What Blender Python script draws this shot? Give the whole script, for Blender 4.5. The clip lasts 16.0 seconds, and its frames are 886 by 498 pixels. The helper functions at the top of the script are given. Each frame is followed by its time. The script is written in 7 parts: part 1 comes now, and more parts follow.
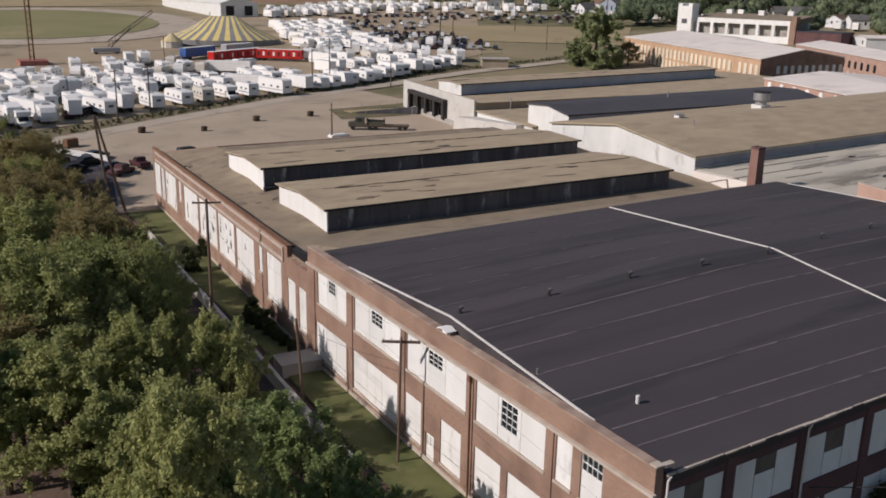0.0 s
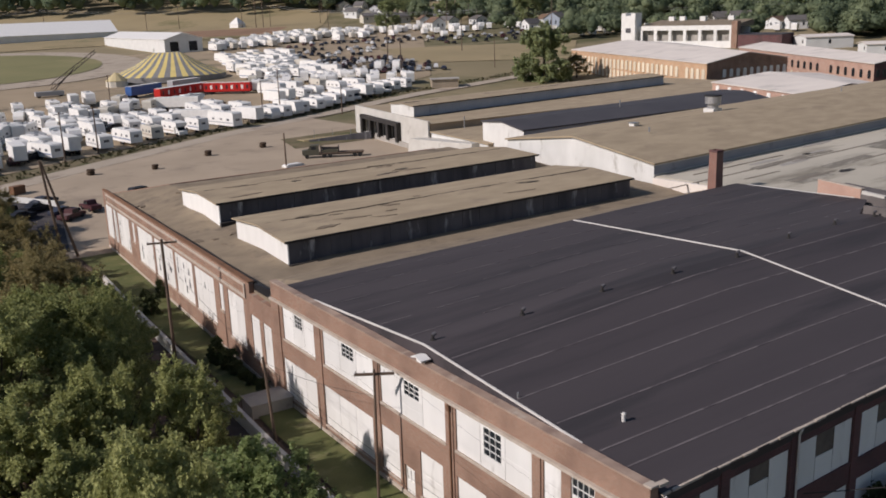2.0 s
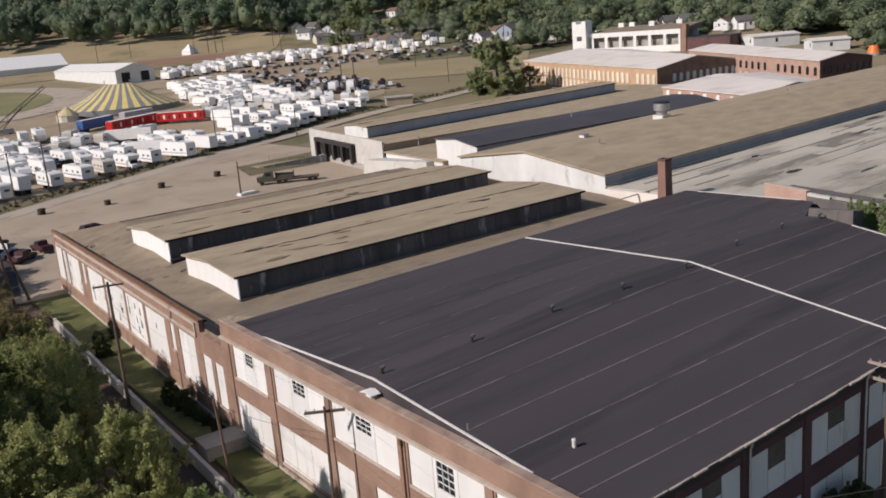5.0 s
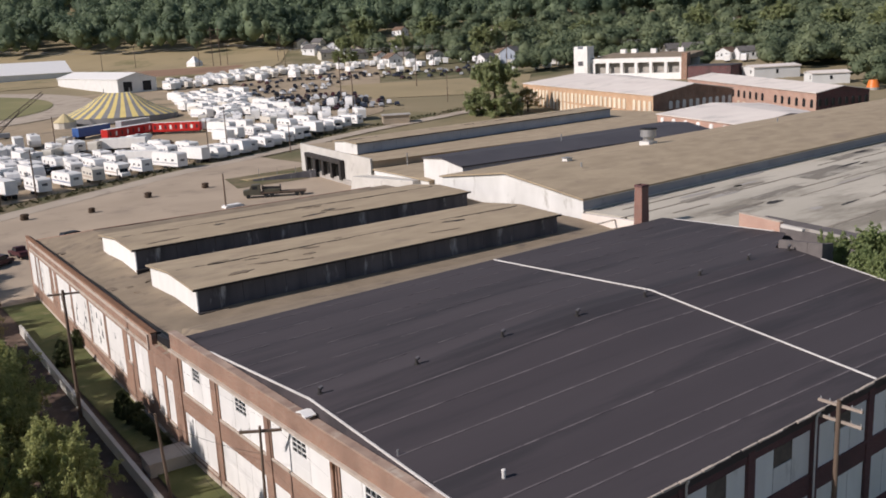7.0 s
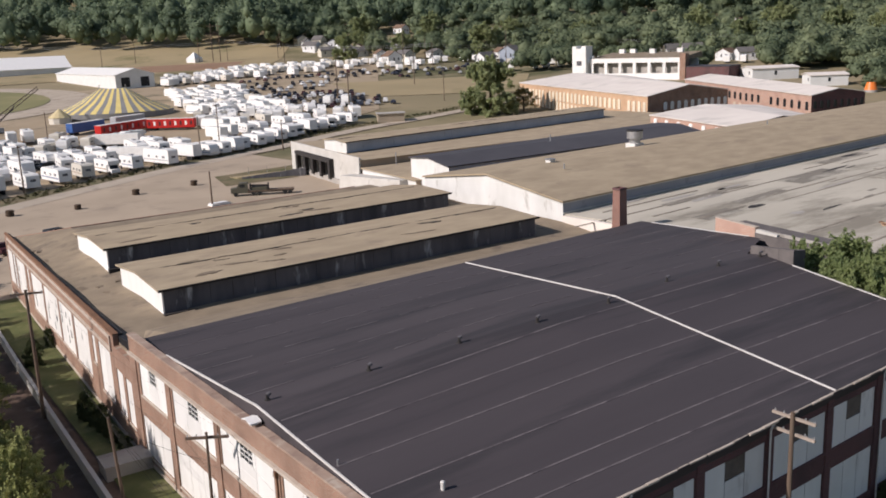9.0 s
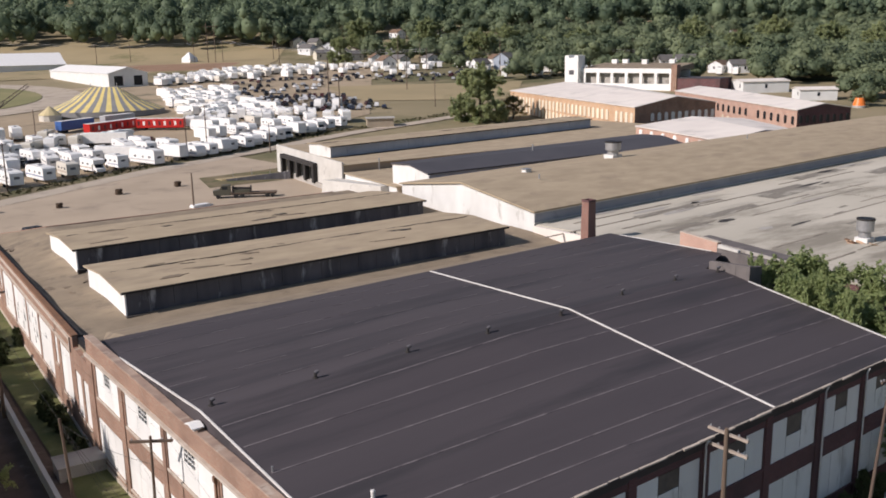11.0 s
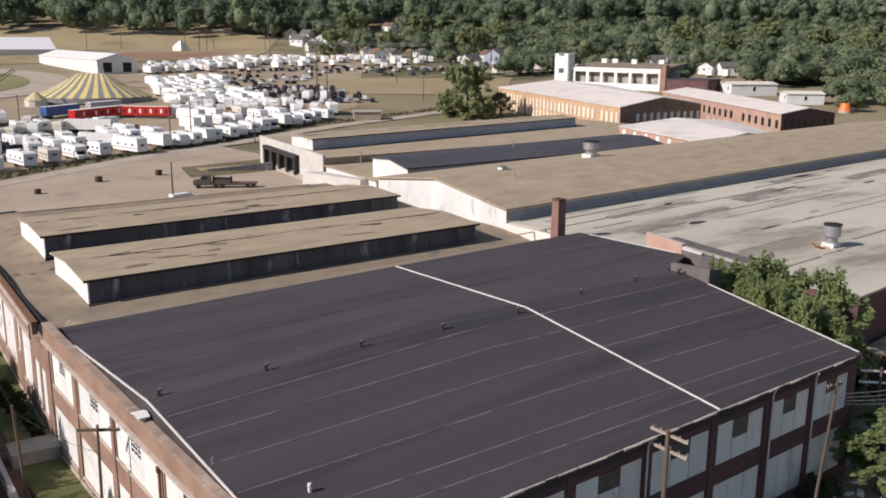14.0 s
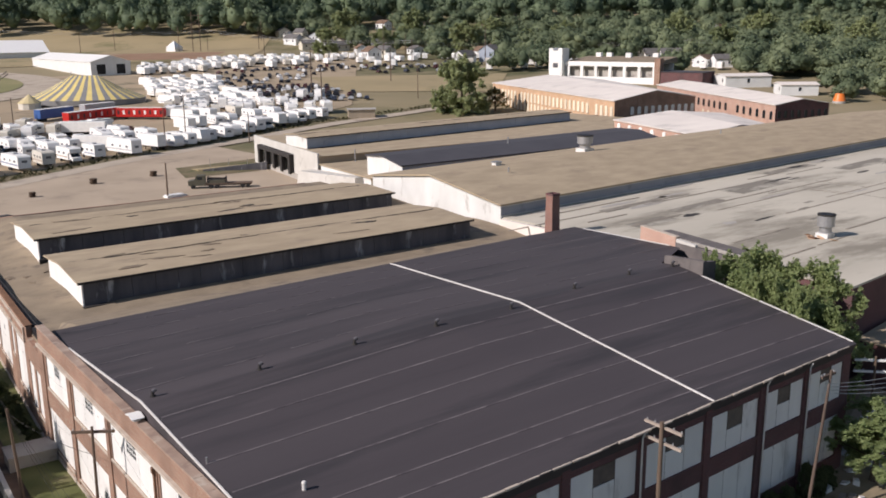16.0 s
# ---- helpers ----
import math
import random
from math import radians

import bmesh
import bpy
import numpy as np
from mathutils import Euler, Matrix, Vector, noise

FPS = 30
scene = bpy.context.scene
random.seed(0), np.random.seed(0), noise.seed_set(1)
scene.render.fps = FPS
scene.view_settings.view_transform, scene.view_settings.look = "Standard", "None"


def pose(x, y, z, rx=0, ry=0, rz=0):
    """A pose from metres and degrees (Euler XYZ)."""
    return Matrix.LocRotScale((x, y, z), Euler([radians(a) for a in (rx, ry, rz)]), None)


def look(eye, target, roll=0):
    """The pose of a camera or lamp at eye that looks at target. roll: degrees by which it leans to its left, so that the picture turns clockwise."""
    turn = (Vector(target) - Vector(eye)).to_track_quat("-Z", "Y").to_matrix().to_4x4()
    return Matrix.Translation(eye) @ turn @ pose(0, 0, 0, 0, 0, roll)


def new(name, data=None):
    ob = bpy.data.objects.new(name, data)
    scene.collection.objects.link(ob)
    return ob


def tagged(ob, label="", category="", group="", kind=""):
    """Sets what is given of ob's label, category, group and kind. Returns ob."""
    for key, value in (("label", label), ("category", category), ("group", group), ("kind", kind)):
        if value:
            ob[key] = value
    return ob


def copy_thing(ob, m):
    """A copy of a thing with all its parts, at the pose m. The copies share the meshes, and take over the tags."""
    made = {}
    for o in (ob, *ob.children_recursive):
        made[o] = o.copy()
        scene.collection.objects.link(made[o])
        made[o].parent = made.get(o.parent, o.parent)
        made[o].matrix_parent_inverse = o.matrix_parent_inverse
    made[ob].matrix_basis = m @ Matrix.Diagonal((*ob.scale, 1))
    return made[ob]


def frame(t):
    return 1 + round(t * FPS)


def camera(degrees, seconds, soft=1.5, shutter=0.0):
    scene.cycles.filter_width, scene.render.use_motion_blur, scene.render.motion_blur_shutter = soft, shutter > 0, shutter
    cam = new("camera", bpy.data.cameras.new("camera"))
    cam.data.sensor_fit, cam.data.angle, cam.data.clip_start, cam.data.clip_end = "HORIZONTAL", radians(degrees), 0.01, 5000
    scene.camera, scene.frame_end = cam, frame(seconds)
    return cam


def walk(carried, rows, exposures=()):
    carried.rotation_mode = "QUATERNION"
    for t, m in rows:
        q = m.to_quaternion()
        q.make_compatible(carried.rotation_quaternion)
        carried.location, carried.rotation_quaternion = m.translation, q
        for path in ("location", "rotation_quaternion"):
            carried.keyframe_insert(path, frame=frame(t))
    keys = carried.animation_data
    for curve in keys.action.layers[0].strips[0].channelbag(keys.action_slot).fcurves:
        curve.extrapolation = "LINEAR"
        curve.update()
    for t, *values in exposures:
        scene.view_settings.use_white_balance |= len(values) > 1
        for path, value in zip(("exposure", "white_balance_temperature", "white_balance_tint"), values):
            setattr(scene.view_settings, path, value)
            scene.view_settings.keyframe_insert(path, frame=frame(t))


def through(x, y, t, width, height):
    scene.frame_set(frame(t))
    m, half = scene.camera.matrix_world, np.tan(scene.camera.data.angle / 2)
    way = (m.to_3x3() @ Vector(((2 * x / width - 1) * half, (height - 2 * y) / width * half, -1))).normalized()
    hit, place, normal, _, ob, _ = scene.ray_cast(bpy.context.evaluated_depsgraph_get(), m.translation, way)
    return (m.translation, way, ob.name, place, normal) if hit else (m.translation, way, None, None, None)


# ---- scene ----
cam = camera(51.5, 16.0, soft=1.8)
PATH = [
    (0, (-25.546, -24.643, 28.782), (-24.553, -23.001, 28.218), 1.2),
    (0.5, (-25.415, -24.165, 28.589), (-24.403, -22.548, 27.991), 2.0),
    (1, (-25.18, -23.762, 28.53), (-24.14, -22.149, 27.969), 1.8),
    (1.5, (-24.94, -23.44, 28.519), (-23.88, -21.825, 28.003), 0.2),
    (2, (-25.033, -23.089, 28.543), (-23.961, -21.483, 28.023), -2.0),
    (2.5, (-25.23, -22.772, 28.444), (-24.155, -21.182, 27.883), -4.3),
    (3, (-25.282, -22.714, 28.516), (-24.209, -21.134, 27.923), -6.5),
    (3.5, (-24.919, -22.725, 28.744), (-23.837, -21.148, 28.158), -7.3),
    (4, (-24.452, -22.811, 28.979), (-23.348, -21.238, 28.427), -6.6),
    (4.5, (-24.032, -23.032, 29.228), (-22.908, -21.462, 28.709), -5.6),
    (7, (-20.28, -24.156, 28.706), (-19.14, -22.577, 28.253), -2.8),
    (7.5, (-19.504, -24.246, 28.567), (-18.365, -22.666, 28.114), -2.6),
    (8, (-18.81, -24.478, 28.585), (-17.673, -22.896, 28.131), -2.5),
    (8.5, (-18.13, -24.698, 28.617), (-16.995, -23.116, 28.162), -2.4),
    (9, (-17.521, -25.0, 28.756), (-16.385, -23.418, 28.299), -2.3),
    (11.5, (-15.28, -27.271, 29.173), (-14.129, -25.697, 28.728), -0.5),
    (12, (-14.926, -27.512, 29.205), (-13.771, -25.942, 28.755), -0.0),
    (12.5, (-14.671, -27.848, 29.263), (-13.514, -26.282, 28.803), 0.3),
    (13, (-14.395, -28.066, 29.274), (-13.237, -26.503, 28.809), 0.5),
    (13.5, (-14.22, -28.245, 29.311), (-13.059, -26.683, 28.849), 0.6),
    (14, (-14.053, -28.346, 29.263), (-12.891, -26.784, 28.805), 0.5),
    (14.5, (-13.889, -28.456, 29.226), (-12.727, -26.894, 28.768), 0.3),
    (15, (-13.835, -28.496, 29.239), (-12.671, -26.935, 28.78), 0.1),
    (15.5, (-13.822, -28.525, 29.249), (-12.657, -26.966, 28.788), -0.1),
    (16, (-13.797, -28.551, 29.236), (-12.632, -26.993, 28.771), -0.4),
]
walk(cam, [(t, look(eye, target, roll)) for t, eye, target, roll in PATH],
     exposures=((0, -0.16, 6500, 15), (2, -0.14, 6500, 15), (4.5, -0.05, 6500, 15), (7, 0.1, 6500, 15), (9, 0.18, 6500, 15), (12, 0.26, 6500, 15), (16, 0.26, 6500, 15)))

# ---- world, sun, light ----
SUN_AZ, SUN_EL = radians(170), radians(34.5)   # the direction towards the sun, from +x towards +y
world = bpy.data.worlds.new("sky")
scene.world = world
world.use_nodes = True
wn = world.node_tree.nodes
sky = wn.new("ShaderNodeTexSky")
sky.sky_type = 'NISHITA'
sky.sun_disc = False
sky.sun_elevation = SUN_EL
sky.sun_rotation = radians(90) - SUN_AZ
sky.air_density, sky.dust_density, sky.ozone_density = 1.1, 0.7, 2.0
world.node_tree.links.new(sky.outputs[0], wn["Background"].inputs[0])
wn["Background"].inputs[1].default_value = 0.067
sun_dir = Vector((math.cos(SUN_AZ) * math.cos(SUN_EL), math.sin(SUN_AZ) * math.cos(SUN_EL), math.sin(SUN_EL)))
sun = new("sun", bpy.data.lights.new("sun", 'SUN'))
sun.data.energy, sun.data.angle, sun.data.color = 4.2, radians(0.53), (1.0, 0.93, 0.87)
sun.matrix_world = look(sun_dir * 300, (0, 0, 0))


# ---- materials ----
def shade(name, c1, c2=None, scale=1.0, rough=0.8, metal=0.0, bump=0.0, fine=12.0, vary=0.0, stain=None, stain_scale=0.15, stain_at=0.55, stretch=(1, 1, 1)):
    """A surface with two scales of variation: c1 to c2 by noise, a stain colour in patches, fine bump."""
    m = bpy.data.materials.new(name)
    m.use_nodes = True
    nt, nd = m.node_tree, m.node_tree.nodes
    b = nd["Principled BSDF"]
    b.inputs["Roughness"].default_value, b.inputs["Metallic"].default_value = rough, metal
    b.inputs["Specular IOR Level"].default_value = 0.3
    co = nd.new("ShaderNodeTexCoord")
    mp = nd.new("ShaderNodeMapping")
    mp.inputs["Scale"].default_value = stretch
    nt.links.new(co.outputs["Object"], mp.inputs[0])
    n1 = nd.new("ShaderNodeTexNoise")
    n1.inputs["Scale"].default_value, n1.inputs["Detail"].default_value = scale, 6
    nt.links.new(mp.outputs[0], n1.inputs["Vector"])
    r1 = nd.new("ShaderNodeValToRGB")
    c2 = c2 or tuple(v * 0.75 for v in c1)
    r1.color_ramp.elements[0].position, r1.color_ramp.elements[1].position = 0.3, 0.7
    r1.color_ramp.elements[0].color, r1.color_ramp.elements[1].color = (*c1, 1), (*c2, 1)
    nt.links.new(n1.outputs["Fac"], r1.inputs[0])
    out = r1.outputs[0]
    if stain:
        n2 = nd.new("ShaderNodeTexNoise")
        n2.inputs["Scale"].default_value, n2.inputs["Detail"].default_value, n2.inputs["Roughness"].default_value = stain_scale, 8, 0.65
        nt.links.new(mp.outputs[0], n2.inputs["Vector"])
        r2 = nd.new("ShaderNodeValToRGB")
        r2.color_ramp.elements[0].position, r2.color_ramp.elements[1].position = stain_at, stain_at + 0.12
        nt.links.new(n2.outputs["Fac"], r2.inputs[0])
        mx = nd.new("ShaderNodeMix")
        mx.data_type = 'RGBA'
        nt.links.new(r2.outputs[0], mx.inputs[0])
        nt.links.new(out, mx.inputs[6])
        mx.inputs[7].default_value = (*stain, 1)
        out = mx.outputs[2]
    if vary:
        oi = nd.new("ShaderNodeObjectInfo")
        hs = nd.new("ShaderNodeHueSaturation")
        mr = nd.new("ShaderNodeMapRange")
        mr.inputs[3].default_value, mr.inputs[4].default_value = 1 - vary, 1 + vary
        nt.links.new(oi.outputs["Random"], mr.inputs[0])
        nt.links.new(mr.outputs[0], hs.inputs["Value"])
        nt.links.new(out, hs.inputs["Color"])
        out = hs.outputs[0]
    nt.links.new(out, b.inputs["Base Color"])
    if bump:
        n3 = nd.new("ShaderNodeTexNoise")
        n3.inputs["Scale"].default_value, n3.inputs["Detail"].default_value = fine, 4
        nt.links.new(mp.outputs[0], n3.inputs["Vector"])
        bp = nd.new("ShaderNodeBump")
        bp.inputs["Strength"].default_value, bp.inputs["Distance"].default_value = bump, 0.05
        nt.links.new(n3.outputs["Fac"], bp.inputs["Height"])
        nt.links.new(bp.outputs[0], b.inputs["Normal"])
    return m


def brickwork(name, c1, c2, mortar, dirt):
    """Running-bond brick courses, with patches of soot."""
    m = shade(name, c1, c2, scale=0.5, rough=0.9)
    nt, nd = m.node_tree, m.node_tree.nodes
    co, b = nd.new("ShaderNodeTexCoord"), nd["Principled BSDF"]
    sp, ad, cb = nd.new("ShaderNodeSeparateXYZ"), nd.new("ShaderNodeMath"), nd.new("ShaderNodeCombineXYZ")
    nt.links.new(co.outputs["Object"], sp.inputs[0])
    nt.links.new(sp.outputs[0], ad.inputs[0])
    nt.links.new(sp.outputs[1], ad.inputs[1])
    nt.links.new(ad.outputs[0], cb.inputs[0])
    nt.links.new(sp.outputs[2], cb.inputs[1])
    br = nd.new("ShaderNodeTexBrick")
    br.inputs["Scale"].default_value = 1.0
    br.inputs["Brick Width"].default_value, br.inputs["Row Height"].default_value = 0.21, 0.075
    br.inputs["Mortar Size"].default_value = 0.008
    br.inputs["Color1"].default_value, br.inputs["Color2"].default_value = (*c1, 1), (*c2, 1)
    br.inputs["Mortar"].default_value = (*mortar, 1)
    nt.links.new(cb.outputs[0], br.inputs["Vector"])
    ns = nd.new("ShaderNodeTexNoise")
    ns.inputs["Scale"].default_value, ns.inputs["Detail"].default_value = 0.35, 8
    nt.links.new(co.outputs["Object"], ns.inputs["Vector"])
    rp = nd.new("ShaderNodeValToRGB")
    rp.color_ramp.elements[0].position, rp.color_ramp.elements[1].position = 0.45, 0.75
    nt.links.new(ns.outputs["Fac"], rp.inputs[0])
    mx = nd.new("ShaderNodeMix")
    mx.data_type = 'RGBA'
    nt.links.new(rp.outputs[0], mx.inputs[0])
    nt.links.new(br.outputs["Color"], mx.inputs[6])
    mx.inputs[7].default_value = (*dirt, 1)
    nt.links.new(mx.outputs[2], b.inputs["Base Color"])
    return m


BRICK = brickwork("red_brick", (0.335, 0.195, 0.138), (0.265, 0.15, 0.106), (0.34, 0.28, 0.22), (0.19, 0.12, 0.09))
# Orange and pink bricks carry the sunlight of mill walls in their colour.
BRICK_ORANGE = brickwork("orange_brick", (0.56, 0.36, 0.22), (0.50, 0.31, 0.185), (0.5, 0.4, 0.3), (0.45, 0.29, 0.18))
# Darker copy of the red brick, with the shade of unlit walls in its colour.
BRICK_DARK = brickwork("shade_dark_brick", (0.155, 0.066, 0.066), (0.115, 0.052, 0.055), (0.14, 0.105, 0.097), (0.08, 0.052, 0.052))
BRICK_PINK = brickwork("sunlit_pink_brick", (0.50, 0.31, 0.235), (0.44, 0.27, 0.205), (0.46, 0.37, 0.31), (0.38, 0.24, 0.19))
BRICK_CHIMNEY = brickwork("weathered_chimney_brick", (0.27, 0.135, 0.105), (0.215, 0.105, 0.085), (0.24, 0.19, 0.16), (0.15, 0.09, 0.075))
STONE = shade("limestone_trim", (0.52, 0.45, 0.38), (0.40, 0.34, 0.28), 1.5, 0.85, bump=0.2)
COPING = shade("brown_coping", (0.40, 0.30, 0.235), (0.25, 0.175, 0.14), 0.9, 0.9, stain=(0.45, 0.38, 0.31), stain_scale=0.8)
CONCRETE = shade("old_concrete", (0.42, 0.39, 0.35), (0.33, 0.31, 0.28), 0.4, 0.9, bump=0.2, stain=(0.22, 0.2, 0.18), stain_scale=0.3)
MEMBRANE = shade("black_roof_membrane", (0.057, 0.0485, 0.0525), (0.073, 0.0625, 0.0665), 0.25, 0.75, stain=(0.043, 0.0385, 0.042), stain_scale=0.3, stain_at=0.5, bump=0.1, fine=3, stretch=(0.1, 1, 1))
SEAM = shade("roof_seam_tape", (0.18, 0.158, 0.16), (0.095, 0.082, 0.087), 0.9, 0.8, stain=(0.068, 0.058, 0.064), stain_scale=0.55, stain_at=0.53)
MEMBRANE_FAR = shade("dark_roof_membrane", (0.075, 0.072, 0.08), (0.06, 0.058, 0.066), 0.2, 0.8)
GRAVEL = shade("tan_gravel_roof", (0.415, 0.335, 0.23), (0.32, 0.255, 0.175), 0.6, 0.95, bump=0.6, fine=7, stain=(0.29, 0.23, 0.165), stain_scale=0.35, stain_at=0.56, stretch=(0.45, 1, 1))
GRAVEL_DIRTY = shade("dirty_gravel_roof", (0.285, 0.228, 0.16), (0.21, 0.168, 0.12), 0.5, 0.95, bump=0.5, fine=9, stain=(0.15, 0.12, 0.095), stain_scale=0.3, stain_at=0.56)
TANWALL = shade("tan_render", (0.40, 0.33, 0.245), (0.34, 0.28, 0.21), 0.5, 0.9)
GREYROOF = shade("grey_coated_roof", (0.55, 0.505, 0.42), (0.43, 0.395, 0.325), 0.13, 0.9, stain=(0.25, 0.225, 0.18), stain_scale=0.11, stain_at=0.53, stretch=(0.3, 1.0, 1), bump=0.2)
WHITEROOF = shade("white_coated_roof", (0.74, 0.68, 0.615), (0.66, 0.60, 0.545), 0.2, 0.8, stain=(0.56, 0.52, 0.47), stain_scale=0.1)
WHITE = shade("white_painted_board", (0.80, 0.79, 0.76), (0.72, 0.71, 0.68), 0.8, 0.6, stain=(0.5, 0.48, 0.45), stain_scale=0.6, stain_at=0.6, vary=0.08, stretch=(1, 1, 0.35))
WHITEMETAL = shade("white_sheet_metal", (0.66, 0.64, 0.61), (0.56, 0.54, 0.51), 0.5, 0.45)
WHITEWALL = shade("whitewashed_wall", (0.70, 0.695, 0.67), (0.58, 0.575, 0.55), 0.4, 0.8, stain=(0.36, 0.34, 0.30), stain_scale=0.45, stain_at=0.58, stretch=(1, 1, 0.5))
GREYWALL = shade("grey_clerestory_boards", (0.13, 0.125, 0.135), (0.065, 0.064, 0.072), 0.6, 0.8, stain=(0.36, 0.37, 0.38), stain_scale=0.7, stain_at=0.57, stretch=(1, 1, 0.25))
DARKWALL = shade("dark_render", (0.16, 0.142, 0.135), (0.105, 0.094, 0.092), 0.8, 0.9, stain=(0.15, 0.135, 0.13), stain_scale=0.7, stain_at=0.6)
PALEWALL = shade("pale_grey_render", (0.56, 0.54, 0.50), (0.48, 0.46, 0.42), 0.4, 0.85, stain=(0.33, 0.31, 0.28), stain_scale=0.5, stain_at=0.6)
BLUEWALL = shade("blue_grey_siding", (0.42, 0.45, 0.50), (0.33, 0.36, 0.41), 0.3, 0.7, stain=(0.24, 0.26, 0.29), stain_scale=0.4, stain_at=0.62)
SLATEWALL = shade("slate_grey_siding", (0.30, 0.31, 0.345), (0.24, 0.25, 0.28), 0.3, 0.75, stain=(0.17, 0.175, 0.2), stain_scale=0.4, stain_at=0.6)
TAR = shade("black_flashing", (0.03, 0.028, 0.027), (0.045, 0.04, 0.038), 1.0, 0.8)
DARK = shade("dark_opening", (0.012, 0.012, 0.014), (0.02, 0.02, 0.022), 1.0, 0.6)
GLASS = shade("dark_window_glass", (0.02, 0.024, 0.028), (0.03, 0.034, 0.036), 2.0, 0.12)
GALV = shade("galvanised_metal", (0.45, 0.45, 0.45), (0.36, 0.36, 0.37), 2.0, 0.45, metal=0.7)
RUST = shade("rusty_metal", (0.22, 0.11, 0.06), (0.14, 0.08, 0.05), 3.0, 0.85)
TIMBER = shade("weathered_pole_wood", (0.16, 0.115, 0.085), (0.11, 0.08, 0.06), 3.0, 0.9, stretch=(1, 1, 0.1))
TAR_TIMBER = shade("tarred_pole_wood", (0.13, 0.095, 0.075), (0.09, 0.065, 0.052), 2.0, 0.9)
LIGHTWOOD = shade("bleached_crossarm_wood", (0.36, 0.30, 0.25), (0.28, 0.23, 0.19), 2.0, 0.9)
DIRT = shade("dry_grass_and_dirt", (0.29, 0.235, 0.145), (0.22, 0.185, 0.105), 0.02, 0.95, stain=(0.10, 0.10, 0.045), stain_scale=0.012, stain_at=0.5, bump=0.4, fine=1.0)
# Grass tones, their contrast raised to paint in dappled tree shade.
LAWN = shade("shade_dappled_grass", (0.078, 0.095, 0.032), (0.14, 0.14, 0.055), 0.4, 0.95, stain=(0.18, 0.17, 0.085), stain_scale=0.5, stain_at=0.55, bump=0.8, fine=8)
VERGE = shade("dry_weed_verge", (0.13, 0.11, 0.06), (0.2, 0.16, 0.095), 0.25, 0.95, stain=(0.09, 0.095, 0.04), stain_scale=0.2, stain_at=0.5, bump=0.6, fine=2)
YARD = shade("worn_yard_paving", (0.44, 0.355, 0.265), (0.36, 0.29, 0.215), 0.08, 0.95, stain=(0.27, 0.22, 0.17), stain_scale=0.06, bump=0.2)
ROADM = shade("worn_asphalt_road", (0.46, 0.39, 0.31), (0.39, 0.33, 0.26), 0.12, 0.9, stain=(0.26, 0.21, 0.165), stain_scale=0.14, stain_at=0.54)
DIRTLOT = shade("dirt_lot", (0.38, 0.30, 0.205), (0.31, 0.245, 0.165), 0.05, 0.95, stain=(0.15, 0.13, 0.08), stain_scale=0.04)
FIELD = shade("dry_field", (0.36, 0.285, 0.165), (0.29, 0.235, 0.135), 0.03, 0.95, stain=(0.16, 0.15, 0.07), stain_scale=0.02)
INFIELD = shade("mown_infield_grass", (0.24, 0.22, 0.105), (0.19, 0.185, 0.085), 0.03, 0.95, stain=(0.31, 0.26, 0.14), stain_scale=0.02)
ASPHALT = shade("dark_asphalt", (0.062, 0.056, 0.06), (0.05, 0.046, 0.05), 0.3, 0.9, stain=(0.09, 0.082, 0.08), stain_scale=0.2)
REDSOIL = shade("bare_red_soil", (0.30, 0.185, 0.12), (0.24, 0.15, 0.095), 0.05, 0.95, stain=(0.34, 0.26, 0.18), stain_scale=0.03)
SOIL = shade("leaf_litter_soil", (0.15, 0.10, 0.075), (0.10, 0.07, 0.05), 0.8, 0.95, stain=(0.22, 0.17, 0.13), stain_scale=0.7, stain_at=0.58, bump=0.8, fine=5)


def leafy(name, c1, c2, gloss=0.55, through=0.4, patch=0.0):
    """Foliage: every spray takes its own tone between two greens, and light shines through; patch: broad drifts of tone."""
    m = bpy.data.materials.new(name)
    m.use_nodes = True
    nt, nd = m.node_tree, m.node_tree.nodes
    b = nd["Principled BSDF"]
    b.inputs["Roughness"].default_value = gloss
    b.inputs["Specular IOR Level"].default_value = 0.15
    ge, oi, ad, mx = nd.new("ShaderNodeNewGeometry"), nd.new("ShaderNodeObjectInfo"), nd.new("ShaderNodeMix"), nd.new("ShaderNodeMix")
    mx.data_type = 'RGBA'
    ad.inputs[0].default_value = 0.35
    nt.links.new(ge.outputs["Random Per Island"], ad.inputs[2])
    if patch:
        co, ns = nd.new("ShaderNodeTexCoord"), nd.new("ShaderNodeTexNoise")
        ns.inputs["Scale"].default_value, ns.inputs["Detail"].default_value = patch, 3
        nt.links.new(co.outputs["Object"], ns.inputs["Vector"])
        wide = nd.new("ShaderNodeMapRange")
        wide.inputs[1].default_value, wide.inputs[2].default_value = 0.33, 0.67
        nt.links.new(ns.outputs["Fac"], wide.inputs[0])
        nt.links.new(wide.outputs[0], ad.inputs[3])
        ad.inputs[0].default_value = 0.85
    else:
        nt.links.new(oi.outputs["Random"], ad.inputs[3])
    nt.links.new(ad.outputs[0], mx.inputs[0])
    mx.inputs[6].default_value, mx.inputs[7].default_value = (*c1, 1), (*c2, 1)
    nt.links.new(mx.outputs[2], b.inputs["Base Color"])
    tr, ms = nd.new("ShaderNodeBsdfTranslucent"), nd.new("ShaderNodeMixShader")
    nt.links.new(mx.outputs[2], tr.inputs["Color"])
    ms.inputs[0].default_value = through
    nt.links.new(b.outputs[0], ms.inputs[1])
    nt.links.new(tr.outputs[0], ms.inputs[2])
    nt.links.new(ms.outputs[0], nd["Material Output"].inputs[0])
    return m


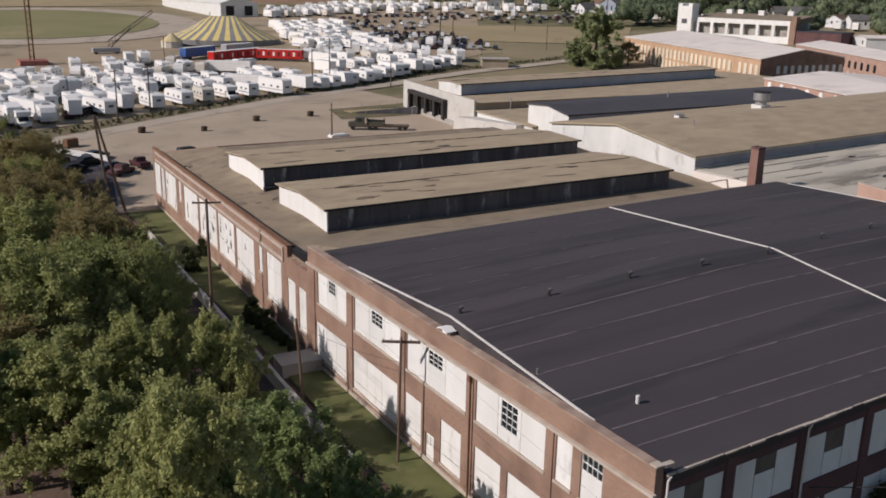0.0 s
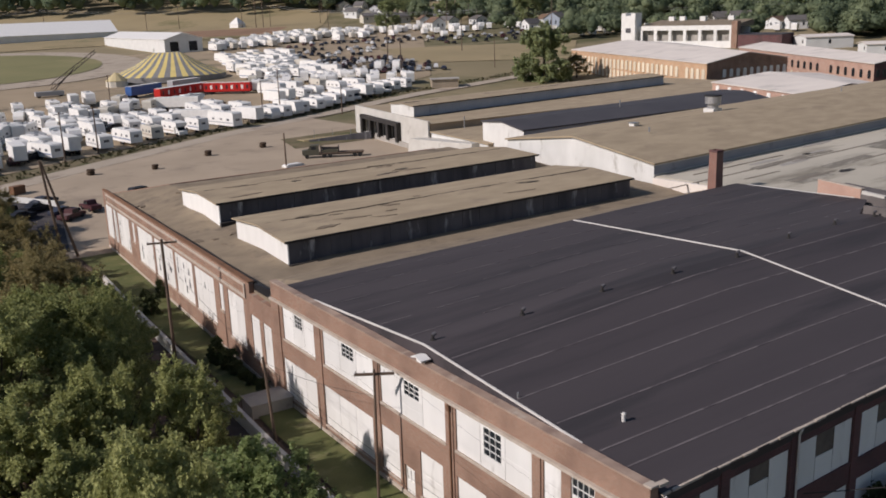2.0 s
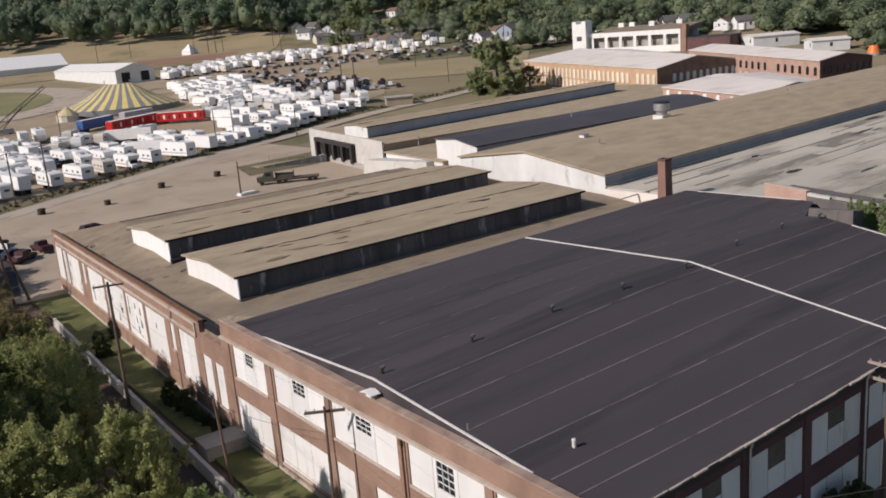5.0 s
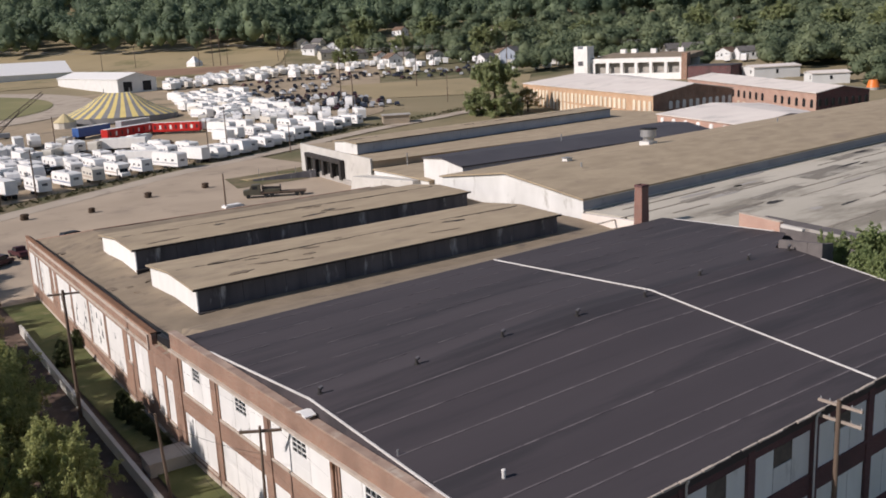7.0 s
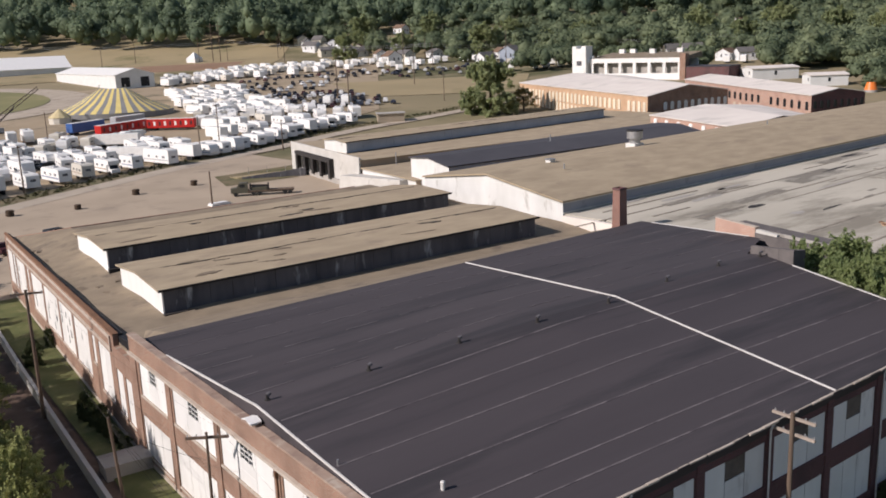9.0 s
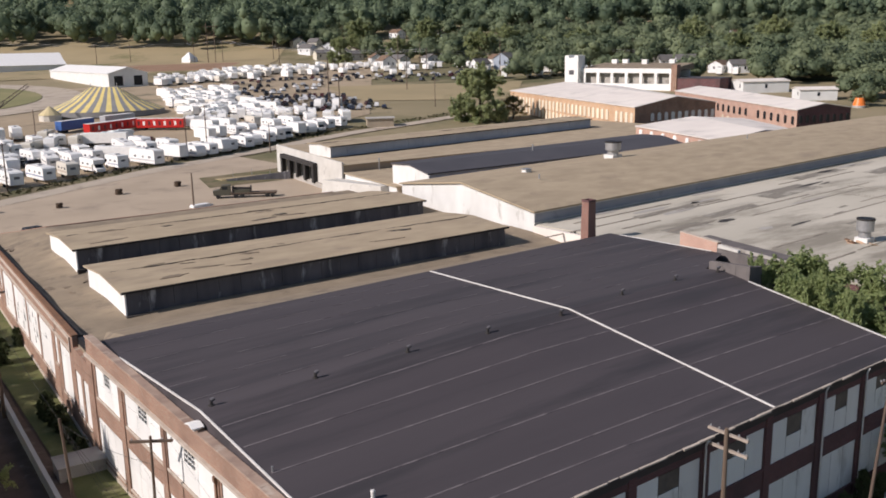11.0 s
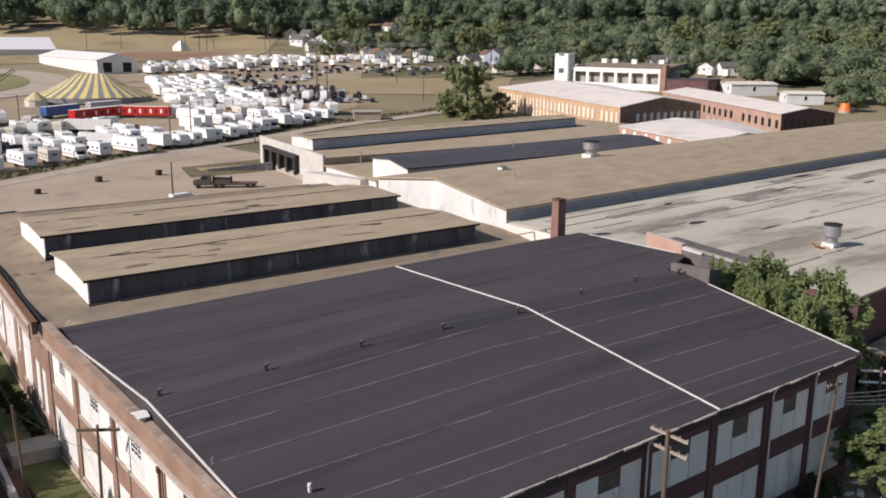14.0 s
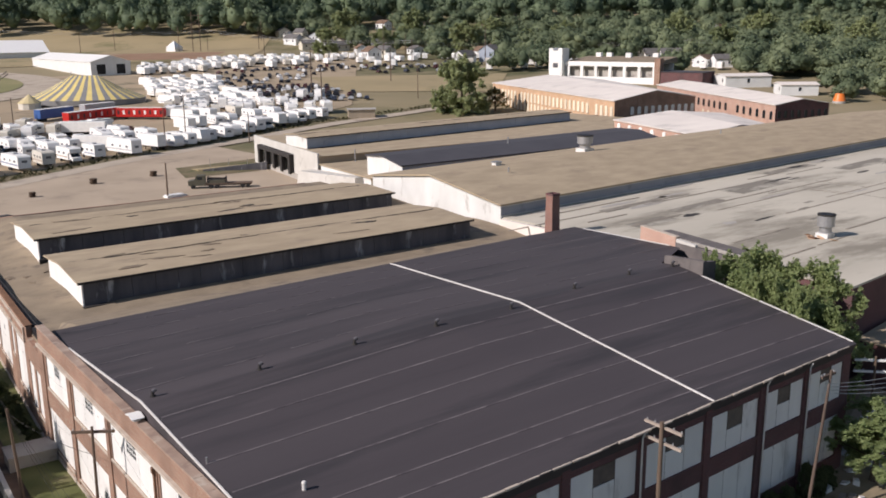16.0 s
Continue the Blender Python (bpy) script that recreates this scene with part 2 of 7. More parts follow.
LEAF = leafy("broadleaf_green", (0.225, 0.255, 0.1), (0.45, 0.455, 0.19), gloss=0.75, through=0.4)
LEAF_BRIGHT = leafy("fresh_leaf_green", (0.2, 0.265, 0.105), (0.38, 0.43, 0.19), gloss=0.75, through=0.5)
LEAF_SUN = leafy("sunny_broad_leaf_green", (0.19, 0.25, 0.105), (0.38, 0.43, 0.2), gloss=0.6, through=0.5)
LEAF_BROWN = leafy("dull_olive_leaf", (0.23, 0.2, 0.09), (0.40, 0.33, 0.165), gloss=0.75, through=0.5)
# Distance haze is mixed into this green: lighter and bluer.
LEAF_FAR = leafy("hazy_hill_forest_green", (0.066, 0.1, 0.066), (0.235, 0.295, 0.175), through=0.35, patch=0.05)
LEAF_LONE = leafy("deep_green_leaf", (0.25, 0.3, 0.16), (0.48, 0.51, 0.27), gloss=0.75, through=0.5)
# Lightened too, in place of haze over the houses.
LEAF_GARDEN = leafy("hazy_garden_tree_green", (0.075, 0.11, 0.068), (0.26, 0.30, 0.17), through=0.35, patch=0.06)
BARK = shade("bark", (0.12, 0.09, 0.065), (0.08, 0.06, 0.045), 4.0, 0.95)


# ---- mesh helpers ----
def part(name, bm, mat, parent, label=""):
    me = bpy.data.meshes.new(name)
    bm.normal_update()
    bm.to_mesh(me)
    bm.free()
    me.materials.append(mat)
    ob = new(name, me)
    ob.parent = parent
    if label:
        ob["label"] = label
    return ob


def again(name, ob, m, parent):
    """Another part on the same mesh."""
    o = new(name, ob.data)
    o.parent = parent
    o.matrix_basis = m
    return o


def thing(name, label, category, at=(0, 0, 0), group="", kind="", turn=0.0):
    e = new(name)
    e.empty_display_size = 0.3
    e.matrix_basis = pose(*at, 0, 0, turn)
    return tagged(e, label, category, group, kind)


def hexa(bm, low, high):
    """A solid between two rings of corners, low and high, in the same order, counter-clockwise from above."""
    a, b = [bm.verts.new(p) for p in low], [bm.verts.new(p) for p in high]
    n = len(a)
    bm.faces.new(a[::-1])
    bm.faces.new(b)
    for i in range(n):
        bm.faces.new((a[i], a[(i + 1) % n], b[(i + 1) % n], b[i]))
    return bm


def box(bm, x0, y0, z0, x1, y1, z1, f=None):
    f = f or (lambda p: p)
    r = ((x0, y0), (x1, y0), (x1, y1), (x0, y1))
    return hexa(bm, [f((x, y, z0)) for x, y in r], [f((x, y, z1)) for x, y in r])


def tube(bm, p0, p1, r0, r1=None, n=10):
    """A round bar from p0 to p1."""
    p0, p1, r1 = Vector(p0), Vector(p1), r0 if r1 is None else r1
    w = (p1 - p0).normalized()
    u = w.cross(Vector((0.3, 0.9, 0.21))).normalized()
    v = w.cross(u)
    ring = [(math.cos(2 * math.pi * i / n), math.sin(2 * math.pi * i / n)) for i in range(n)]
    return hexa(bm, [p0 + (u * c + v * s) * r0 for c, s in ring], [p1 + (u * c + v * s) * r1 for c, s in ring])


def B(*args, f=None):
    return box(bmesh.new(), *args, f=f)


def T(*args, **kw):
    return tube(bmesh.new(), *args, **kw)


def smooth01(a, b, t):
    t = min(1.0, max(0.0, (t - a) / (b - a)))
    return t * t * (3 - 2 * t)


def ground(x, y):
    """The lie of the land: level round the works, rising gently to the wooded hills behind."""
    s, l = 0.6 * x + 0.8 * y, (0.8 * x - 0.6 * y)
    z = 0.035 * max(0.0, min(s, 760) - 220)
    z += 0.13 * max(0.0, min(s, 760) - 650)
    z -= 2.2 * min(1.0, max(0.0, (y - 37.3) / 65)) * (1 - smooth01(6, 38, x)) * (1 - smooth01(106, 150, y))
    if s > 740:
        side = l / (s + 31)
        top = 95 - 92 * smooth01(0.12, 0.44, side) + 8 * math.sin(l * 0.006) + 0.3 * max(0.0, min(-60 - l, 500))
        z += top * smooth01(740, 1350, s) + 4 * math.sin(l * 0.021 + s * 0.013) * smooth01(760, 900, s)
    return z


def drape(name, corners, mat, lift, cells, kind_label, category="ground", kind="structure"):
    """A sheet between four corners that follows the land."""
    bm = bmesh.new()
    a, b, c, d = (Vector(p) for p in corners)
    nx, ny = cells
    vs = []
    for j in range(ny + 1):
        row = []
        for i in range(nx + 1):
            u, v = i / nx, j / ny
            p = (a * (1 - u) + b * u) * (1 - v) + (d * (1 - u) + c * u) * v
            row.append(bm.verts.new((p.x, p.y, ground(p.x, p.y) + lift)))
        vs.append(row)
    for j in range(ny):
        for i in range(nx):
            bm.faces.new((vs[j][i], vs[j][i + 1], vs[j + 1][i + 1], vs[j + 1][i]))
    bmesh.ops.recalc_face_normals(bm, faces=bm.faces)
    return tagged(part(name, bm, mat, None), kind_label, category, "", kind)


# ---- ground ----
def land():
    bm = bmesh.new()
    rows = [-900, -500, -250, -120, -60, -20, 0, 15, 30, 40, 50, 60, 70, 80, 90, 100, 110, 120, 140, 180, 220, 260, 320, 400, 500, 620, 650, 690, 740, 760, 790, 830, 880, 940, 1000, 1060, 1120, 1180, 1240, 1300, 1360, 1500, 2000, 3200, 4500]
    cols = [-4000, -2400, -1500, -1000, -800, -650, -500, -400, -300, -200, -150, -120, -100, -90, -80, -70, -60, -50, -40, -30, -20, -10, 0, 20, 50, 100, 200, 300, 400, 500, 600, 700, 800, 1000, 1500, 2400, 4000]
    grid = [[bm.verts.new((0.6 * s + 0.8 * l, 0.8 * s - 0.6 * l, ground(0.6 * s + 0.8 * l, 0.8 * s - 0.6 * l))) for l in cols] for s in rows]
    for j in range(len(rows) - 1):
        for i in range(len(cols) - 1):
            bm.faces.new((grid[j][i], grid[j][i + 1], grid[j + 1][i + 1], grid[j + 1][i]))
    bmesh.ops.recalc_face_normals(bm, faces=bm.faces)
    tagged(part("ground", bm, DIRT, None), "dry grass and dirt land rising to wooded hills", "ground", "", "structure")


land()
drape("yard", ((-4, 99), (90, 86), (81, 202), (1, 153)), YARD, 0.2, (24, 24), "worn tan paved factory yard", "pavement")


def road():
    """The public road, a bent strip along the trailer lot."""
    line = [(-75, 93), (-30, 128), (0, 150), (22, 165), (38, 175.5), (54, 186), (73, 196), (93, 206), (112, 214), (130, 220), (153, 225), (177, 231), (215, 244), (260, 262)]
    bm, rows = bmesh.new(), []
    dense = []
    for (xa, ya), (xb, yb) in zip(line, line[1:]):
        dense += [(xa + (xb - xa) * k / 5, ya + (yb - ya) * k / 5) for k in range(5)]
    for i, (x, y) in enumerate(dense):
        x2, y2 = dense[min(i + 1, len(dense) - 1)]
        x1, y1 = dense[max(i - 1, 0)]
        d = Vector((x2 - x1, y2 - y1)).normalized()
        rows.append([bm.verts.new((x - d.y * w, y + d.x * w, ground(x - d.y * w, y + d.x * w) + 0.24)) for w in (-4.2, -1.4, 1.4)])
    for a, b in zip(rows, rows[1:]):
        for k in (0, 1):
            bm.faces.new((a[k], b[k], b[k + 1], a[k + 1]))
    bmesh.ops.recalc_face_normals(bm, faces=bm.faces)
    tagged(part("road", bm, ROADM, None), "worn grey asphalt road beside the trailer park", "road", "", "structure")
    bm, rows = bmesh.new(), []
    for i, (x, y) in enumerate(dense):
        x2, y2 = dense[min(i + 1, len(dense) - 1)]
        x1, y1 = dense[max(i - 1, 0)]
        d = Vector((x2 - x1, y2 - y1)).normalized()
        rows.append([bm.verts.new((x - d.y * w, y + d.x * w, ground(x - d.y * w, y + d.x * w) + 0.2)) for w in (1.3, 4.4 + 0.7 * math.sin(i * 1.7), 7.6 + 0.9 * math.sin(i * 2.3))])
    for a, b in zip(rows, rows[1:]):
        for k in (0, 1):
            bm.faces.new((a[k], b[k], b[k + 1], a[k + 1]))
    bmesh.ops.recalc_face_normals(bm, faces=bm.faces)
    tagged(part("verge", bm, VERGE, None), "strip of dry weeds between road and trailers", "grass", "", "structure")
    rr = random.Random(9)
    lumps = []
    for i in range(6, len(dense) - 8):
        (x, y), (x2, y2) = dense[i], dense[i + 1]
        d = Vector((x2 - x, y2 - y)).normalized()
        for _ in range(12):
            k, w = rr.random(), 2.0 + 5.0 * rr.random() ** 0.7
            wx, wy = x + (x2 - x) * k - d.y * w, y + (y2 - y) * k + d.x * w
            lumps.append((wx, wy, ground(wx, wy) + 0.3, rr.uniform(0.14, 0.42)))
    return lumps


VERGE_WEEDS = road()
drape("lawn", ((-4.4, -8), (0.0, -8), (4.6, 98), (-0.4, 98)), LAWN, 0.3, (3, 40), "mown grass strip along the brick factory wall", "grass")
drape("dirt_bank", ((-60, -60), (-4.2, -60), (-0.4, 98), (-60, 98)), SOIL, 0.15, (24, 40), "bare soil with leaf litter under the trees", "ground")
drape("trailer_lot", ((-110, 96), (160, 258), (300, 480), (-80, 440)), DIRTLOT, 0.15, (30, 30), "trampled dirt lot full of trailers", "ground")
drape("far_field", ((30, 560), (240, 520), (360, 700), (60, 840)), FIELD, 0.3, (12, 12), "dry brown field below the wooded hill", "field")
drape("mown_field", ((182, 300), (232, 262), (292, 326), (205, 372)), FIELD, 0.2, (12, 12), "dry mown grass field beside the car park", "field")
drape("weed_strip", ((-4, -6), (37, -6), (37, 0.9), (0, -0.1)), LAWN, 0.25, (6, 3), "rough weeds along the shaded wall", "grass")
# Unseen ground, added dark so little light bounces onto the south wall.
drape("dark_bounce_ground", ((-60, -80), (60, -80), (37, -6.02), (-4, -6.02)), ASPHALT, 0.2, (8, 6), "unseen dark ground added south of the hall to cut bounced light", "pavement")
# Dark asphalt sheet that also paints in the tree shade over the parked cars.
drape("tree_shade_apron", ((-16, 102), (-0.5, 103), (4.5, 133), (-14, 139)), ASPHALT, 0.27, (10, 16), "dark asphalt with tree shade painted in where cars are parked", "pavement")
drape("weed_patch", ((55.0, 150.5), (71.3, 150.6), (79.7, 168.5), (58.6, 165.4)), VERGE, 0.26, (8, 8), "patch of dry weeds on the yard beside the dock", "grass")
drape("side_yard", ((36, -30), (120, -30), (120, 30), (38, 0.9)), DIRTLOT, 0.1, (6, 6), "bare dirt side yard", "ground")
drape("bare_soil", ((150, 566), (222, 536), (262, 596), (185, 632)), REDSOIL, 0.35, (8, 8), "bare reddish soil beside the far field", "ground")
drape("concrete_pad", ((43.5, -3.2), (58, -3.2), (58, 6), (43.8, 3.5)), PALEWALL, 0.16, (6, 4), "pale concrete apron behind the hall", "pavement")


def oval(name, at, a, b, mat, lift, label, category):
    """A round-ended sheet that follows the land."""
    bm, rings = bmesh.new(), []
    mid = bm.verts.new((*at, ground(*at) + lift))
    for k in range(1, 9):
        pts = [(at[0] + a * k / 8 * math.cos(i * math.pi / 24), at[1] + b * k / 8 * math.sin(i * math.pi / 24)) for i in range(48)]
        rings.append([bm.verts.new((x, y, ground(x, y) + lift)) for x, y in pts])
    for i in range(48):
        bm.faces.new((mid, rings[0][i], rings[0][(i + 1) % 48]))
        for p, q in zip(rings, rings[1:]):
            bm.faces.new((p[i], q[i], q[(i + 1) % 48], p[(i + 1) % 48]))
    bmesh.ops.recalc_face_normals(bm, faces=bm.faces)
    return tagged(part(name, bm, mat, None), label, category, "", "structure")


oval("dirt_track", (32, 448), 76, 102, ROADM, 0.33, "pale dirt track round the infield", "road")
oval("track_infield", (32, 448), 58, 82, INFIELD, 0.5, "dry mown infield of the dirt track", "grass")


# ---- walls with openings ----
def wall_face(bm, M, length, height, holes, thick, z0=0.0):
    """A wall along local x, outside at local y = 0, with square openings (u0, u1, v0, v1) right through it."""
    us = sorted({0.0, length, *(h[0] for h in holes), *(h[1] for h in holes)})
    vs = sorted({z0, height, *(h[2] for h in holes), *(h[3] for h in holes)})
    def open_at(i, j):
        if not (0 <= i < len(us) - 1 and 0 <= j < len(vs) - 1):
            return None
        u, v = (us[i] + us[i + 1]) / 2, (vs[j] + vs[j + 1]) / 2
        return any(h[0] < u < h[1] and h[2] < v < h[3] for h in holes)
    def quad(*ps):
        bm.faces.new([bm.verts.new(M(*p)) for p in ps])
    for i in range(len(us) - 1):
        for j in range(len(vs) - 1):
            if open_at(i, j):
                continue
            a, b, c, d = us[i], us[i + 1], vs[j], vs[j + 1]
            quad((a, 0, c), (b, 0, c), (b, 0, d), (a, 0, d))
            quad((b, thick, c), (a, thick, c), (a, thick, d), (b, thick, d))
            if open_at(i - 1, j) is not False:
                quad((a, thick, c), (a, 0, c), (a, 0, d), (a, thick, d))
            if open_at(i + 1, j) is not False:
                quad((b, 0, c), (b, thick, c), (b, thick, d), (b, 0, d))
            if open_at(i, j - 1) is not False:
                quad((a, thick, c), (b, thick, c), (b, 0, c), (a, 0, c))
            if open_at(i, j + 1) is not False:
                quad((a, 0, d), (b, 0, d), (b, thick, d), (a, thick, d))
    return bm


def panes(parent, M, u0, u1, v0, v1, nu, nv, deep):
    """Small dark panes in white glazing bars."""
    bm = bmesh.new()
    w, h = (u1 - u0) / nu, (v1 - v0) / nv
    for i in range(nu + 1):
        box(bm, u0 + i * w - 0.015, deep - 0.03, v0, u0 + i * w + 0.015, deep + 0.03, v1, f=lambda p: M(*p))
    for j in range(nv + 1):
        box(bm, u0, deep - 0.028, v0 + j * h - 0.015, u1, deep + 0.028, v0 + j * h + 0.015, f=lambda p: M(*p))
    part("glazing_grid", bm, WHITE, parent)
    for i in range(nu):
        for j in range(nv):
            part("pane", B(u0 + i * w + 0.01, deep + 0.032, v0 + j * h + 0.01, u0 + (i + 1) * w - 0.01, deep + 0.045, v0 + (j + 1) * h - 0.01, f=lambda p: M(*p)), GLASS, parent)


JOINT = shade("grey_window_joint", (0.36, 0.34, 0.32), (0.26, 0.245, 0.23), 1.5, 0.8)
INFILL = shade("bare_brown_board", (0.17, 0.14, 0.115), (0.11, 0.09, 0.078), 1.5, 0.9)


breaks = random.Random(61)


def boarded_window(building, M, u0, u1, v0, v1, lights=3, glazed=None, deep=0.055, infill=None, sill=None, joint=None, broken=False):
    """A boarded factory window: white panels between mullions; glazed: which panel keeps panes, and from which height up."""
    f = lambda p: M(*p)
    w = (u1 - u0 - 0.1) / lights
    cells = [(0.05 + i * w + (0.022 if i else 0), 0.05 + (i + 1) * w - (0.022 if i < lights - 1 else 0), v0 + 0.04, v1 - 0.05) for i in range(lights)]
    bm = wall_face(bmesh.new(), lambda u, n, v: M(u0 + u, n + deep + 0.008, v), u1 - u0, v1, cells, 0.16, z0=v0)
    bmesh.ops.remove_doubles(bm, verts=bm.verts, dist=0.0005)
    win = part("window", bm, joint or JOINT, building, "boarded white factory window")
    part("sill", B(u0 - 0.06, -0.06, v0 - 0.14, u1 + 0.06, deep + 0.1, v0 - 0.002, f=f), sill or STONE, win)
    for i in range(lights):
        a, b = u0 + 0.05 + i * w + (0.022 if i else 0), u0 + 0.05 + (i + 1) * w - (0.022 if i < lights - 1 else 0)
        top = v1 - 0.05
        if glazed and glazed[0] == i:
            g0 = v0 + (v1 - v0) * glazed[1]
            ga, gb, gt = (a + 0.14 * (b - a), b - 0.14 * (b - a), top - 0.1) if lights == 3 else (a, b, top)
            panes(win, M, ga, gb, g0, gt, glazed[2], glazed[3], deep + 0.02)
            if lights == 3:
                bm = bmesh.new()
                for c, d, e, h in ((a, ga - 0.01, g0 - 0.03, top), (gb + 0.01, b, g0 - 0.03, top), (ga - 0.01, gb + 0.01, gt + 0.01, top)):
                    box(bm, c, deep, e, d, deep + 0.04, h, f)
                part("surround", bm, WHITE, win)
            top = g0 - 0.03
            if top - v0 < 0.1:
                continue
        if infill and lights == 3 and i == 1:
            top = v0 + (v1 - v0) * infill
            part("infill", B(a, deep + 0.03, top + 0.04, b, deep + 0.07, v1 - 0.1, f=f), INFILL, win, "bare brown infill board")
        bm = bmesh.new()
        box(bm, a, deep, v0, b, deep + 0.04, top, f)
        z = v0 + (top - v0) * 0.52
        box(bm, a, deep - 0.008, z - 0.02, b, deep + 0.002, z + 0.02, f)
        part("board_panel", bm, WHITE, win)
        for _ in range(breaks.choice((0, 1, 2, 3)) if broken else 0):
            c, e = breaks.uniform(a + 0.15, b - 0.55), breaks.uniform(v0 + 0.3, top - 0.9)
            p, q = breaks.uniform(0.25, 0.5), breaks.uniform(0.4, 1.0)
            k = breaks.uniform(-0.15, 0.15)
            ring = [(c, e), (c + p, e + k * 0.5), (c + p * 0.8, e + q), (c + p * 0.25 + k, e + q * 0.85)]
            part("broken_hole", hexa(bmesh.new(), [M(u, deep - 0.006, v) for u, v in ring], [M(u, deep + 0.02, v) for u, v in ring]), DARK, win, "dark hole broken through a board")
    return win


# ---- main factory hall ----
S_TURN = 0.03
def west(u, n, v):
    return (n, u, v)
def south(u, n, v):
    return (u, n + u * S_TURN, v)


def main_hall():
    hall = thing("factory_hall", "two-storey red brick factory hall with low black gabled roof", "factory")
    upper = [(30.5, 35.5), (22.5, 29.2), (14.8, 21.7), (7.5, 13.8), (5.4, 6.65), (3.2, 4.75)]
    lower = [(30.6, 35.9), (22.9, 29.6), (19.8, 21.9), (15.2, 17.5), (11.2, 13.8), (7.5, 10.6), (3.2, 6.4)]
    holes = [(a, b, 5.4, 7.85) for a, b in upper] + [(a, b, 0.95, 3.85) for a, b in lower] + [(18.2, 19.3, 0.05, 2.25)]
    part("wall", wall_face(bmesh.new(), west, 37.3, 9.3, holes, 0.45), BRICK, hall, "red brick wall facing the lawn")
    glaze = [(1, 0.57, 3, 3), (1, 0.57, 3, 3), (1, 0.57, 3, 3), (1, 0.3, 3, 4), None, (0, 0.62, 4, 2)]
    for (a, b), g in zip(upper, glaze):
        boarded_window(hall, west, a, b, 5.4, 7.85, 3 if b - a > 3 else 1, g)
    for a, b in lower:
        boarded_window(hall, west, a, b, 0.95, 3.85, 3 if b - a > 4 else 1, None)
    f = lambda p: west(*p)
    door = part("door", B(18.2, 0.12, 0.05, 19.3, 0.18, 2.25, f=f), WHITE, hall, "white half-glazed door")
    panes(door, west, 18.35, 19.15, 1.3, 2.05, 2, 1, 0.09)
    for a, b in ((36.0, 37.3), (29.45, 30.25), (21.85, 22.4), (14.0, 14.65), (6.8, 7.35), (0.0, 0.6)):
        part("pilaster", B(a, -0.07, 0, b, 0.02, 7.95, f=f), BRICK, hall)
    part("string_course", B(-0.16, -0.2, 7.98, 37.3, 0.02, 8.14, f=f), STONE, hall, "pale stone string course")
    part("plinth", B(0, -0.1, 0, 37.3, 0.02, 0.55, f=f), STONE, hall, "pale stone plinth")
    rnd = random.Random(4)
    y = 0.0
    while y < 37.2:
        e = min(37.3, y + 1.5)
        part("coping_stone", B(y, -0.06, 9.3, e - 0.006, 0.48, 9.38 + rnd.uniform(-0.012, 0.012), f=f), COPING, hall)
        y = e
    bm = bmesh.new()
    box(bm, -0.1, -0.14, 9.385, 0.36, 0.3, 9.47)
    box(bm, 0.36, -0.17, 9.3, 0.9, 0.1, 9.45)
    part("corner_stone", bm, STONE, hall, "pale stone block on the corner of the parapet")
    # shaded front
    bays = [0.35, 4.8, 9.9, 15.2, 20.9, 26.6, 31.9, 36.8, 41.5]
    holes, wins = [], []
    for i in range(8):
        a, b = bays[i] + 0.35, bays[i + 1] - 0.35
        wins.append((a, b, 5.45, 7.95, (0.55, 0.62, 0.5)[i % 3]))
        if i == 2:
            wins.append((a, a + 1.8, 0.1, 4.25, None))
            wins.append((a + 2.1, b, 1.3, 4.25, None))
        elif i == 1:
            wins.append((a, a + 1.2, 1.3, 4.25, None))
        else:
            wins.append((a, b, 1.3, 4.25, None))
    # Shade of this side is painted in as darker brick than the west wall.
    part("wall", wall_face(bmesh.new(), lambda u, n, v: south(u + 0.452, n, v), 41.45, 8.9, [(w[0] - 0.452, w[1] - 0.452, w[2], w[3]) for w in wins], 0.45), BRICK_DARK, hall, "red brick wall with its shade painted in as darker brick")
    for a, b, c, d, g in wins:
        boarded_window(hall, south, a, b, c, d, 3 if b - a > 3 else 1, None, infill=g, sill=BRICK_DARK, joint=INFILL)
    f = lambda p: south(*p)
    for x in bays[1:-1]:
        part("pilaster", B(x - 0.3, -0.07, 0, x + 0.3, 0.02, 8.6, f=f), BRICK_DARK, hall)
    x = 0.5
    while x < 41.0:
        e = min(41.5, x + rnd.uniform(0.5, 1.4))
        part("eaves_stone", B(x, -0.27 + rnd.uniform(-0.05, 0.05), 8.92, e - rnd.uniform(0.02, 0.12), -0.16, 9.01 + rnd.uniform(-0.02, 0.02), f=f), STONE, hall, "broken pale stone of the eaves edge")
        x = e
    for x in (0.62, 10.0, 32.1, 36.8, 20.7):
        bm = T(south(x, -0.17, 0.2), south(x, -0.17, 8.6), 0.055)
        tube(bm, south(x, -0.17, 8.6), south(x, -0.3, 8.9), 0.055)
        part("downpipe", bm, WHITEMETAL, hall, "pale metal downpipe")
    bm = T(west(14.2, -0.13, 0.3), west(14.2, -0.13, 7.6), 0.05)
    box(bm, -0.25, 14.08, 7.6, -0.08, 14.32, 7.9)
    part("downpipe", bm, RUST, hall, "dark downpipe with a hopper head")
    # roof: the ridge climbs a little from the lit gable and the plan opens out towards the far end
    def ridge(x):
        k = min(1.0, x / 20.0)
        return 17.5 - 1.1 * k, 10.15 + 0.95 * k
    def eave_s(x):
        return -0.25 + x * S_TURN
    def eave_n(x):
        return 36.7 + 0.042 * x
    def rim(y):
        if y < 18:
            return 42.2 + 0.035 * y
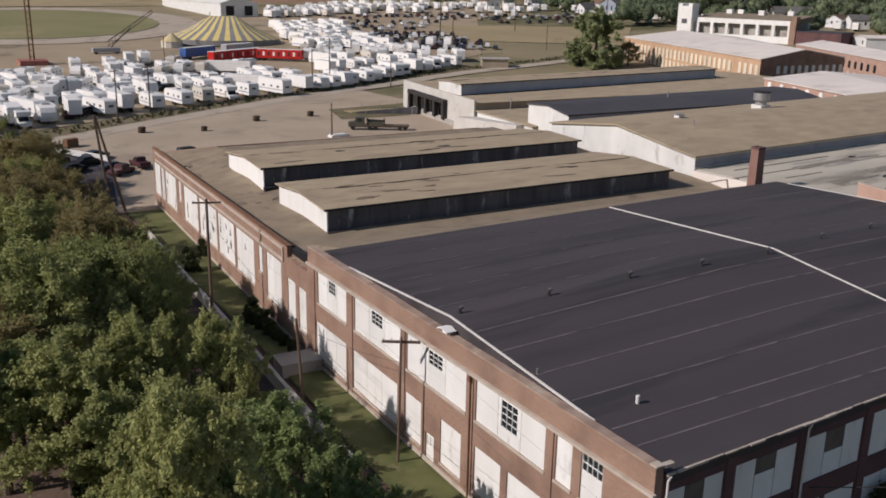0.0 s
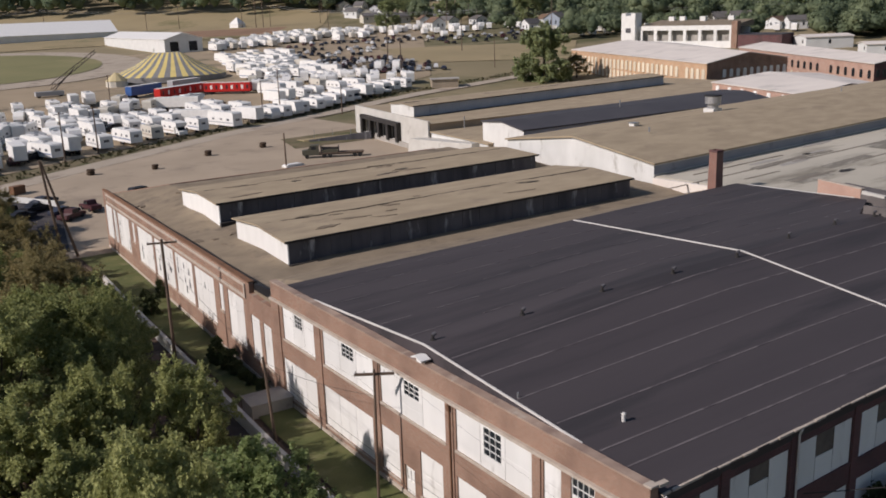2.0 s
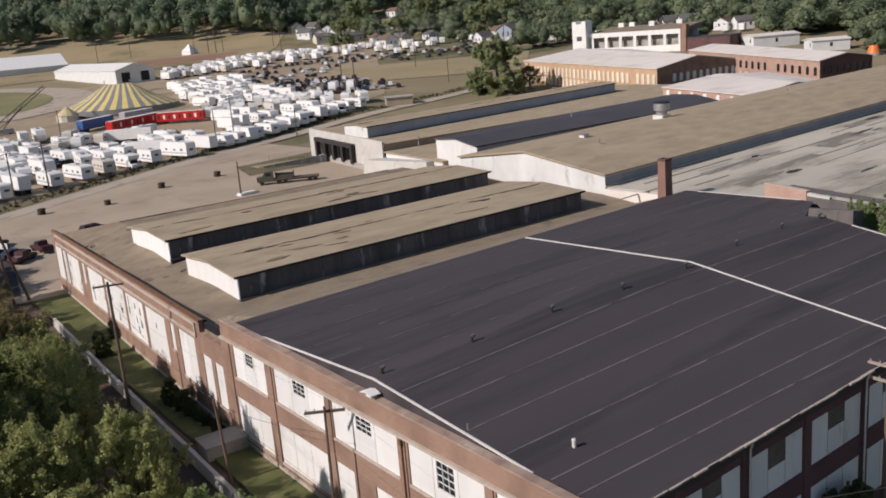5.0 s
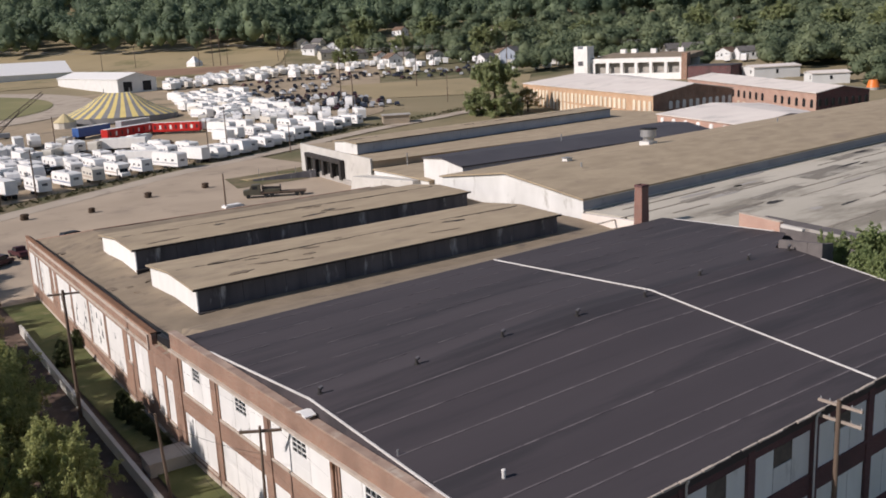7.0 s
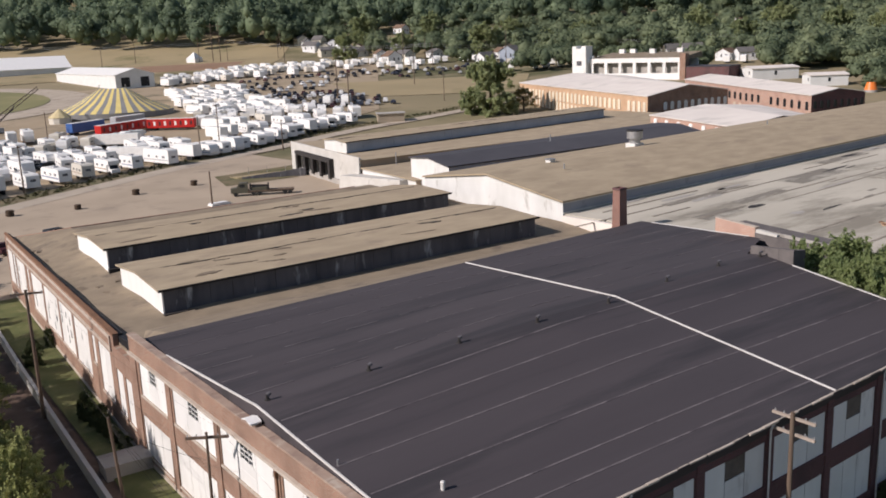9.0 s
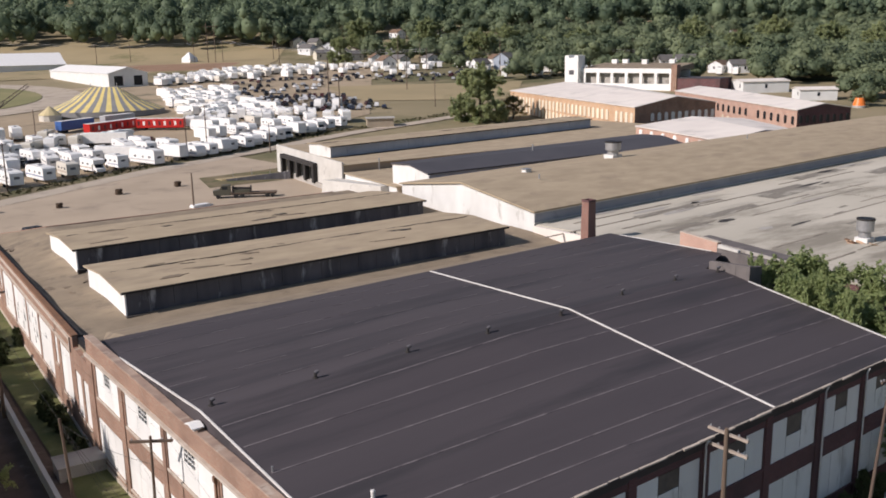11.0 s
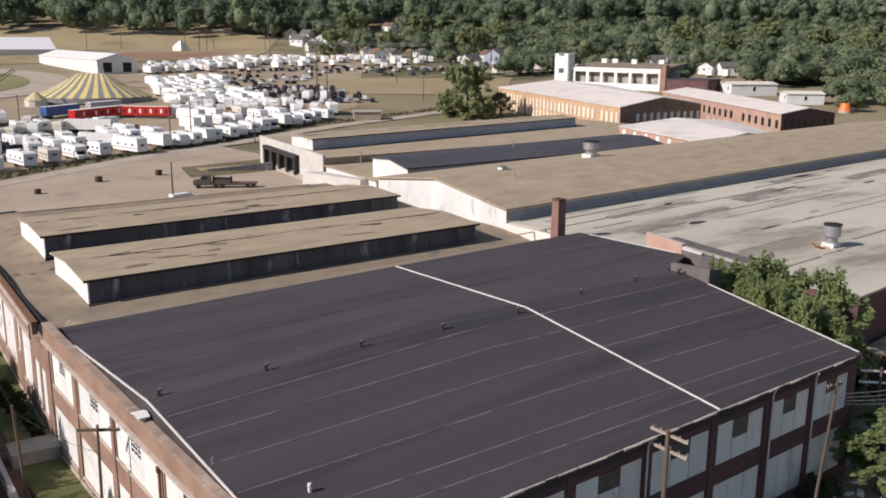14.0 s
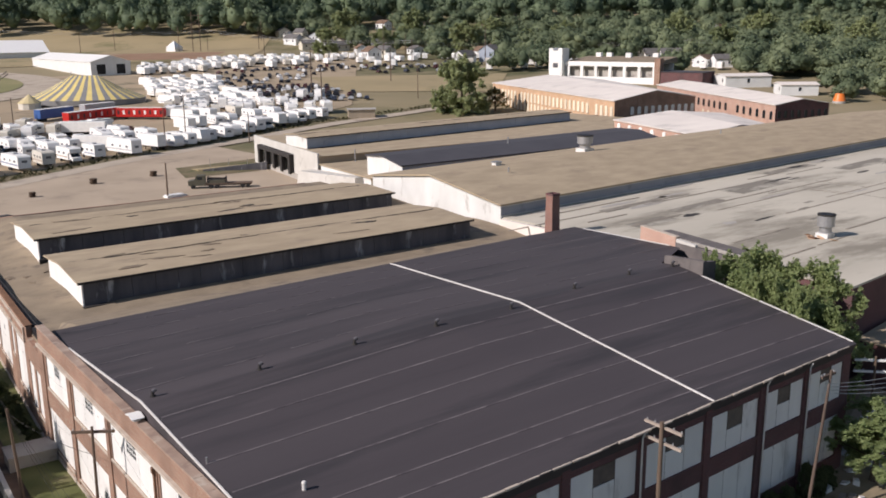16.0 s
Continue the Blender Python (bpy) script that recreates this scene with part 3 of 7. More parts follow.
        return 42.83 + 6.47 * (y - 18) / 3.3 if y < 21.3 else 49.3 + 0.26 * (y - 21.3)
    zs, zn = 8.98, 8.95
    def on_roof(x, y, h=0.0):
        yr, zr = ridge(x)
        if y < yr:
            z = zs + (zr - zs) * (y - eave_s(x)) / (yr - eave_s(x))
        else:
            z = zr + (zn - zr) * (y - yr) / (eave_n(x) - yr)
        return (x, y, z + h)
    bm = bmesh.new()
    cuts = [0.56, 5, 10, 15, 20, 26, 32, 38, None]
    for half in (0, 1):
        for xa, xb in zip(cuts, cuts[1:]):
            def ends(x):
                if x is None:
                    return ((rim(1.0), eave_s(41.9)), (rim(16.4), 16.4)) if half == 0 else ((rim(16.4), 16.4), (rim(38.5), eave_n(51)))
                return ((x, eave_s(x)), (x, ridge(x)[0])) if half == 0 else ((x, ridge(x)[0]), (x, eave_n(x)))
            (p0, p3), (p1, p2) = ends(xa), ends(xb)
            mix = lambda p, q, k: (p[0] + (q[0] - p[0]) * k, p[1] + (q[1] - p[1]) * k)
            far = lambda k: mix(p1, p2, k) if xb is not None else (rim(mix(p1, p2, k)[1]), mix(p1, p2, k)[1])
            for k in range(14):
                ring = (mix(p0, p3, k / 14), far(k / 14), far((k + 1) / 14), mix(p0, p3, (k + 1) / 14))
                bm.faces.new([bm.verts.new(on_roof(x, y)) for x, y in ring])
                bm.faces.new([bm.verts.new((x, y + (0.3 if half == 0 and y < 3 else 0), 8.2)) for x, y in ring[::-1]])
            if xa == cuts[0]:
                bm.faces.new([bm.verts.new(q) for q in (on_roof(*p0), on_roof(*p3), (*p3, 8.2), (p0[0], p0[1] + (0.3 if half == 0 else 0), 8.2))])
            if xb is None:
                bm.faces.new([bm.verts.new(q) for q in (on_roof(*p2), on_roof(*p1), (p1[0], p1[1] + (0.3 if half == 0 else 0), 8.2), (*p2, 8.2))])
            a, b, dy = (p0, p1, 0.3) if half == 0 else (p3, p2, 0.0)
            bm.faces.new([bm.verts.new(q) for q in (on_roof(*a), on_roof(*b), (b[0], b[1] + dy, 8.2), (a[0], a[1] + dy, 8.2))])
    bmesh.ops.remove_doubles(bm, verts=bm.verts, dist=0.001)
    bmesh.ops.recalc_face_normals(bm, faces=bm.faces)
    part("roof", bm, MEMBRANE, hall, "low black membrane roof")
    yr = 16.5
    rnd = random.Random(8)
    for y in (2.1, 3.7, 6.6, 9.5, 12.5, 15.1, 19.4, 22.7, 26.0, 29.2, 32.4, 35.4):
        w = 0.055 if y < yr else 0.045
        x = 0.8 + max(0, 2.0 - y) * 20
        while x < rim(y) - 0.5:
            e = min(rim(y) - 0.3, x + (5.0 if y < yr else rnd.uniform(2, 6)))
            if y > 36.2 + 0.042 * x:
                break
            cut = [c for c in (5, 10, 15, 20, 26, 32, 38) if x + 0.3 < c < e - 0.3]
            if cut:
                e = cut[0]
            bm = hexa(bmesh.new(), [on_roof(x, y - w, -0.04), on_roof(e, y - w, -0.04), on_roof(e, y + w, -0.04), on_roof(x, y + w, -0.04)],
                      [on_roof(x, y - w, 0.018), on_roof(e, y - w, 0.018), on_roof(e, y + w, 0.018), on_roof(x, y + w, 0.018)])
            part("seam", bm, SEAM, hall)
            x = e + (0.0 if y < yr else rnd.uniform(0.3, 2.5))
    # white expansion joint over the ridge
    for (xa, ya), (xb, yb) in (((26.8, 0.65), (26.3, 16.4)), ((26.3, 16.4), (29.9, 37.7))):
        r = ((xa - 0.045, ya), (xa + 0.045, ya), (xb + 0.045, yb), (xb - 0.045, yb))
        part("expansion_joint", hexa(bmesh.new(), [on_roof(x, y, -0.02) for x, y in r], [on_roof(x, y, 0.08) for x, y in r]), WHITEMETAL, hall, "white metal expansion joint across the roof")
    # white rake trim above the parapet
    for ya, yb in ((4.6, 17.5), (17.5, 31.2)):
        r = ((0.52, ya), (0.6, ya), (0.6, yb), (0.52, yb))
        part("rake_trim", hexa(bmesh.new(), [on_roof(x, y, -0.06) for x, y in r], [on_roof(x, y, 0.045) for x, y in r]), WHITEMETAL, hall, "white metal trim along the gable edge")
    for ya, yb in ((1.3, 7.5), (7.5, 13.9), (22.8, 30.0), (30.0, 37.0)):
        r = ((rim(ya) - 0.09, ya), (rim(ya) + 0.05, ya), (rim(yb) + 0.05, yb), (rim(yb) - 0.09, yb))
        part("rake_trim", hexa(bmesh.new(), [on_roof(x, y, -0.15) for x, y in r], [on_roof(x, y, 0.05) for x, y in r]), WHITEMETAL, hall, "white metal trim along the gable edge")
    for ya, yb in ((1.3, 18.0), (18.0, 21.3), (21.3, 38.0)):
        r = ((rim(ya) - 0.45, ya), (rim(ya) - 0.04, ya), (rim(yb) - 0.04, yb), (rim(yb) - 0.45, yb))
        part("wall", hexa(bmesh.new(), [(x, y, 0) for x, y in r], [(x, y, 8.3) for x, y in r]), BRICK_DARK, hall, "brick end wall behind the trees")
    # hood over the gable louvre
    bm = bmesh.new()
    box(bm, -0.05, 16.9, 9.3, 0.3, 17.4, 9.58)
    for ya, yb in ((16.62, 17.15), (17.68, 17.15)):
        r = ((-0.25, ya), (0.42, ya), (0.42, yb), (-0.25, yb))
        z = {ya: 9.62, yb: 9.76}
        ring = r if ya < yb else r[::-1]
        hexa(bm, [(x, y, z[y] - 0.06) for x, y in ring], [(x, y, z[y]) for x, y in ring])
    part("gable_hood", bm, WHITE, hall, "small white gabled hood on the parapet")
    return hall, on_roof, rim


HALL, on_roof, rim = main_hall()


# ---- low wing with two roof monitors ----
def wing_map(x, y, z):
    k = (y - 37.3) * max(0.0, 1 - x / 10)
    return (x + 0.068 * k, y, z - 0.034 * k)


def low_wing():
    wing = thing("factory_wing", "single-storey brick factory wing with tan gravel roof", "factory")
    M = lambda u, n, v: wing_map(n, u, v)
    f = lambda p: M(*p)
    g = lambda p: wing_map(*p)
    wins = [(97.2, 101.4, 2), (94.6, 96.5, 1), (87.2, 93.8, 3), (75.3, 82.6, 3), (66.5, 74.4, 3), (59.4, 65.8, 3), (52.4, 58.6, 3), (44.2, 48.4, 2)]
    slits = [(84.2, 85.4), (49.6, 50.8)]
    singles = [(40.5, 42.5), (37.9, 39.7)]
    holes = [(a, b, 2.1, 6.3) for a, b, _ in wins] + [(a, b, 3.9, 6.3) for a, b in slits] + [(a, b, 2.0, 5.5) for a, b in singles]
    bm = wall_face(bmesh.new(), lambda u, n, v: M(u + 37.32, n, v), 65.0, 7.2, [(a - 37.32, b - 37.32, c, d) for a, b, c, d in holes], 0.4, z0=-0.6)
    part("wall", bm, BRICK, wing, "red brick wall with boarded windows")
    part("parapet", B(42.4, 0.0, 7.2, 102.32, 0.4, 8.05, f=f), BRICK, wing)
    def north(x):
        return 90.5 + 11.5 * max(0.0, 1 - x / 11) ** 1.3
    for xa, xb in ((0.4, 3), (3, 6), (6, 10), (10, 24), (24, 50)):
        ya, yb = north(xa), north(xb)
        part("wall", hexa(bmesh.new(), [g((xa, ya - 0.02, -0.6)), g((xb, yb - 0.02, -0.6)), g((xb, yb + 0.3, -0.6)), g((xa, ya + 0.3, -0.6))], [g((xa, ya - 0.02, 7.45)), g((xb, yb - 0.02, 7.45)), g((xb, yb + 0.3, 7.45)), g((xa, ya + 0.3, 7.45))]), BRICK, wing, "brick end wall facing the yard")
    for a, b, n in wins:
        boarded_window(wing, M, a, b, 2.1, 6.3, n, broken=50 < a < 90)
    for a, b in slits:
        boarded_window(wing, M, a, b, 3.9, 6.3, 1)
    for a, b in singles:
        boarded_window(wing, M, a, b, 2.0, 5.5, 1)
    for z in (6.62, 7.6):
        part("cornice_band", B(43.3, -0.14, z, 100.2, 0.01, z + 0.22, f=f), STONE, wing, "pale stone cornice band")
    for u in (43.3, 100.0):
        part("cornice_end", B(u, -0.13, 6.84, u + 0.22, 0.01, 7.6, f=f), STONE, wing)
    part("coping", B(42.4, -0.06, 8.05, 102.35, 0.46, 8.14, f=f), RUST, wing, "dark rusty coping")
    part("plinth", B(37.4, -0.12, -0.6, 102.35, 0.01, 0.55, f=f), STONE, wing, "pale stone plinth")
    bm = bmesh.new()
    hexa(bm, [M(37.4, 0.44, 6.7), M(42.38, 0.44, 6.7), M(42.38, 0.85, 6.7), M(37.4, 0.85, 6.7)][::-1], [M(37.4, 0.44, 8.3), M(42.38, 0.44, 7.92), M(42.38, 0.85, 7.92), M(37.4, 0.85, 8.3)][::-1])
    part("torn_flashing", bm, DARK, wing, "torn black roofing at the gap in the parapet")
    bm = bmesh.new()
    ys = [44, 46.8, 53, 59.5, 65.5, 71.5, 77.5, 84, 102]
    hump = {46.8: 0.15, 53: 0.3, 71.5: 0.3}
    xs = [0.4, 3, 6, 10, 14, 24, 36, 52.5]
    for xa, xb in zip(xs, xs[1:]):
        r = ((xa, 36.7 + 0.042 * xa), (xb, 36.7 + 0.042 * xb), (xb, 44), (xa, 44))
        hexa(bm, [g((x, y, 6.8)) for x, y in r], [g((x, y, (8.86 if x > 2 else 7.5) if y < 40 else 7.4)) for x, y in r])
        for ya, yb in zip(ys, ys[1:]):
            r = ((xa, ya), (xb, ya), (xb, yb if yb < 102 else north(xb)), (xa, yb if yb < 102 else north(xa)))
            hexa(bm, [g((x, y, 6.8)) for x, y in r], [g((x, y, 7.4 + hump.get(y, 0))) for x, y in r])
    bmesh.ops.remove_doubles(bm, verts=bm.verts, dist=0.001)
    part("roof", bm, GRAVEL_DIRTY, wing, "flat dirty tan gravel roof")
    part("roof_edge", B(0.42, 43, 7.4, 0.95, 102, 7.9, f=g), TAR, wing, "black tarred edge behind the parapet")
    return wing


low_wing()


def monitor(x0, x1, y0, y1, zb, zt, m, wall, end, label, gable=0.4, roof=None):
    """A long roof monitor with boarded sides, white end wall and a low gravel roof."""
    mon = thing("roof_monitor", label, "roof monitor", m(x0, y0, zb))
    o = Vector(m(x0, y0, zb))
    g = lambda p: Vector(m(*p)) - o
    ym = (y0 + y1) / 2
    n = max(2, int((x1 - x0) / 2.0))
    for i in range(n):
        a, b = x0 + 0.1 + (x1 - x0 - 0.2) * i / n, x0 + 0.1 + (x1 - x0 - 0.2) * (i + 1) / n
        part("side_panel", B(a + 0.015, y0, zb - 0.8, b - 0.015, y0 + 0.12, zt - 0.12, f=g), wall, mon)
    part("side_wall", B(x0 + 0.1, y0 + 0.12, zb - 0.3, x1 - 0.1, y0 + 0.25, zt - 0.12, f=g), TAR, mon)
    part("side_wall", B(x0 + 0.1, y1 - 0.25, zb - 0.3, x1 - 0.1, y1, zt - 0.12, f=g), wall, mon)
    for xa, xb, mt in ((x0, x0 + 0.12, end), (x1 - 0.12, x1, wall)):
        bm = bmesh.new()
        k = gable * 0.75
        hexa(bm, [g((xa, y0, zb - 0.8)), g((xb, y0, zb - 0.8)), g((xb, y1, zb - 0.8)), g((xa, y1, zb - 0.8))],
             [g((xa, y0, zt - 0.12)), g((xb, y0, zt - 0.12)), g((xb, y1, zt - 0.12)), g((xa, y1, zt - 0.12))])
        ra, rb = [g((xa, y0, zt - 0.12)), g((xa, y1, zt - 0.12)), g((xa, ym, zt + gable - 0.12))], [g((xb, y0, zt - 0.12)), g((xb, y1, zt - 0.12)), g((xb, ym, zt + gable - 0.12))]
        hexa(bm, ra, rb)
        part("end_wall", bm, mt, mon, "white boarded end wall" if mt is end else "")
    bm = bmesh.new()
    for (ya, za), (yb, zb2) in (((y0 - 0.3, zt - 0.05), (ym, zt + gable)), ((ym, zt + gable), (y1 + 0.3, zt - 0.05))):
        xa, xb = x0 - 0.35, x1 + 0.35
        r = ((xa, ya, za), (xb, ya, za), (xb, yb, zb2), (xa, yb, zb2))
        hexa(bm, [g((x, y, z - 0.14)) for x, y, z in r], [g(p) for p in r])
    bmesh.ops.remove_doubles(bm, verts=bm.verts, dist=0.001)
    part("roof", bm, roof or GRAVEL, mon, "low gravel roof")
    rr = random.Random(int(x0 * 10 + y0))
    bm, rows, x, dy = bmesh.new(), [], x0 + 0.5, 0.0
    while x < x1 - 0.5:
        dy = dy * 0.8 + rr.uniform(-0.22, 0.22)
        w = rr.choice((0.02, 0.05, 0.1, 0.14)) if rr.random() < 0.8 else 0.01
        slope = -0.45 * abs(dy + 0.35) / ((y1 - y0) / 2)
        rows.append([bm.verts.new(g((x, ym - 0.35 + dy + s * w, zt + gable + slope + h))) for s, h in ((-1, -0.02), (-1, 0.035), (1, 0.035), (1, -0.02))])
        x += rr.uniform(0.5, 1.3)
    for a, b in zip(rows, rows[1:]):
        for k in range(4):
            bm.faces.new((a[k], a[(k + 1) % 4], b[(k + 1) % 4], b[k]))
    bm.faces.new(rows[0])
    bm.faces.new(rows[-1][::-1])
    bmesh.ops.recalc_face_normals(bm, faces=bm.faces)
    part("ridge_tar", bm, TAR, mon, "cracked black tar line along the ridge")
    # Black strip along the foot of the south side.
    part("base_strip", B(x0 - 0.05, y0 - 0.55, zb - 0.4, x1 + 0.1, y0 - 0.01, zb + 0.05, f=g), TAR, mon, "black strip at the foot of the side")
    part("eaves_edge", B(x0 - 0.36, y0 - 0.36, zt - 0.22, x1 + 0.36, y0 - 0.3, zt - 0.02, f=g), TAR, mon, "black tarred eaves edge")
    return mon


def lean_a(x, y, z):
    return (x + 0.055 * (y - 46.6), y, z - 0.03 * (y - 46.6))


def lean_b(x, y, z):
    return (x + 0.06 * (y - 65.8), y, z - 0.045 * (y - 65.8))


monitor(5.7, 46.0, 46.6, 59.8, 7.4, 9.55, lean_a, GREYWALL, WHITE, "long boarded roof monitor with white end wall")
monitor(7.0, 48.8, 65.8, 79.6, 7.4, 9.55, lean_b, GREYWALL, WHITE, "long boarded roof monitor with white end wall")


# ---- halls beyond ----
def prism_hall(name, label, category, ring, z0, ze, zr, walls, roof, at=0, ridge="long", over=0.3, group=""):
    """A building on a four-cornered plan with a low gable along the sides 0-3 and 1-2; walls: a material for each side from corner i to i+1."""
    c = [Vector((*p, 0)) for p in ring]
    o = Vector((*ring[0], z0))
    hall = thing(name, label, category, o, group)
    r0, r1 = (c[0] + c[1]) / 2, (c[3] + c[2]) / 2
    up = lambda p, z: Vector((p.x, p.y, z)) - o
    for i in range(4):
        a, b = c[i], c[(i + 1) % 4]
        d = (b - a).normalized()
        n = Vector((-d.y, d.x, 0)) * 0.35
        bm = bmesh.new()
        hexa(bm, [up(a, z0), up(b, z0), up(b + n - d * 0.36, z0), up(a + n + d * 0.36, z0)], [up(a, ze), up(b, ze), up(b + n - d * 0.36, ze), up(a + n + d * 0.36, ze)])
        if i in (0, 2) and zr > ze + 0.05:
            m = (a + b) / 2
            hexa(bm, [up(a, ze), up(m, zr), up(b, ze)], [up(a + n, ze), up(m + n, zr), up(b + n, ze)])
        part("wall", bm, walls[i], hall)
    bm = bmesh.new()
    e0, e1 = (c[0] - c[3]).normalized() * over, (c[1] - c[0]).normalized() * over
    for a, b, cc, d in ((c[0] + e0 - e1, r0 + e0, r1 - e0, c[3] - e0 - e1), (r0 + e0, c[1] + e0 + e1, c[2] - e0 + e1, r1 - e0)):
        za = {0: ze, 1: zr}
        first = a is not r0 and (a - (c[0] + e0 - e1)).length < 1e-6
        zl, zh = (ze, zr) if first else (zr, ze)
        hexa(bm, [up(a, zl + 0.02), up(b, zh + 0.02), up(cc, zh + 0.02), up(d, zl + 0.02)], [up(a, zl + 0.22), up(b, zh + 0.22), up(cc, zh + 0.22), up(d, zl + 0.22)])
    part("roof", bm, roof, hall)
    return hall


GREYHALL = prism_hall("flat_roofed_hall", "flat-roofed factory hall with stained pale grey roof", "factory", ((53.0, 49.6), (57, 9.6), (190, 22), (190, 58.6)), 0, 8.2, 8.25, [BRICK_DARK, BRICK_DARK, BRICK, BRICK], GREYROOF, over=0.1)
BIGHALL = prism_hall("long_hall", "long factory hall with tan gravel roof and white end wall", "factory", ((53.2, 77), (52.7, 49.4), (190, 58.5), (190, 86)), 0, 9.75, 11.5, [WHITEWALL, SLATEWALL, BRICK, BRICK], GRAVEL)
prism_hall("dark_roofed_hall", "factory hall with dark membrane roof and white end wall", "factory", ((71.7, 107.8), (69, 93), (129.5, 91), (138, 110)), 0, 7.8, 8.5, [WHITEWALL, BLUEWALL, BRICK, BRICK], MEMBRANE_FAR)
prism_hall("flat_roofed_hall", "low factory hall with flat tan gravel roof", "factory", ((77, 163), (71.9, 125), (175, 120), (172, 160)), 0, 5.7, 5.75, [TANWALL, TANWALL, BRICK, BRICK], GRAVEL)
prism_hall("flat_roofed_hall", "lowest factory hall with flat tan gravel roof", "factory", ((71.7, 124.4), (70, 104), (175, 100), (175, 119.2)), 0, 4.3, 4.35, [WHITEWALL, TANWALL, BRICK, BRICK], GRAVEL)
monitor(75.2, 156, 136, 145, 6.0, 8.3, lambda x, y, z: (x, y + 0.09 * (x - 75), z), BLUEWALL, WHITEWALL, "long roof monitor with blue-grey sides", gable=0.3)
# Mills: west walls painted lighter for sun, the FAR2 gable darker for shade.
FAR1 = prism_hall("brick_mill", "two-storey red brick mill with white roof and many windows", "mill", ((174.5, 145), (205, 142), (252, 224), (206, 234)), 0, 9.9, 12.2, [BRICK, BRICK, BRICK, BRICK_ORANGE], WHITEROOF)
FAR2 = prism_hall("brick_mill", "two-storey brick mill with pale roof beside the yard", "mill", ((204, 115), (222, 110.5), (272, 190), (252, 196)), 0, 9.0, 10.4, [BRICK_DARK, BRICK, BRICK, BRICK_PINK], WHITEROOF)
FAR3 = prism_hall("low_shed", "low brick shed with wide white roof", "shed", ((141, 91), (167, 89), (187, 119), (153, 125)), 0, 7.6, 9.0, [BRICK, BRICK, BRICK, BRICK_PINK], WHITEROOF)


# ---- things on the roofs ----
def roof_vent(at):
    v = thing("roof_vent", "small dark roof vent with a bent cap", "roof vent", at, "ridge vents")
    part("flange", T((0, 0, -0.1), (0, 0, 0.06), 0.2, 0.16), TAR, v)
    part("flue", T((0, 0, 0.06), (0, 0, 0.33), 0.085), TAR, v)
    bm = T((-0.02, 0, 0.3), (0.18, -0.04, 0.4), 0.115, 0.1)
    part("cap", bm, GREYWALL, v)
    return v


first = roof_vent(on_roof(1.3, 17.7))
for x, y in ((7.3, 17.15), (13.4, 16.8), (19.0, 16.1), (25.1, 15.9), (31.7, 16.6), (37.8, 16.9), (42.2, 16.4)):
    copy_thing(first, pose(*on_roof(x, y)))

pipe = thing("vent_pipe", "short white vent pipe standing on the black roof", "vent pipe", on_roof(3.5, 5.0))
part("pipe", T((0, 0, -0.05), (0, 0, 0.36), 0.1), WHITEMETAL, pipe)
part("cap", T((0, 0, 0.36), (0, 0, 0.42), 0.12, 0.08), WHITEMETAL, pipe)
pipe2 = thing("vent_pipe", "thin rusty vent pipe standing by the gable edge", "vent pipe", on_roof(0.9, 9.6))
part("pipe", T((0, 0, -0.05), (0, 0, 0.28), 0.05), GALV, pipe2)


def chimney():
    c = thing("chimney", "square red brick chimney standing between the roofs", "chimney", (51.4, 39.6, 7.3))
    bm = bmesh.new()
    hexa(bm, [(-0.58, -0.56, 0), (0.58, -0.56, 0), (0.58, 0.56, 0), (-0.58, 0.56, 0)], [(-0.5, -0.48, 5.2), (0.5, -0.48, 5.2), (0.5, 0.48, 5.2), (-0.5, 0.48, 5.2)])
    part("shaft", bm, BRICK_CHIMNEY, c)
    bm = bmesh.new()
    for x0, y0, x1, y1 in ((-0.54, -0.52, 0.54, -0.35), (-0.54, 0.35, 0.54, 0.52), (-0.54, -0.35, -0.37, 0.35), (0.37, -0.35, 0.54, 0.35)):
        box(bm, x0, y0, 5.2, x1, y1, 5.42)
    part("cap", bm, BRICK_DARK, c)


chimney()


def roof_drum(at, r, label, legs=True):
    d = thing("roof_ventilator", label, "ventilator", at)
    part("base", B(-r * 0.8, -r * 0.8, -0.1, r * 0.8, r * 0.8, 0.5), WHITEWALL, d)
    part("throat", T((0, 0, 0.5), (0, 0, 1.2), r * 0.7, n=16), GALV, d)
    part("barrel", T((0, 0, 1.2), (0, 0, 2.3), r, n=20), GALV, d, "dull galvanised barrel")
    part("rim", T((0, 0, 2.3), (0, 0, 2.45), r * 1.06, n=20), TAR, d)
    part("well", T((0, 0, 2.44), (0, 0, 2.47), r * 0.85, n=20), DARK, d)
    return d


roof_drum((85.6, 68.7, 11.3), 1.18, "large round galvanised ventilator on the gravel roof")
d2 = roof_drum((71.8, 21.1, 8.4), 0.85, "round ventilator with a rusty wrecked base on the grey roof")
rnd = random.Random(3)
for i in range(9):
    s = thing("scrap_panel", "rusty orange scrap panel lying beside the ventilator", "scrap", (71.7 + rnd.uniform(-1.6, 1.6), 20.9 + rnd.uniform(-1.4, 1.2), 8.48), "scrap round the ventilator", turn=rnd.uniform(0, 180))
    part("sheet", B(-0.5, -0.25, 0, 0.5, 0.25, 0.05, f=lambda p: (p[0], p[1], p[2] + 0.25 * p[0])), RUST if i % 2 else BRICK_ORANGE, s)
box_vent = thing("box_vent", "small pale box vent on the gravel roof", "roof vent", (64.5, 64.2, 11.45))
part("case", B(-0.45, -0.45, 0, 0.45, 0.45, 0.6), WHITEWALL, box_vent)
part("lid", B(-0.55, -0.55, 0.6, 0.55, 0.55, 0.7), GALV, box_vent)
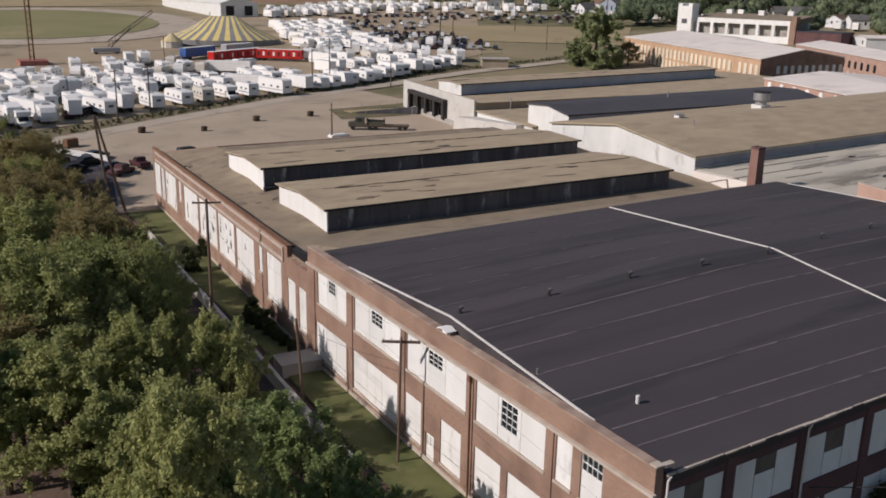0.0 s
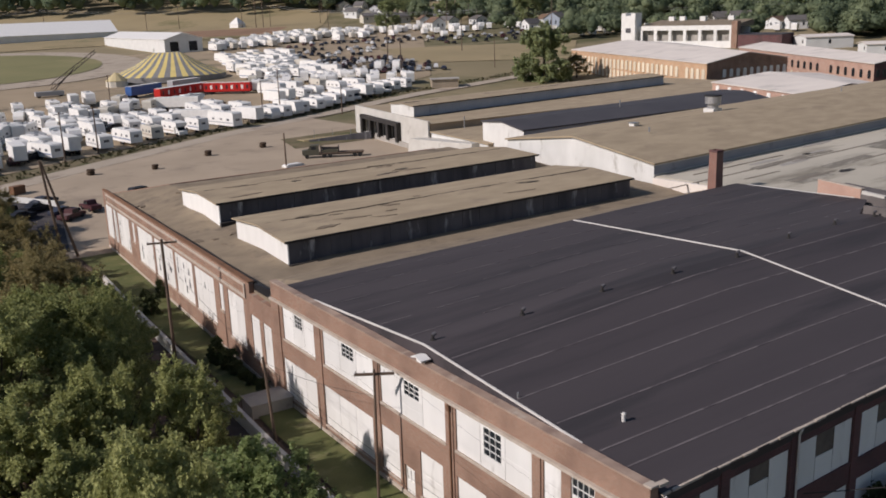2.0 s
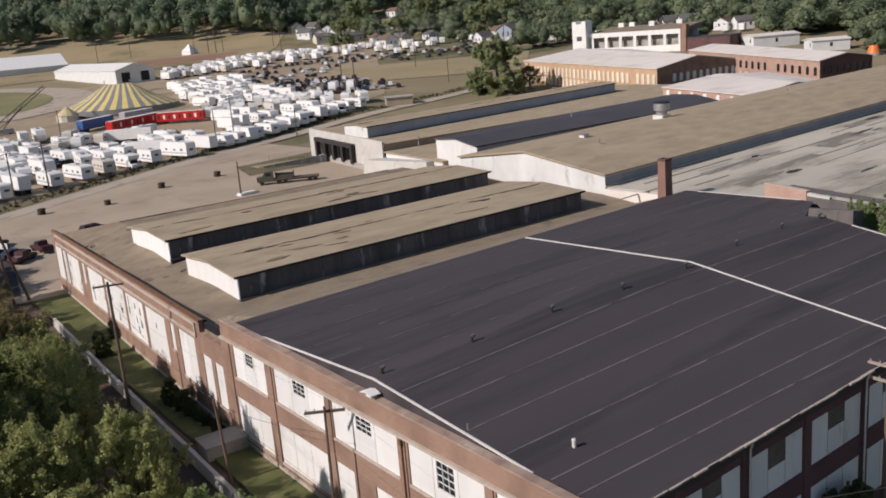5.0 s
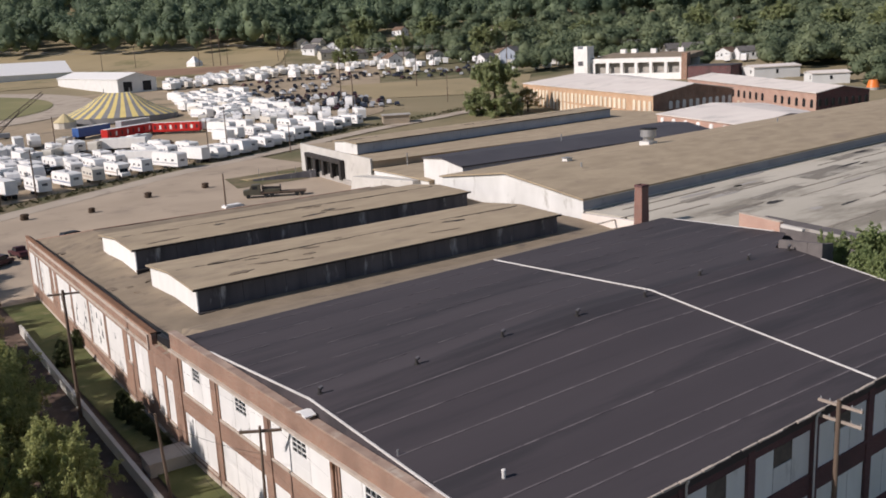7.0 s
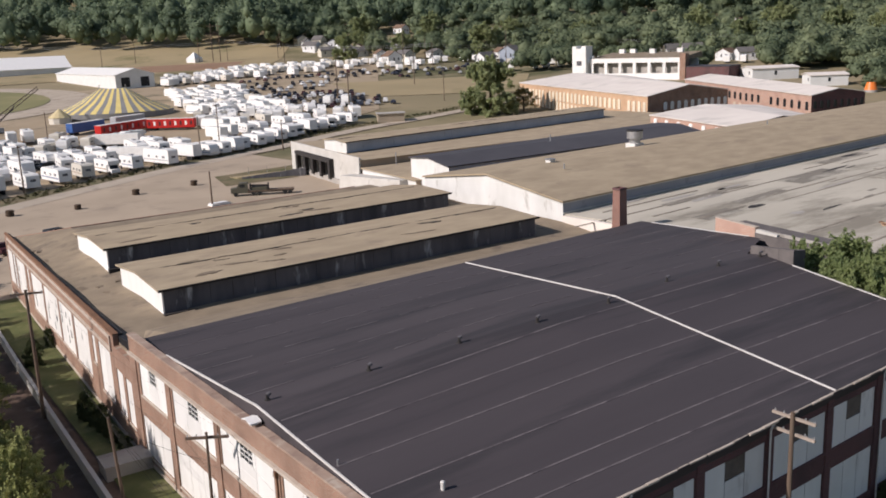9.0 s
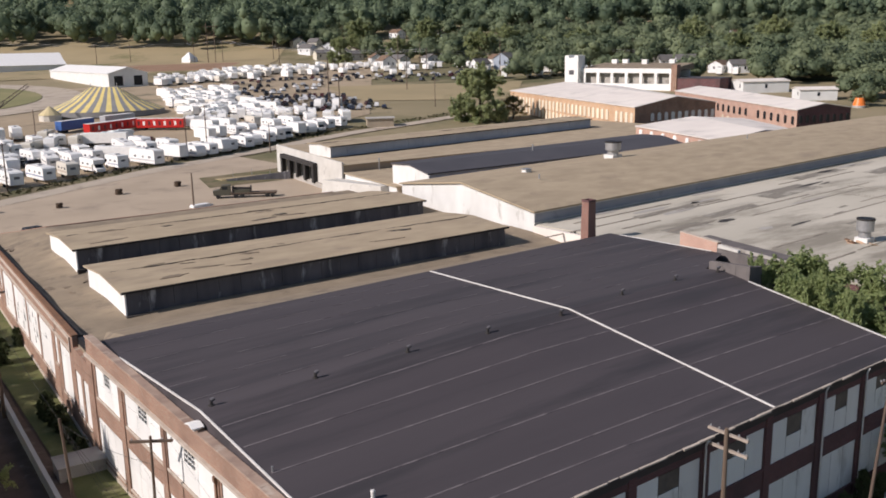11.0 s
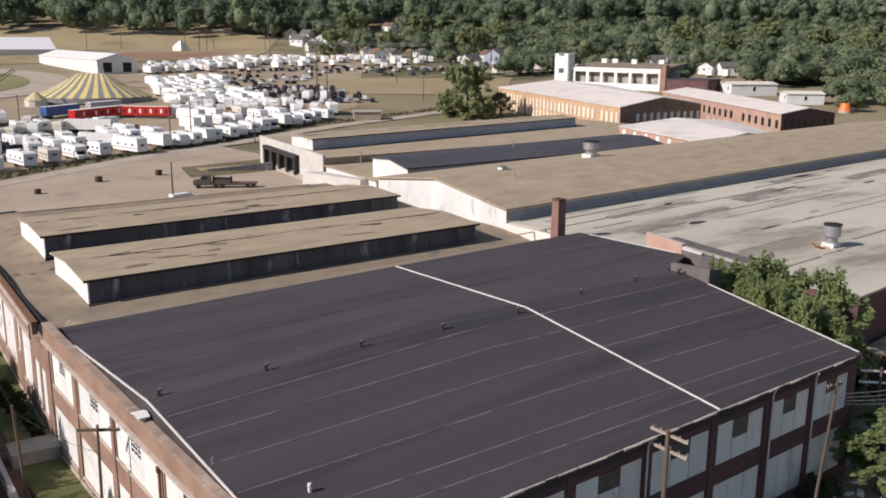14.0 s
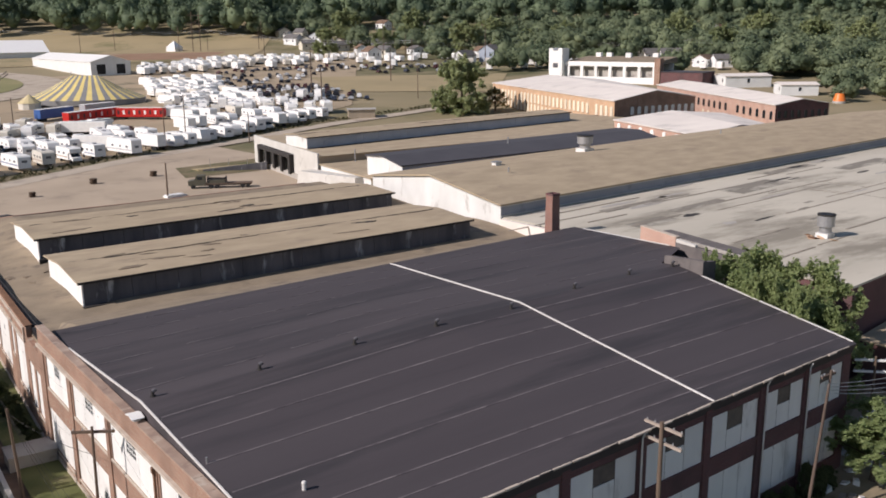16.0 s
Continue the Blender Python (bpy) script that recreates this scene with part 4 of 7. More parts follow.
for x, y, z, h in ((97.5, 100, 8.3, 1.6), (78.5, 123, 4.5, 2.4), (80, 118, 4.5, 1.8), (63, 60, 11.4, 0.6), (120, 70, 11.4, 0.7)):
    v = thing("vent_pipe", "thin pale vent pipe standing on a far roof", "vent pipe", (x, y, z))
    part("pipe", T((0, 0, 0), (0, 0, h), 0.12), GALV, v)
hatch = thing("roof_hatch", "low white roof hatch on the gravel roof", "roof hatch", (88, 116, 4.55))
part("curb", B(-2.6, -0.9, 0, 2.6, 0.9, 0.5), WHITEWALL, hatch)
part("lid", B(-2.7, -1.0, 0.5, 2.7, 1.0, 0.6), WHITEMETAL, hatch)


def end_parapet():
    """Low walls at the far end of the hall: a brick one with sunlight put into its pink, a dark one along the roof
    edge, a tarred slab behind.
    """
    def bay(parent, name, mat, ax, ay, bx, by, z0, za, zb, w, label=""):
        o = parent.matrix_basis.translation
        d = Vector((bx - ax, by - ay, 0)).normalized()
        n = Vector((d.y, -d.x, 0)) * w
        ring = [Vector((ax, ay, 0)), Vector((ax, ay, 0)) + n, Vector((bx, by, 0)) + n, Vector((bx, by, 0))]
        tops = (za, za, zb, zb)
        return part(name, hexa(bmesh.new(), [(q.x - o.x, q.y - o.y, z0 - o.z) for q in ring], [(q.x - o.x, q.y - o.y, t - o.z) for q, t in zip(ring, tops)]), mat, parent, label)
    p = thing("brick_parapet", "low brick parapet with pale coping at the roof end", "parapet", (49.6, 21.2, 8.3))
    bay(p, "lit_wall", BRICK_PINK, 49.8, 22.3, 51.05, 27.4, 7.4, 11.3, 11.3, 0.4, "pink brick wall with sunlight put into its colour")
    bay(p, "coping", STONE, 49.75, 22.2, 51.05, 27.45, 11.304, 11.38, 11.38, 0.45)
    bay(p, "coping_beam", PALEWALL, 49.35, 19.8, 49.72, 22.16, 10.9, 11.1, 11.2, 0.3, "pale coping beam")
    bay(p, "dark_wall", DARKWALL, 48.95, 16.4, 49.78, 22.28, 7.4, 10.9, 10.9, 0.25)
    r = thing("rim_wall", "dark stained grey wall along the far roof edge", "wall", (42.9, 14, 8.3))
    for i in range(3):
        ya, yb = 13.9 + 1.3 * i, 13.9 + 1.3 * (i + 1) - 0.02
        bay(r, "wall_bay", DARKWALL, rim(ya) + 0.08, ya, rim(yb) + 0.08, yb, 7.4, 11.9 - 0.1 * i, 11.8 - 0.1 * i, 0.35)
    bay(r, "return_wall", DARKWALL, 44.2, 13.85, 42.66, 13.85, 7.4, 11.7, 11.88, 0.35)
    slab = thing("tarred_slab", "dark tarred roof slab behind the brick parapet", "roof slab", (51.5, 18, 8.3))
    bay(slab, "slab", DARKWALL, 50.2, 14.0, 52.4, 26.8, 7.4, 10.7, 10.7, 1.9)
    bay(slab, "edge", CONCRETE, 50.05, 14.0, 52.25, 26.8, 10.5, 10.78, 10.78, 0.14)


end_parapet()
curb = thing("roof_curb", "white coated curb between two roofs", "curb", (52.4, 49.3, 7.3))
part("curb", hexa(bmesh.new(), [(0, 0, 0), (-1.2, -9.3, 0), (-0.8, -9.3, 0), (0.4, 0, 0)], [(0, 0, 1.0), (-1.2, -9.3, 1.5), (-0.8, -9.3, 1.5), (0.4, 0, 1.0)]), WHITEROOF, curb)

for z, lab in ((9.62, "pale metal eaves trim"), (8.46, "pale flashing at the foot of the wall")):
    hb = BIGHALL.matrix_basis.translation
    ring = [Vector(q) - hb for q in ((52.7, 49.31, z), (189.5, 58.38, z), (189.5, 58.46, z), (52.7, 49.39, z))]
    part("wall_trim", hexa(bmesh.new(), ring, [q + Vector((0, 0, 0.16)) for q in ring]), PALEWALL, BIGHALL, lab)

# felt joints, dark roofing patches and ponding marks on the grey roof
rnd = random.Random(41)
ho = GREYHALL.matrix_basis.translation
FELT = shade("brown_felt_joint", (0.30, 0.26, 0.21), (0.19, 0.165, 0.135), 0.7, 0.9)
for i in range(30):
    lie = i % 5 != 4
    x, y = rnd.uniform(58, 120), rnd.uniform(14, 49)
    ln, w = (rnd.uniform(6, 26), rnd.uniform(0.05, 0.16)) if lie else (rnd.uniform(4, 12), rnd.uniform(0.04, 0.1))
    sl = 0.07
    u, v = (Vector((1, sl, 0)), Vector((-sl, 1, 0))) if lie else (Vector((-sl, 1, 0)), Vector((1, sl, 0)))
    c = Vector((x, min(y, 47 + 0.06 * (x - 58)), 8.43)) - ho
    ring = [c - u * ln / 2 - v * w, c + u * ln / 2 - v * w, c + u * ln / 2 + v * w, c - u * ln / 2 + v * w]
    if not lie:
        ring = ring[::-1]
    part("felt_joint", hexa(bmesh.new(), ring, [q + Vector((0, 0, 0.05)) for q in ring]), FELT, GREYHALL)
OLDFELT = shade("old_mottled_felt", (0.25, 0.225, 0.185), (0.17, 0.155, 0.13), 0.5, 0.9, stain=(0.40, 0.37, 0.31), stain_scale=0.35, stain_at=0.5, stretch=(0.35, 1, 1))
rnd = random.Random(12)
for i in range(34):
    x, y = rnd.uniform(60, 150), rnd.uniform(30, 52)
    y = min(y, 50 + 0.06 * (x - 52) - 1.5)
    m = thing("roof_patch", "dark weathered roofing patch on the grey roof", "roof patch", (x, y, 8.46), "patches on the grey roof", turn=rnd.uniform(2, 8))
    bm = bmesh.new()
    n, a, b = 12, rnd.uniform(1.0, 5.5), rnd.uniform(0.2, 0.7)
    ring = [(a * math.cos(2 * math.pi * k / n) * rnd.uniform(0.75, 1.1), b * math.sin(2 * math.pi * k / n) * rnd.uniform(0.7, 1.2)) for k in range(n)]
    hexa(bm, [(p, q, 0.0) for p, q in ring], [(p * 0.97, q * 0.97, 0.012) for p, q in ring])
    part("felt", bm, CONCRETE if i % 3 else TAR, m)
for x, y, a, b in ((76, 40, 5.5, 0.9), (93, 44, 6.5, 2.0), (64, 37, 3.5, 1.2), (110, 50, 7.0, 1.0), (84, 31, 1.2, 0.35), (88, 33, 1.0, 0.3), (80, 27, 1.4, 0.3), (124, 46, 8.0, 1.4), (70, 45, 6.0, 0.7)):
    m = thing("roof_patch", "oblong patch of old dark felt on the grey roof", "roof patch", (x, y, 8.455), "patches on the grey roof", turn=5)
    ring = [(-a, -b), (a, -b * 0.9), (a * 0.96, b), (-a * 0.98, b * 0.93)]
    part("felt", hexa(bmesh.new(), [(p, q, 0.0) for p, q in ring], [(p, q, 0.014) for p, q in ring]), OLDFELT, m)
# worn ridges of old felt along the monitors
SCUFF = shade("worn_dark_gravel", (0.23, 0.18, 0.13), (0.16, 0.125, 0.09), 0.8, 0.95)
for i in range(22):
    mi = i % 2
    x, y = (rnd.uniform(8, 44), rnd.uniform(48.0, 54)) if mi else (rnd.uniform(9, 47), rnd.uniform(67, 73))
    yc, hw = (53.2, 6.9) if mi else (72.7, 7.2)
    z = (lean_a if mi else lean_b)(x, y, 9.5 + 0.45 * (1 - abs(y - yc) / hw))[2]
    m = thing("roof_patch", "dark worn patch on the gravel roof", "roof patch", (x, y, z), "worn patches on the monitor roofs", turn=rnd.uniform(-14, 14))
    bm = bmesh.new()
    n, a, b = 14, rnd.uniform(0.3, 2.6), rnd.uniform(0.08, 0.4)
    ring = [(a * math.cos(2 * math.pi * k / n) * rnd.uniform(0.35, 1.1), b * math.sin(2 * math.pi * k / n) * rnd.uniform(0.3, 1.4)) for k in range(n)]
    hexa(bm, [(p, q, -0.08) for p, q in ring], [(p, q, 0.035) for p, q in ring])
    part("tar", bm, TAR if i % 5 == 0 else SCUFF, m)


for i in range(18):
    x, y = rnd.uniform(1.5, 5.0) if i % 3 else rnd.uniform(2, 12), rnd.choice((rnd.uniform(38.5, 45.5), rnd.uniform(46, 64), rnd.uniform(60, 66), rnd.uniform(78, 88)))
    if x > 4.6 and (46 < y < 60 or 65 < y < 78):
        x = rnd.uniform(1.5, 4.4)
    q = wing_map(x, y, 7.4 + (0.3 * max(0, 1 - min(abs(y - 53), abs(y - 71.5)) / 6)))
    m = thing("roof_patch", "dark dirty patch on the wing roof", "roof patch", (q[0], q[1], q[2] + 0.02), "dirty patches on the wing roof", turn=rnd.uniform(0, 180))
    bm = bmesh.new()
    n, a, b = 16, rnd.uniform(0.3, 1.0), rnd.uniform(0.15, 0.5)
    ring = [(a * math.cos(2 * math.pi * k / n) * rnd.uniform(0.4, 1.1), b * math.sin(2 * math.pi * k / n) * rnd.uniform(0.35, 1.3)) for k in range(n)]
    hexa(bm, [(p, q2, -0.2) for p, q2 in ring], [(p, q2, 0.035) for p, q2 in ring])
    part("dirt", bm, SCUFF, m)


CARS_BASE = shade("faded_ride_paint", (0.42, 0.16, 0.12), (0.3, 0.12, 0.1), 0.8, 0.6)


# ---- loading dock ----
def loading_dock():
    d = thing("loading_dock", "concrete loading dock front with four black door shelters", "loading dock", (77, 163, 0))
    k = (77 - 72) / (163 - 125.5)
    M = lambda u, n, v: (-k * u + n, -u, v)
    f = lambda p: M(*p)
    holes = [(6.2 + 4.6 * i, 9.4 + 4.6 * i, 1.2, 4.1) for i in range(4)]
    part("front_wall", wall_face(bmesh.new(), lambda u, n, v: M(u, n - 0.6, v), 38, 6.4, holes, 0.4), PALEWALL, d, "pale rendered dock wall")
    part("backing", B(5, -0.15, 0.5, 26, -0.05, 5, f=f), DARK, d)
    part("head_beam", B(5.0, -1.7, 4.15, 25.2, -0.62, 4.9, f=f), TAR, d, "black canvas head beam")
    for i in range(5):
        u = 5.0 + 4.75 * i
        part("shelter_post", B(u, -1.6, 0.9, u + 1.1, -0.62, 4.15, f=f), TAR, d)
    for i in range(4):
        a, b = holes[i][:2]
        part("dock_door", B(a + 1.9, -0.5, 1.3, b, -0.42, 3.6, f=f), WHITE, d, "white half-open dock door")
    part("platform", B(4, -1.2, 0, 30, -0.62, 1.1, f=f), CONCRETE, d)
    ax = lambda x, y, z: (x - 77, y - 163, z)
    part("annex_wall", hexa(bmesh.new(), [ax(67.8, 127, 0), ax(68.6, 107, 0), ax(71.5, 107, 0), ax(71.6, 127, 0)], [ax(68.2, 127, 3.2), ax(68.6, 107, 4.3), ax(71.5, 107, 4.3), ax(71.6, 127, 3.2)]), PALEWALL, d, "white low annex beside the dock")
    part("sign", B(1.2, -0.68, 3.6, 3.0, -0.61, 4.6, f=f), WHITEMETAL, d)


loading_dock()
mast = thing("ride_tower", "tall rust-red lattice ride tower beyond the trailers", "ride tower", (14, 289, 0.6))
for x in (-0.6, 0.6):
    for y in (-0.6, 0.6):
        part("leg", T((x, y, 0), (x, y, 34), 0.16, n=6), RUST, mast)
for k in range(17):
    part("brace", B(-0.62, -0.62, 1.9 * k + 0.6, 0.62, 0.62, 1.9 * k + 0.75), RUST, mast)
part("base", B(-4, -4, -0.3, 4, 4, 1.6), CARS_BASE, mast)
ramp = thing("truck_ramp", "sunken truck ramp with dark wedge-shaped retaining wall", "ramp", (61.5, 157.2, 0.2), turn=-28)
part("wall", hexa(bmesh.new(), [(0, 0, -0.2), (13.5, 0, -0.2), (13.5, 0.4, -0.2), (0, 0.4, -0.2)], [(0, 0, 0.4), (13.5, 0, 1.7), (13.5, 0.4, 1.7), (0, 0.4, 0.4)]), GREYWALL, ramp)
part("verge", hexa(bmesh.new(), [(-1, 0.41, -0.2), (13.5, 0.41, -0.2), (13.5, 6, -0.2), (-3, 4, -0.2)], [(-1, 0.41, 0.3), (13.5, 0.41, 1.6), (13.5, 6, 0.8), (-3, 4, 0.08)]), FIELD, ramp, "dry grass verge")
for k in range(4):
    part("rail_post", B(1 + 4 * k, 5.5, 0.0, 1.08 + 4 * k, 5.58, 1.9), GALV, ramp)


# ---- windows of the far mills ----
CREAMBOARD = shade("cream_window_board", (0.72, 0.64, 0.50), (0.64, 0.56, 0.43), 0.5, 0.7, vary=0.12)


def far_windows(hall, a, b, zs, n, w, h, mat, skip=(), arch=True):
    """Rows of boarded windows along the wall from a to b; they share one mesh."""
    a, b = Vector((*a, 0)), Vector((*b, 0))
    o = hall.matrix_basis.translation
    d = (b - a).normalized()
    ang = math.degrees(math.atan2(d.y, d.x))
    bm = bmesh.new()
    ring = [(-w / 2, 0), (w / 2, 0), (w / 2, h * 0.82), (w * 0.3, h * 0.96), (0, h), (-w * 0.3, h * 0.96), (-w / 2, h * 0.82)]
    hexa(bm, [(x, -0.06, z) for x, z in ring], [(x, -0.22, z) for x, z in ring][::1])
    bmesh.ops.recalc_face_normals(bm, faces=bm.faces)
    proto = None
    for r, z in enumerate(zs):
        for i in range(n):
            if (r, i) in skip:
                continue
            p = a + (b - a) * ((i + 0.5) / n) - Vector((0, 0, 0))
            m = pose(p.x - o.x, p.y - o.y, max(z, ground(p.x, p.y) + 0.3 if r == 0 else z), 0, 0, ang)
            if proto is None:
                proto = part("window", bm, mat, hall, "pale boarded mill window")
                proto.matrix_basis = m
            else:
                again("window", proto, m, hall)


far_windows(FAR1, (206, 234), (174.5, 145), (1.6, 5.5), 32, 1.5, 3.0, CREAMBOARD, skip=((1, 27), (0, 25), (1, 8)))
far_windows(FAR1, (174.5, 145), (205, 142), (6.0,), 12, 1.2, 2.2, WHITE, skip=((0, 0), (0, 1)))
far_windows(FAR2, (252, 196), (204, 115), (5.2,), 22, 1.3, 2.2, GLASS, skip=((0, 3), (0, 8), (0, 15)))
far_windows(FAR2, (252, 196), (204, 115), (1.2,), 22, 1.3, 2.4, CREAMBOARD, skip=((0, 2), (0, 9), (0, 13)))
far_windows(FAR2, (204, 115), (222, 110.5), (2.0, 5.6), 8, 1.0, 2.0, GLASS)
far_windows(FAR3, (153, 125), (141, 91), (5.4,), 7, 1.3, 1.8, WHITE)


# ---- concrete frame building with the white tower ----
def deck():
    d = thing("concrete_frame_building", "long white concrete frame building with tower and brick end", "building", (287, 283, 4))
    e = Vector((14, -44.5, 0))
    L = e.length
    u = e.normalized()
    v = Vector((-u.y, u.x, 0))
    M = lambda p: u * p[0] + v * p[1] + Vector((0, 0, p[2]))
    part("tower", B(-4.2, -3, 0, 2.6, 3.5, 15.5, f=M), WHITE, d, "white stair tower")
    for x in (-4.2, 0.6):
        part("merlon", B(x, -3, 15.5, x + 2.0, 3.5, 16.6, f=M), WHITE, d)
    part("sign", B(-2.0, -3.1, 8, 0.5, -3.0, 10, f=M), GREYWALL, d)
    part("top_beam", B(2.6, 0, 8.8, L, 0.8, 10.8, f=M), WHITE, d)
    part("low_beam", B(2.6, 0, 0, L, 0.8, 4.2, f=M), WHITE, d)
    n = 7
    for i in range(n):
        x = 3.5 + (L - 5) * i / (n - 1)
        part("column", B(x, -0.05, 4.2, x + 1.4, 0.75, 8.8, f=M), WHITE, d)
    part("infill_wall", B(3.5, 2.6, 3, L, 2.8, 9, f=M), CONCRETE, d)
    part("roof", hexa(bmesh.new(), [M(q) for q in ((2.7, 0.9, 10.0), (L, 0.9, 10.0), (L, 24, 10.0), (2.7, 24, 10.0))], [M(q) for q in ((2.7, 0.9, 10.85), (L, 0.9, 10.85), (L, 24, 12.6), (2.7, 24, 12.6))]), GRAVEL_DIRTY, d, "brown gravel roof rising to the back")
    for x, y in ((8, 20), (13, 21), (24, 18), (36, 21)):
        part("roof_unit", B(x, y, 11.5, x + 2.6, y + 2, 14.2, f=M), WHITE, d, "small white plant room")
    part("brick_block", B(L - 0.3, -1, 0, L + 2.2, 3.0, 12.5, f=M), BRICK, d, "red brick stair block")
    part("brick_wing", B(L + 2.3, -0.5, 0, L + 21, 14, 6.8, f=M), BRICK_DARK, d)
    part("wing_roof", B(L + 2.25, -0.7, 6.8, L + 21.2, 14.2, 7.05, f=M), MEMBRANE_FAR, d)
    part("back_wall", B(3.5, 19.6, 0, L, 20, 9.8, f=M), WHITE, d)


deck()


# ---- poles and wires ----
def utility_pole(at, height, arms, label, lean=(0, 0), turn=0.0, mat=None, arm_mat=None, r=0.16, half=1.4):
    p = thing("utility_pole", label, "utility pole", at, turn=turn)
    mat, arm_mat = mat or TIMBER, arm_mat or TIMBER
    top = Vector((lean[0], lean[1], height))
    part("mast", T((0, 0, -0.3), top, r, r * 0.7), mat, p)
    for k in range(arms):
        c = top * (1 - (0.35 + 0.85 * k) / height)
        part("crossarm", B(c.x - half, c.y + 0.06, c.z - 0.07, c.x + half, c.y + 0.19, c.z + 0.07), arm_mat, p)
        for s in (-0.92, -0.5, 0.5, 0.92):
            part("insulator", T((c.x + s * half, c.y + 0.19, c.z + 0.07), (c.x + s * half, c.y + 0.19, c.z + 0.18), 0.05, 0.03, n=6), GALV, p)
    return p


utility_pole((-3.6, 50.6, -0.6), 11.1, 1, "tall brown timber utility pole on the lawn", turn=-22, half=1.2)
utility_pole((-1.6, 19.8, -0.3), 8.8, 1, "brown timber utility pole beside the factory wall", turn=-33, lean=(0.15, 0), r=0.1, half=1.15)
utility_pole((-3.3, 30.6, 0), 6.3, 0, "short leaning timber pole beside the factory wall", lean=(-0.3, 0.3), r=0.12)
utility_pole((20.8, -0.66, 0), 9.9, 2, "weathered timber utility pole with two bleached crossarms", turn=-90, half=1.2, arm_mat=LIGHTWOOD)
utility_pole((33.7, -1.4, 0), 9.6, 1, "brown leaning timber pole with wires by the shaded wall", lean=(1.2, -0.1), half=0.7, r=0.11, mat=TAR_TIMBER, arm_mat=TAR_TIMBER)
utility_pole((47.3, 2.2, 0), 6.6, 2, "timber pole with white crossarms and insulators beside the trees", turn=-45, r=0.11, arm_mat=WHITE)
for x, y, h in ((-2.4, 97.5, 13.6), (-0.2, 99.5, 13.2)):
    utility_pole((x, y, ground(x, y)), h, 0, "tall leaning mast of a twin pole by the yard", lean=(-1.5 if x < -1 else -3.2, -1.2), r=0.2)
FAR_POLES = ((44, 131, 6.5, 0), (14, 170, 10, 1), (22, 176, 10, 1), (78, 208, 13, 1), (92, 199, 8, 0), (150, 262, 14, 1), (225, 330, 15, 1), (192, 262, 12, 1), (300, 420, 14, 1), (255, 520, 14, 1), (330, 470, 14, 1), (400, 420, 14, 1), (360, 380, 13, 1), (175, 640, 15, 1), (120, 700, 15, 1), (255, 610, 16, 1), (290, 600, 16, 1), (440, 330, 13, 1))
FAR_POLES += ((68.6, 197.8, 11, 0), (45.6, 254, 11, 0), (238, 621, 18, 1), (308, 632, 15, 1), (162, 291, 19, 0), (311, 467, 24, 1), (324, 382, 20, 1), (419, 386, 14, 1), (205, 660, 16, 1), (380, 470, 16, 1), (455, 402, 15, 1))
for x, y, h, arm in FAR_POLES:
    utility_pole((x, y, ground(x, y)), h, arm, "weathered timber utility pole on open ground", turn=35, r=0.17 if h < 14 else 0.24)
hframe = thing("pylon", "tall twin-pole power pylon below the wooded hill", "pylon", (248, 613, ground(248, 613)), turn=-20)
for x in (-2.6, 2.6):
    part("mast", T((x, 0, -0.5), (x, 0, 28), 0.32, 0.22), TIMBER, hframe)
part("crossarm", B(-5, -0.2, 25.2, 5, 0.2, 25.7), TIMBER, hframe)
for s in (-1, 1):
    part("brace", T((-2.6 * s, 0, 18), (2.6 * s, 0, 24), 0.12, n=6), TIMBER, hframe)


def wire(name, points, sag, r=0.012, mat=None, label="thin dark overhead cable strung between poles"):
    """A hanging cable through the points."""
    t = thing(name, label, "cable", points[0], "overhead cables")
    o = Vector(points[0])
    bm, line = bmesh.new(), []
    for a, b in zip(points, points[1:]):
        a, b = Vector(a), Vector(b)
        line += [a.lerp(b, k / 8) - Vector((0, 0, 4 * sag * (k / 8) * (1 - k / 8))) - o for k in range(8)]
    line.append(Vector(points[-1]) - o)
    rings = []
    for i, p in enumerate(line):
        w = (line[min(i + 1, len(line) - 1)] - line[max(i - 1, 0)]).normalized()
        u = w.cross(Vector((0, 0, 1))).normalized()
        v = w.cross(u)
        rings.append([bm.verts.new(p + (u * math.cos(k * 1.2566) + v * math.sin(k * 1.2566)) * r) for k in range(5)])
    for a, b in zip(rings, rings[1:]):
        for k in range(5):
            bm.faces.new((a[k], a[(k + 1) % 5], b[(k + 1) % 5], b[k]))
    bm.faces.new(rings[0][::-1])
    bm.faces.new(rings[-1])
    bmesh.ops.recalc_face_normals(bm, faces=bm.faces)
    part("strand", bm, mat or TAR, t)


for s in (-1.0, 1.0):
    wire("overhead_cable", ((-3.6 + s, 50.6 + 0.2 * s, 10.3), (-1.6 + s, 19.8 + 0.4 * s, 8.3), (-6 + s, -30, 9.5)), 0.7, 0.004)
wire("overhead_cable", ((-3.6, 50.6, 8.8), (-3.5, 30.8, 5.9), (-1.6, 19.8, 6.9)), 0.3, 0.012)
for k, s in enumerate((-0.6, -0.2, 0.2, 0.6)):
    wire("overhead_cable", ((34.9 + s, -1.5, 8.9 - 0.3 * k), (41.5 + s, -3.4, 8.6 - 0.42 * k), (60, -12, 9 - 0.5 * k)), 0.15, 0.02, GALV, "pale overhead cable strung from the brown pole")
for s in (0.0, 0.5, 0.9):
    wire("overhead_cable", ((-3.5, 30.8, 5.8 - 0.3 * s), (-2.4 - s, 6, 4.6 - s), (-3.0 - s, -24, 5.5)), 0.5, 0.009)
wire("service_cable", ((10.8, 0.25, 5.2), (26, -9, 6.5)), 0.3, 0.03)
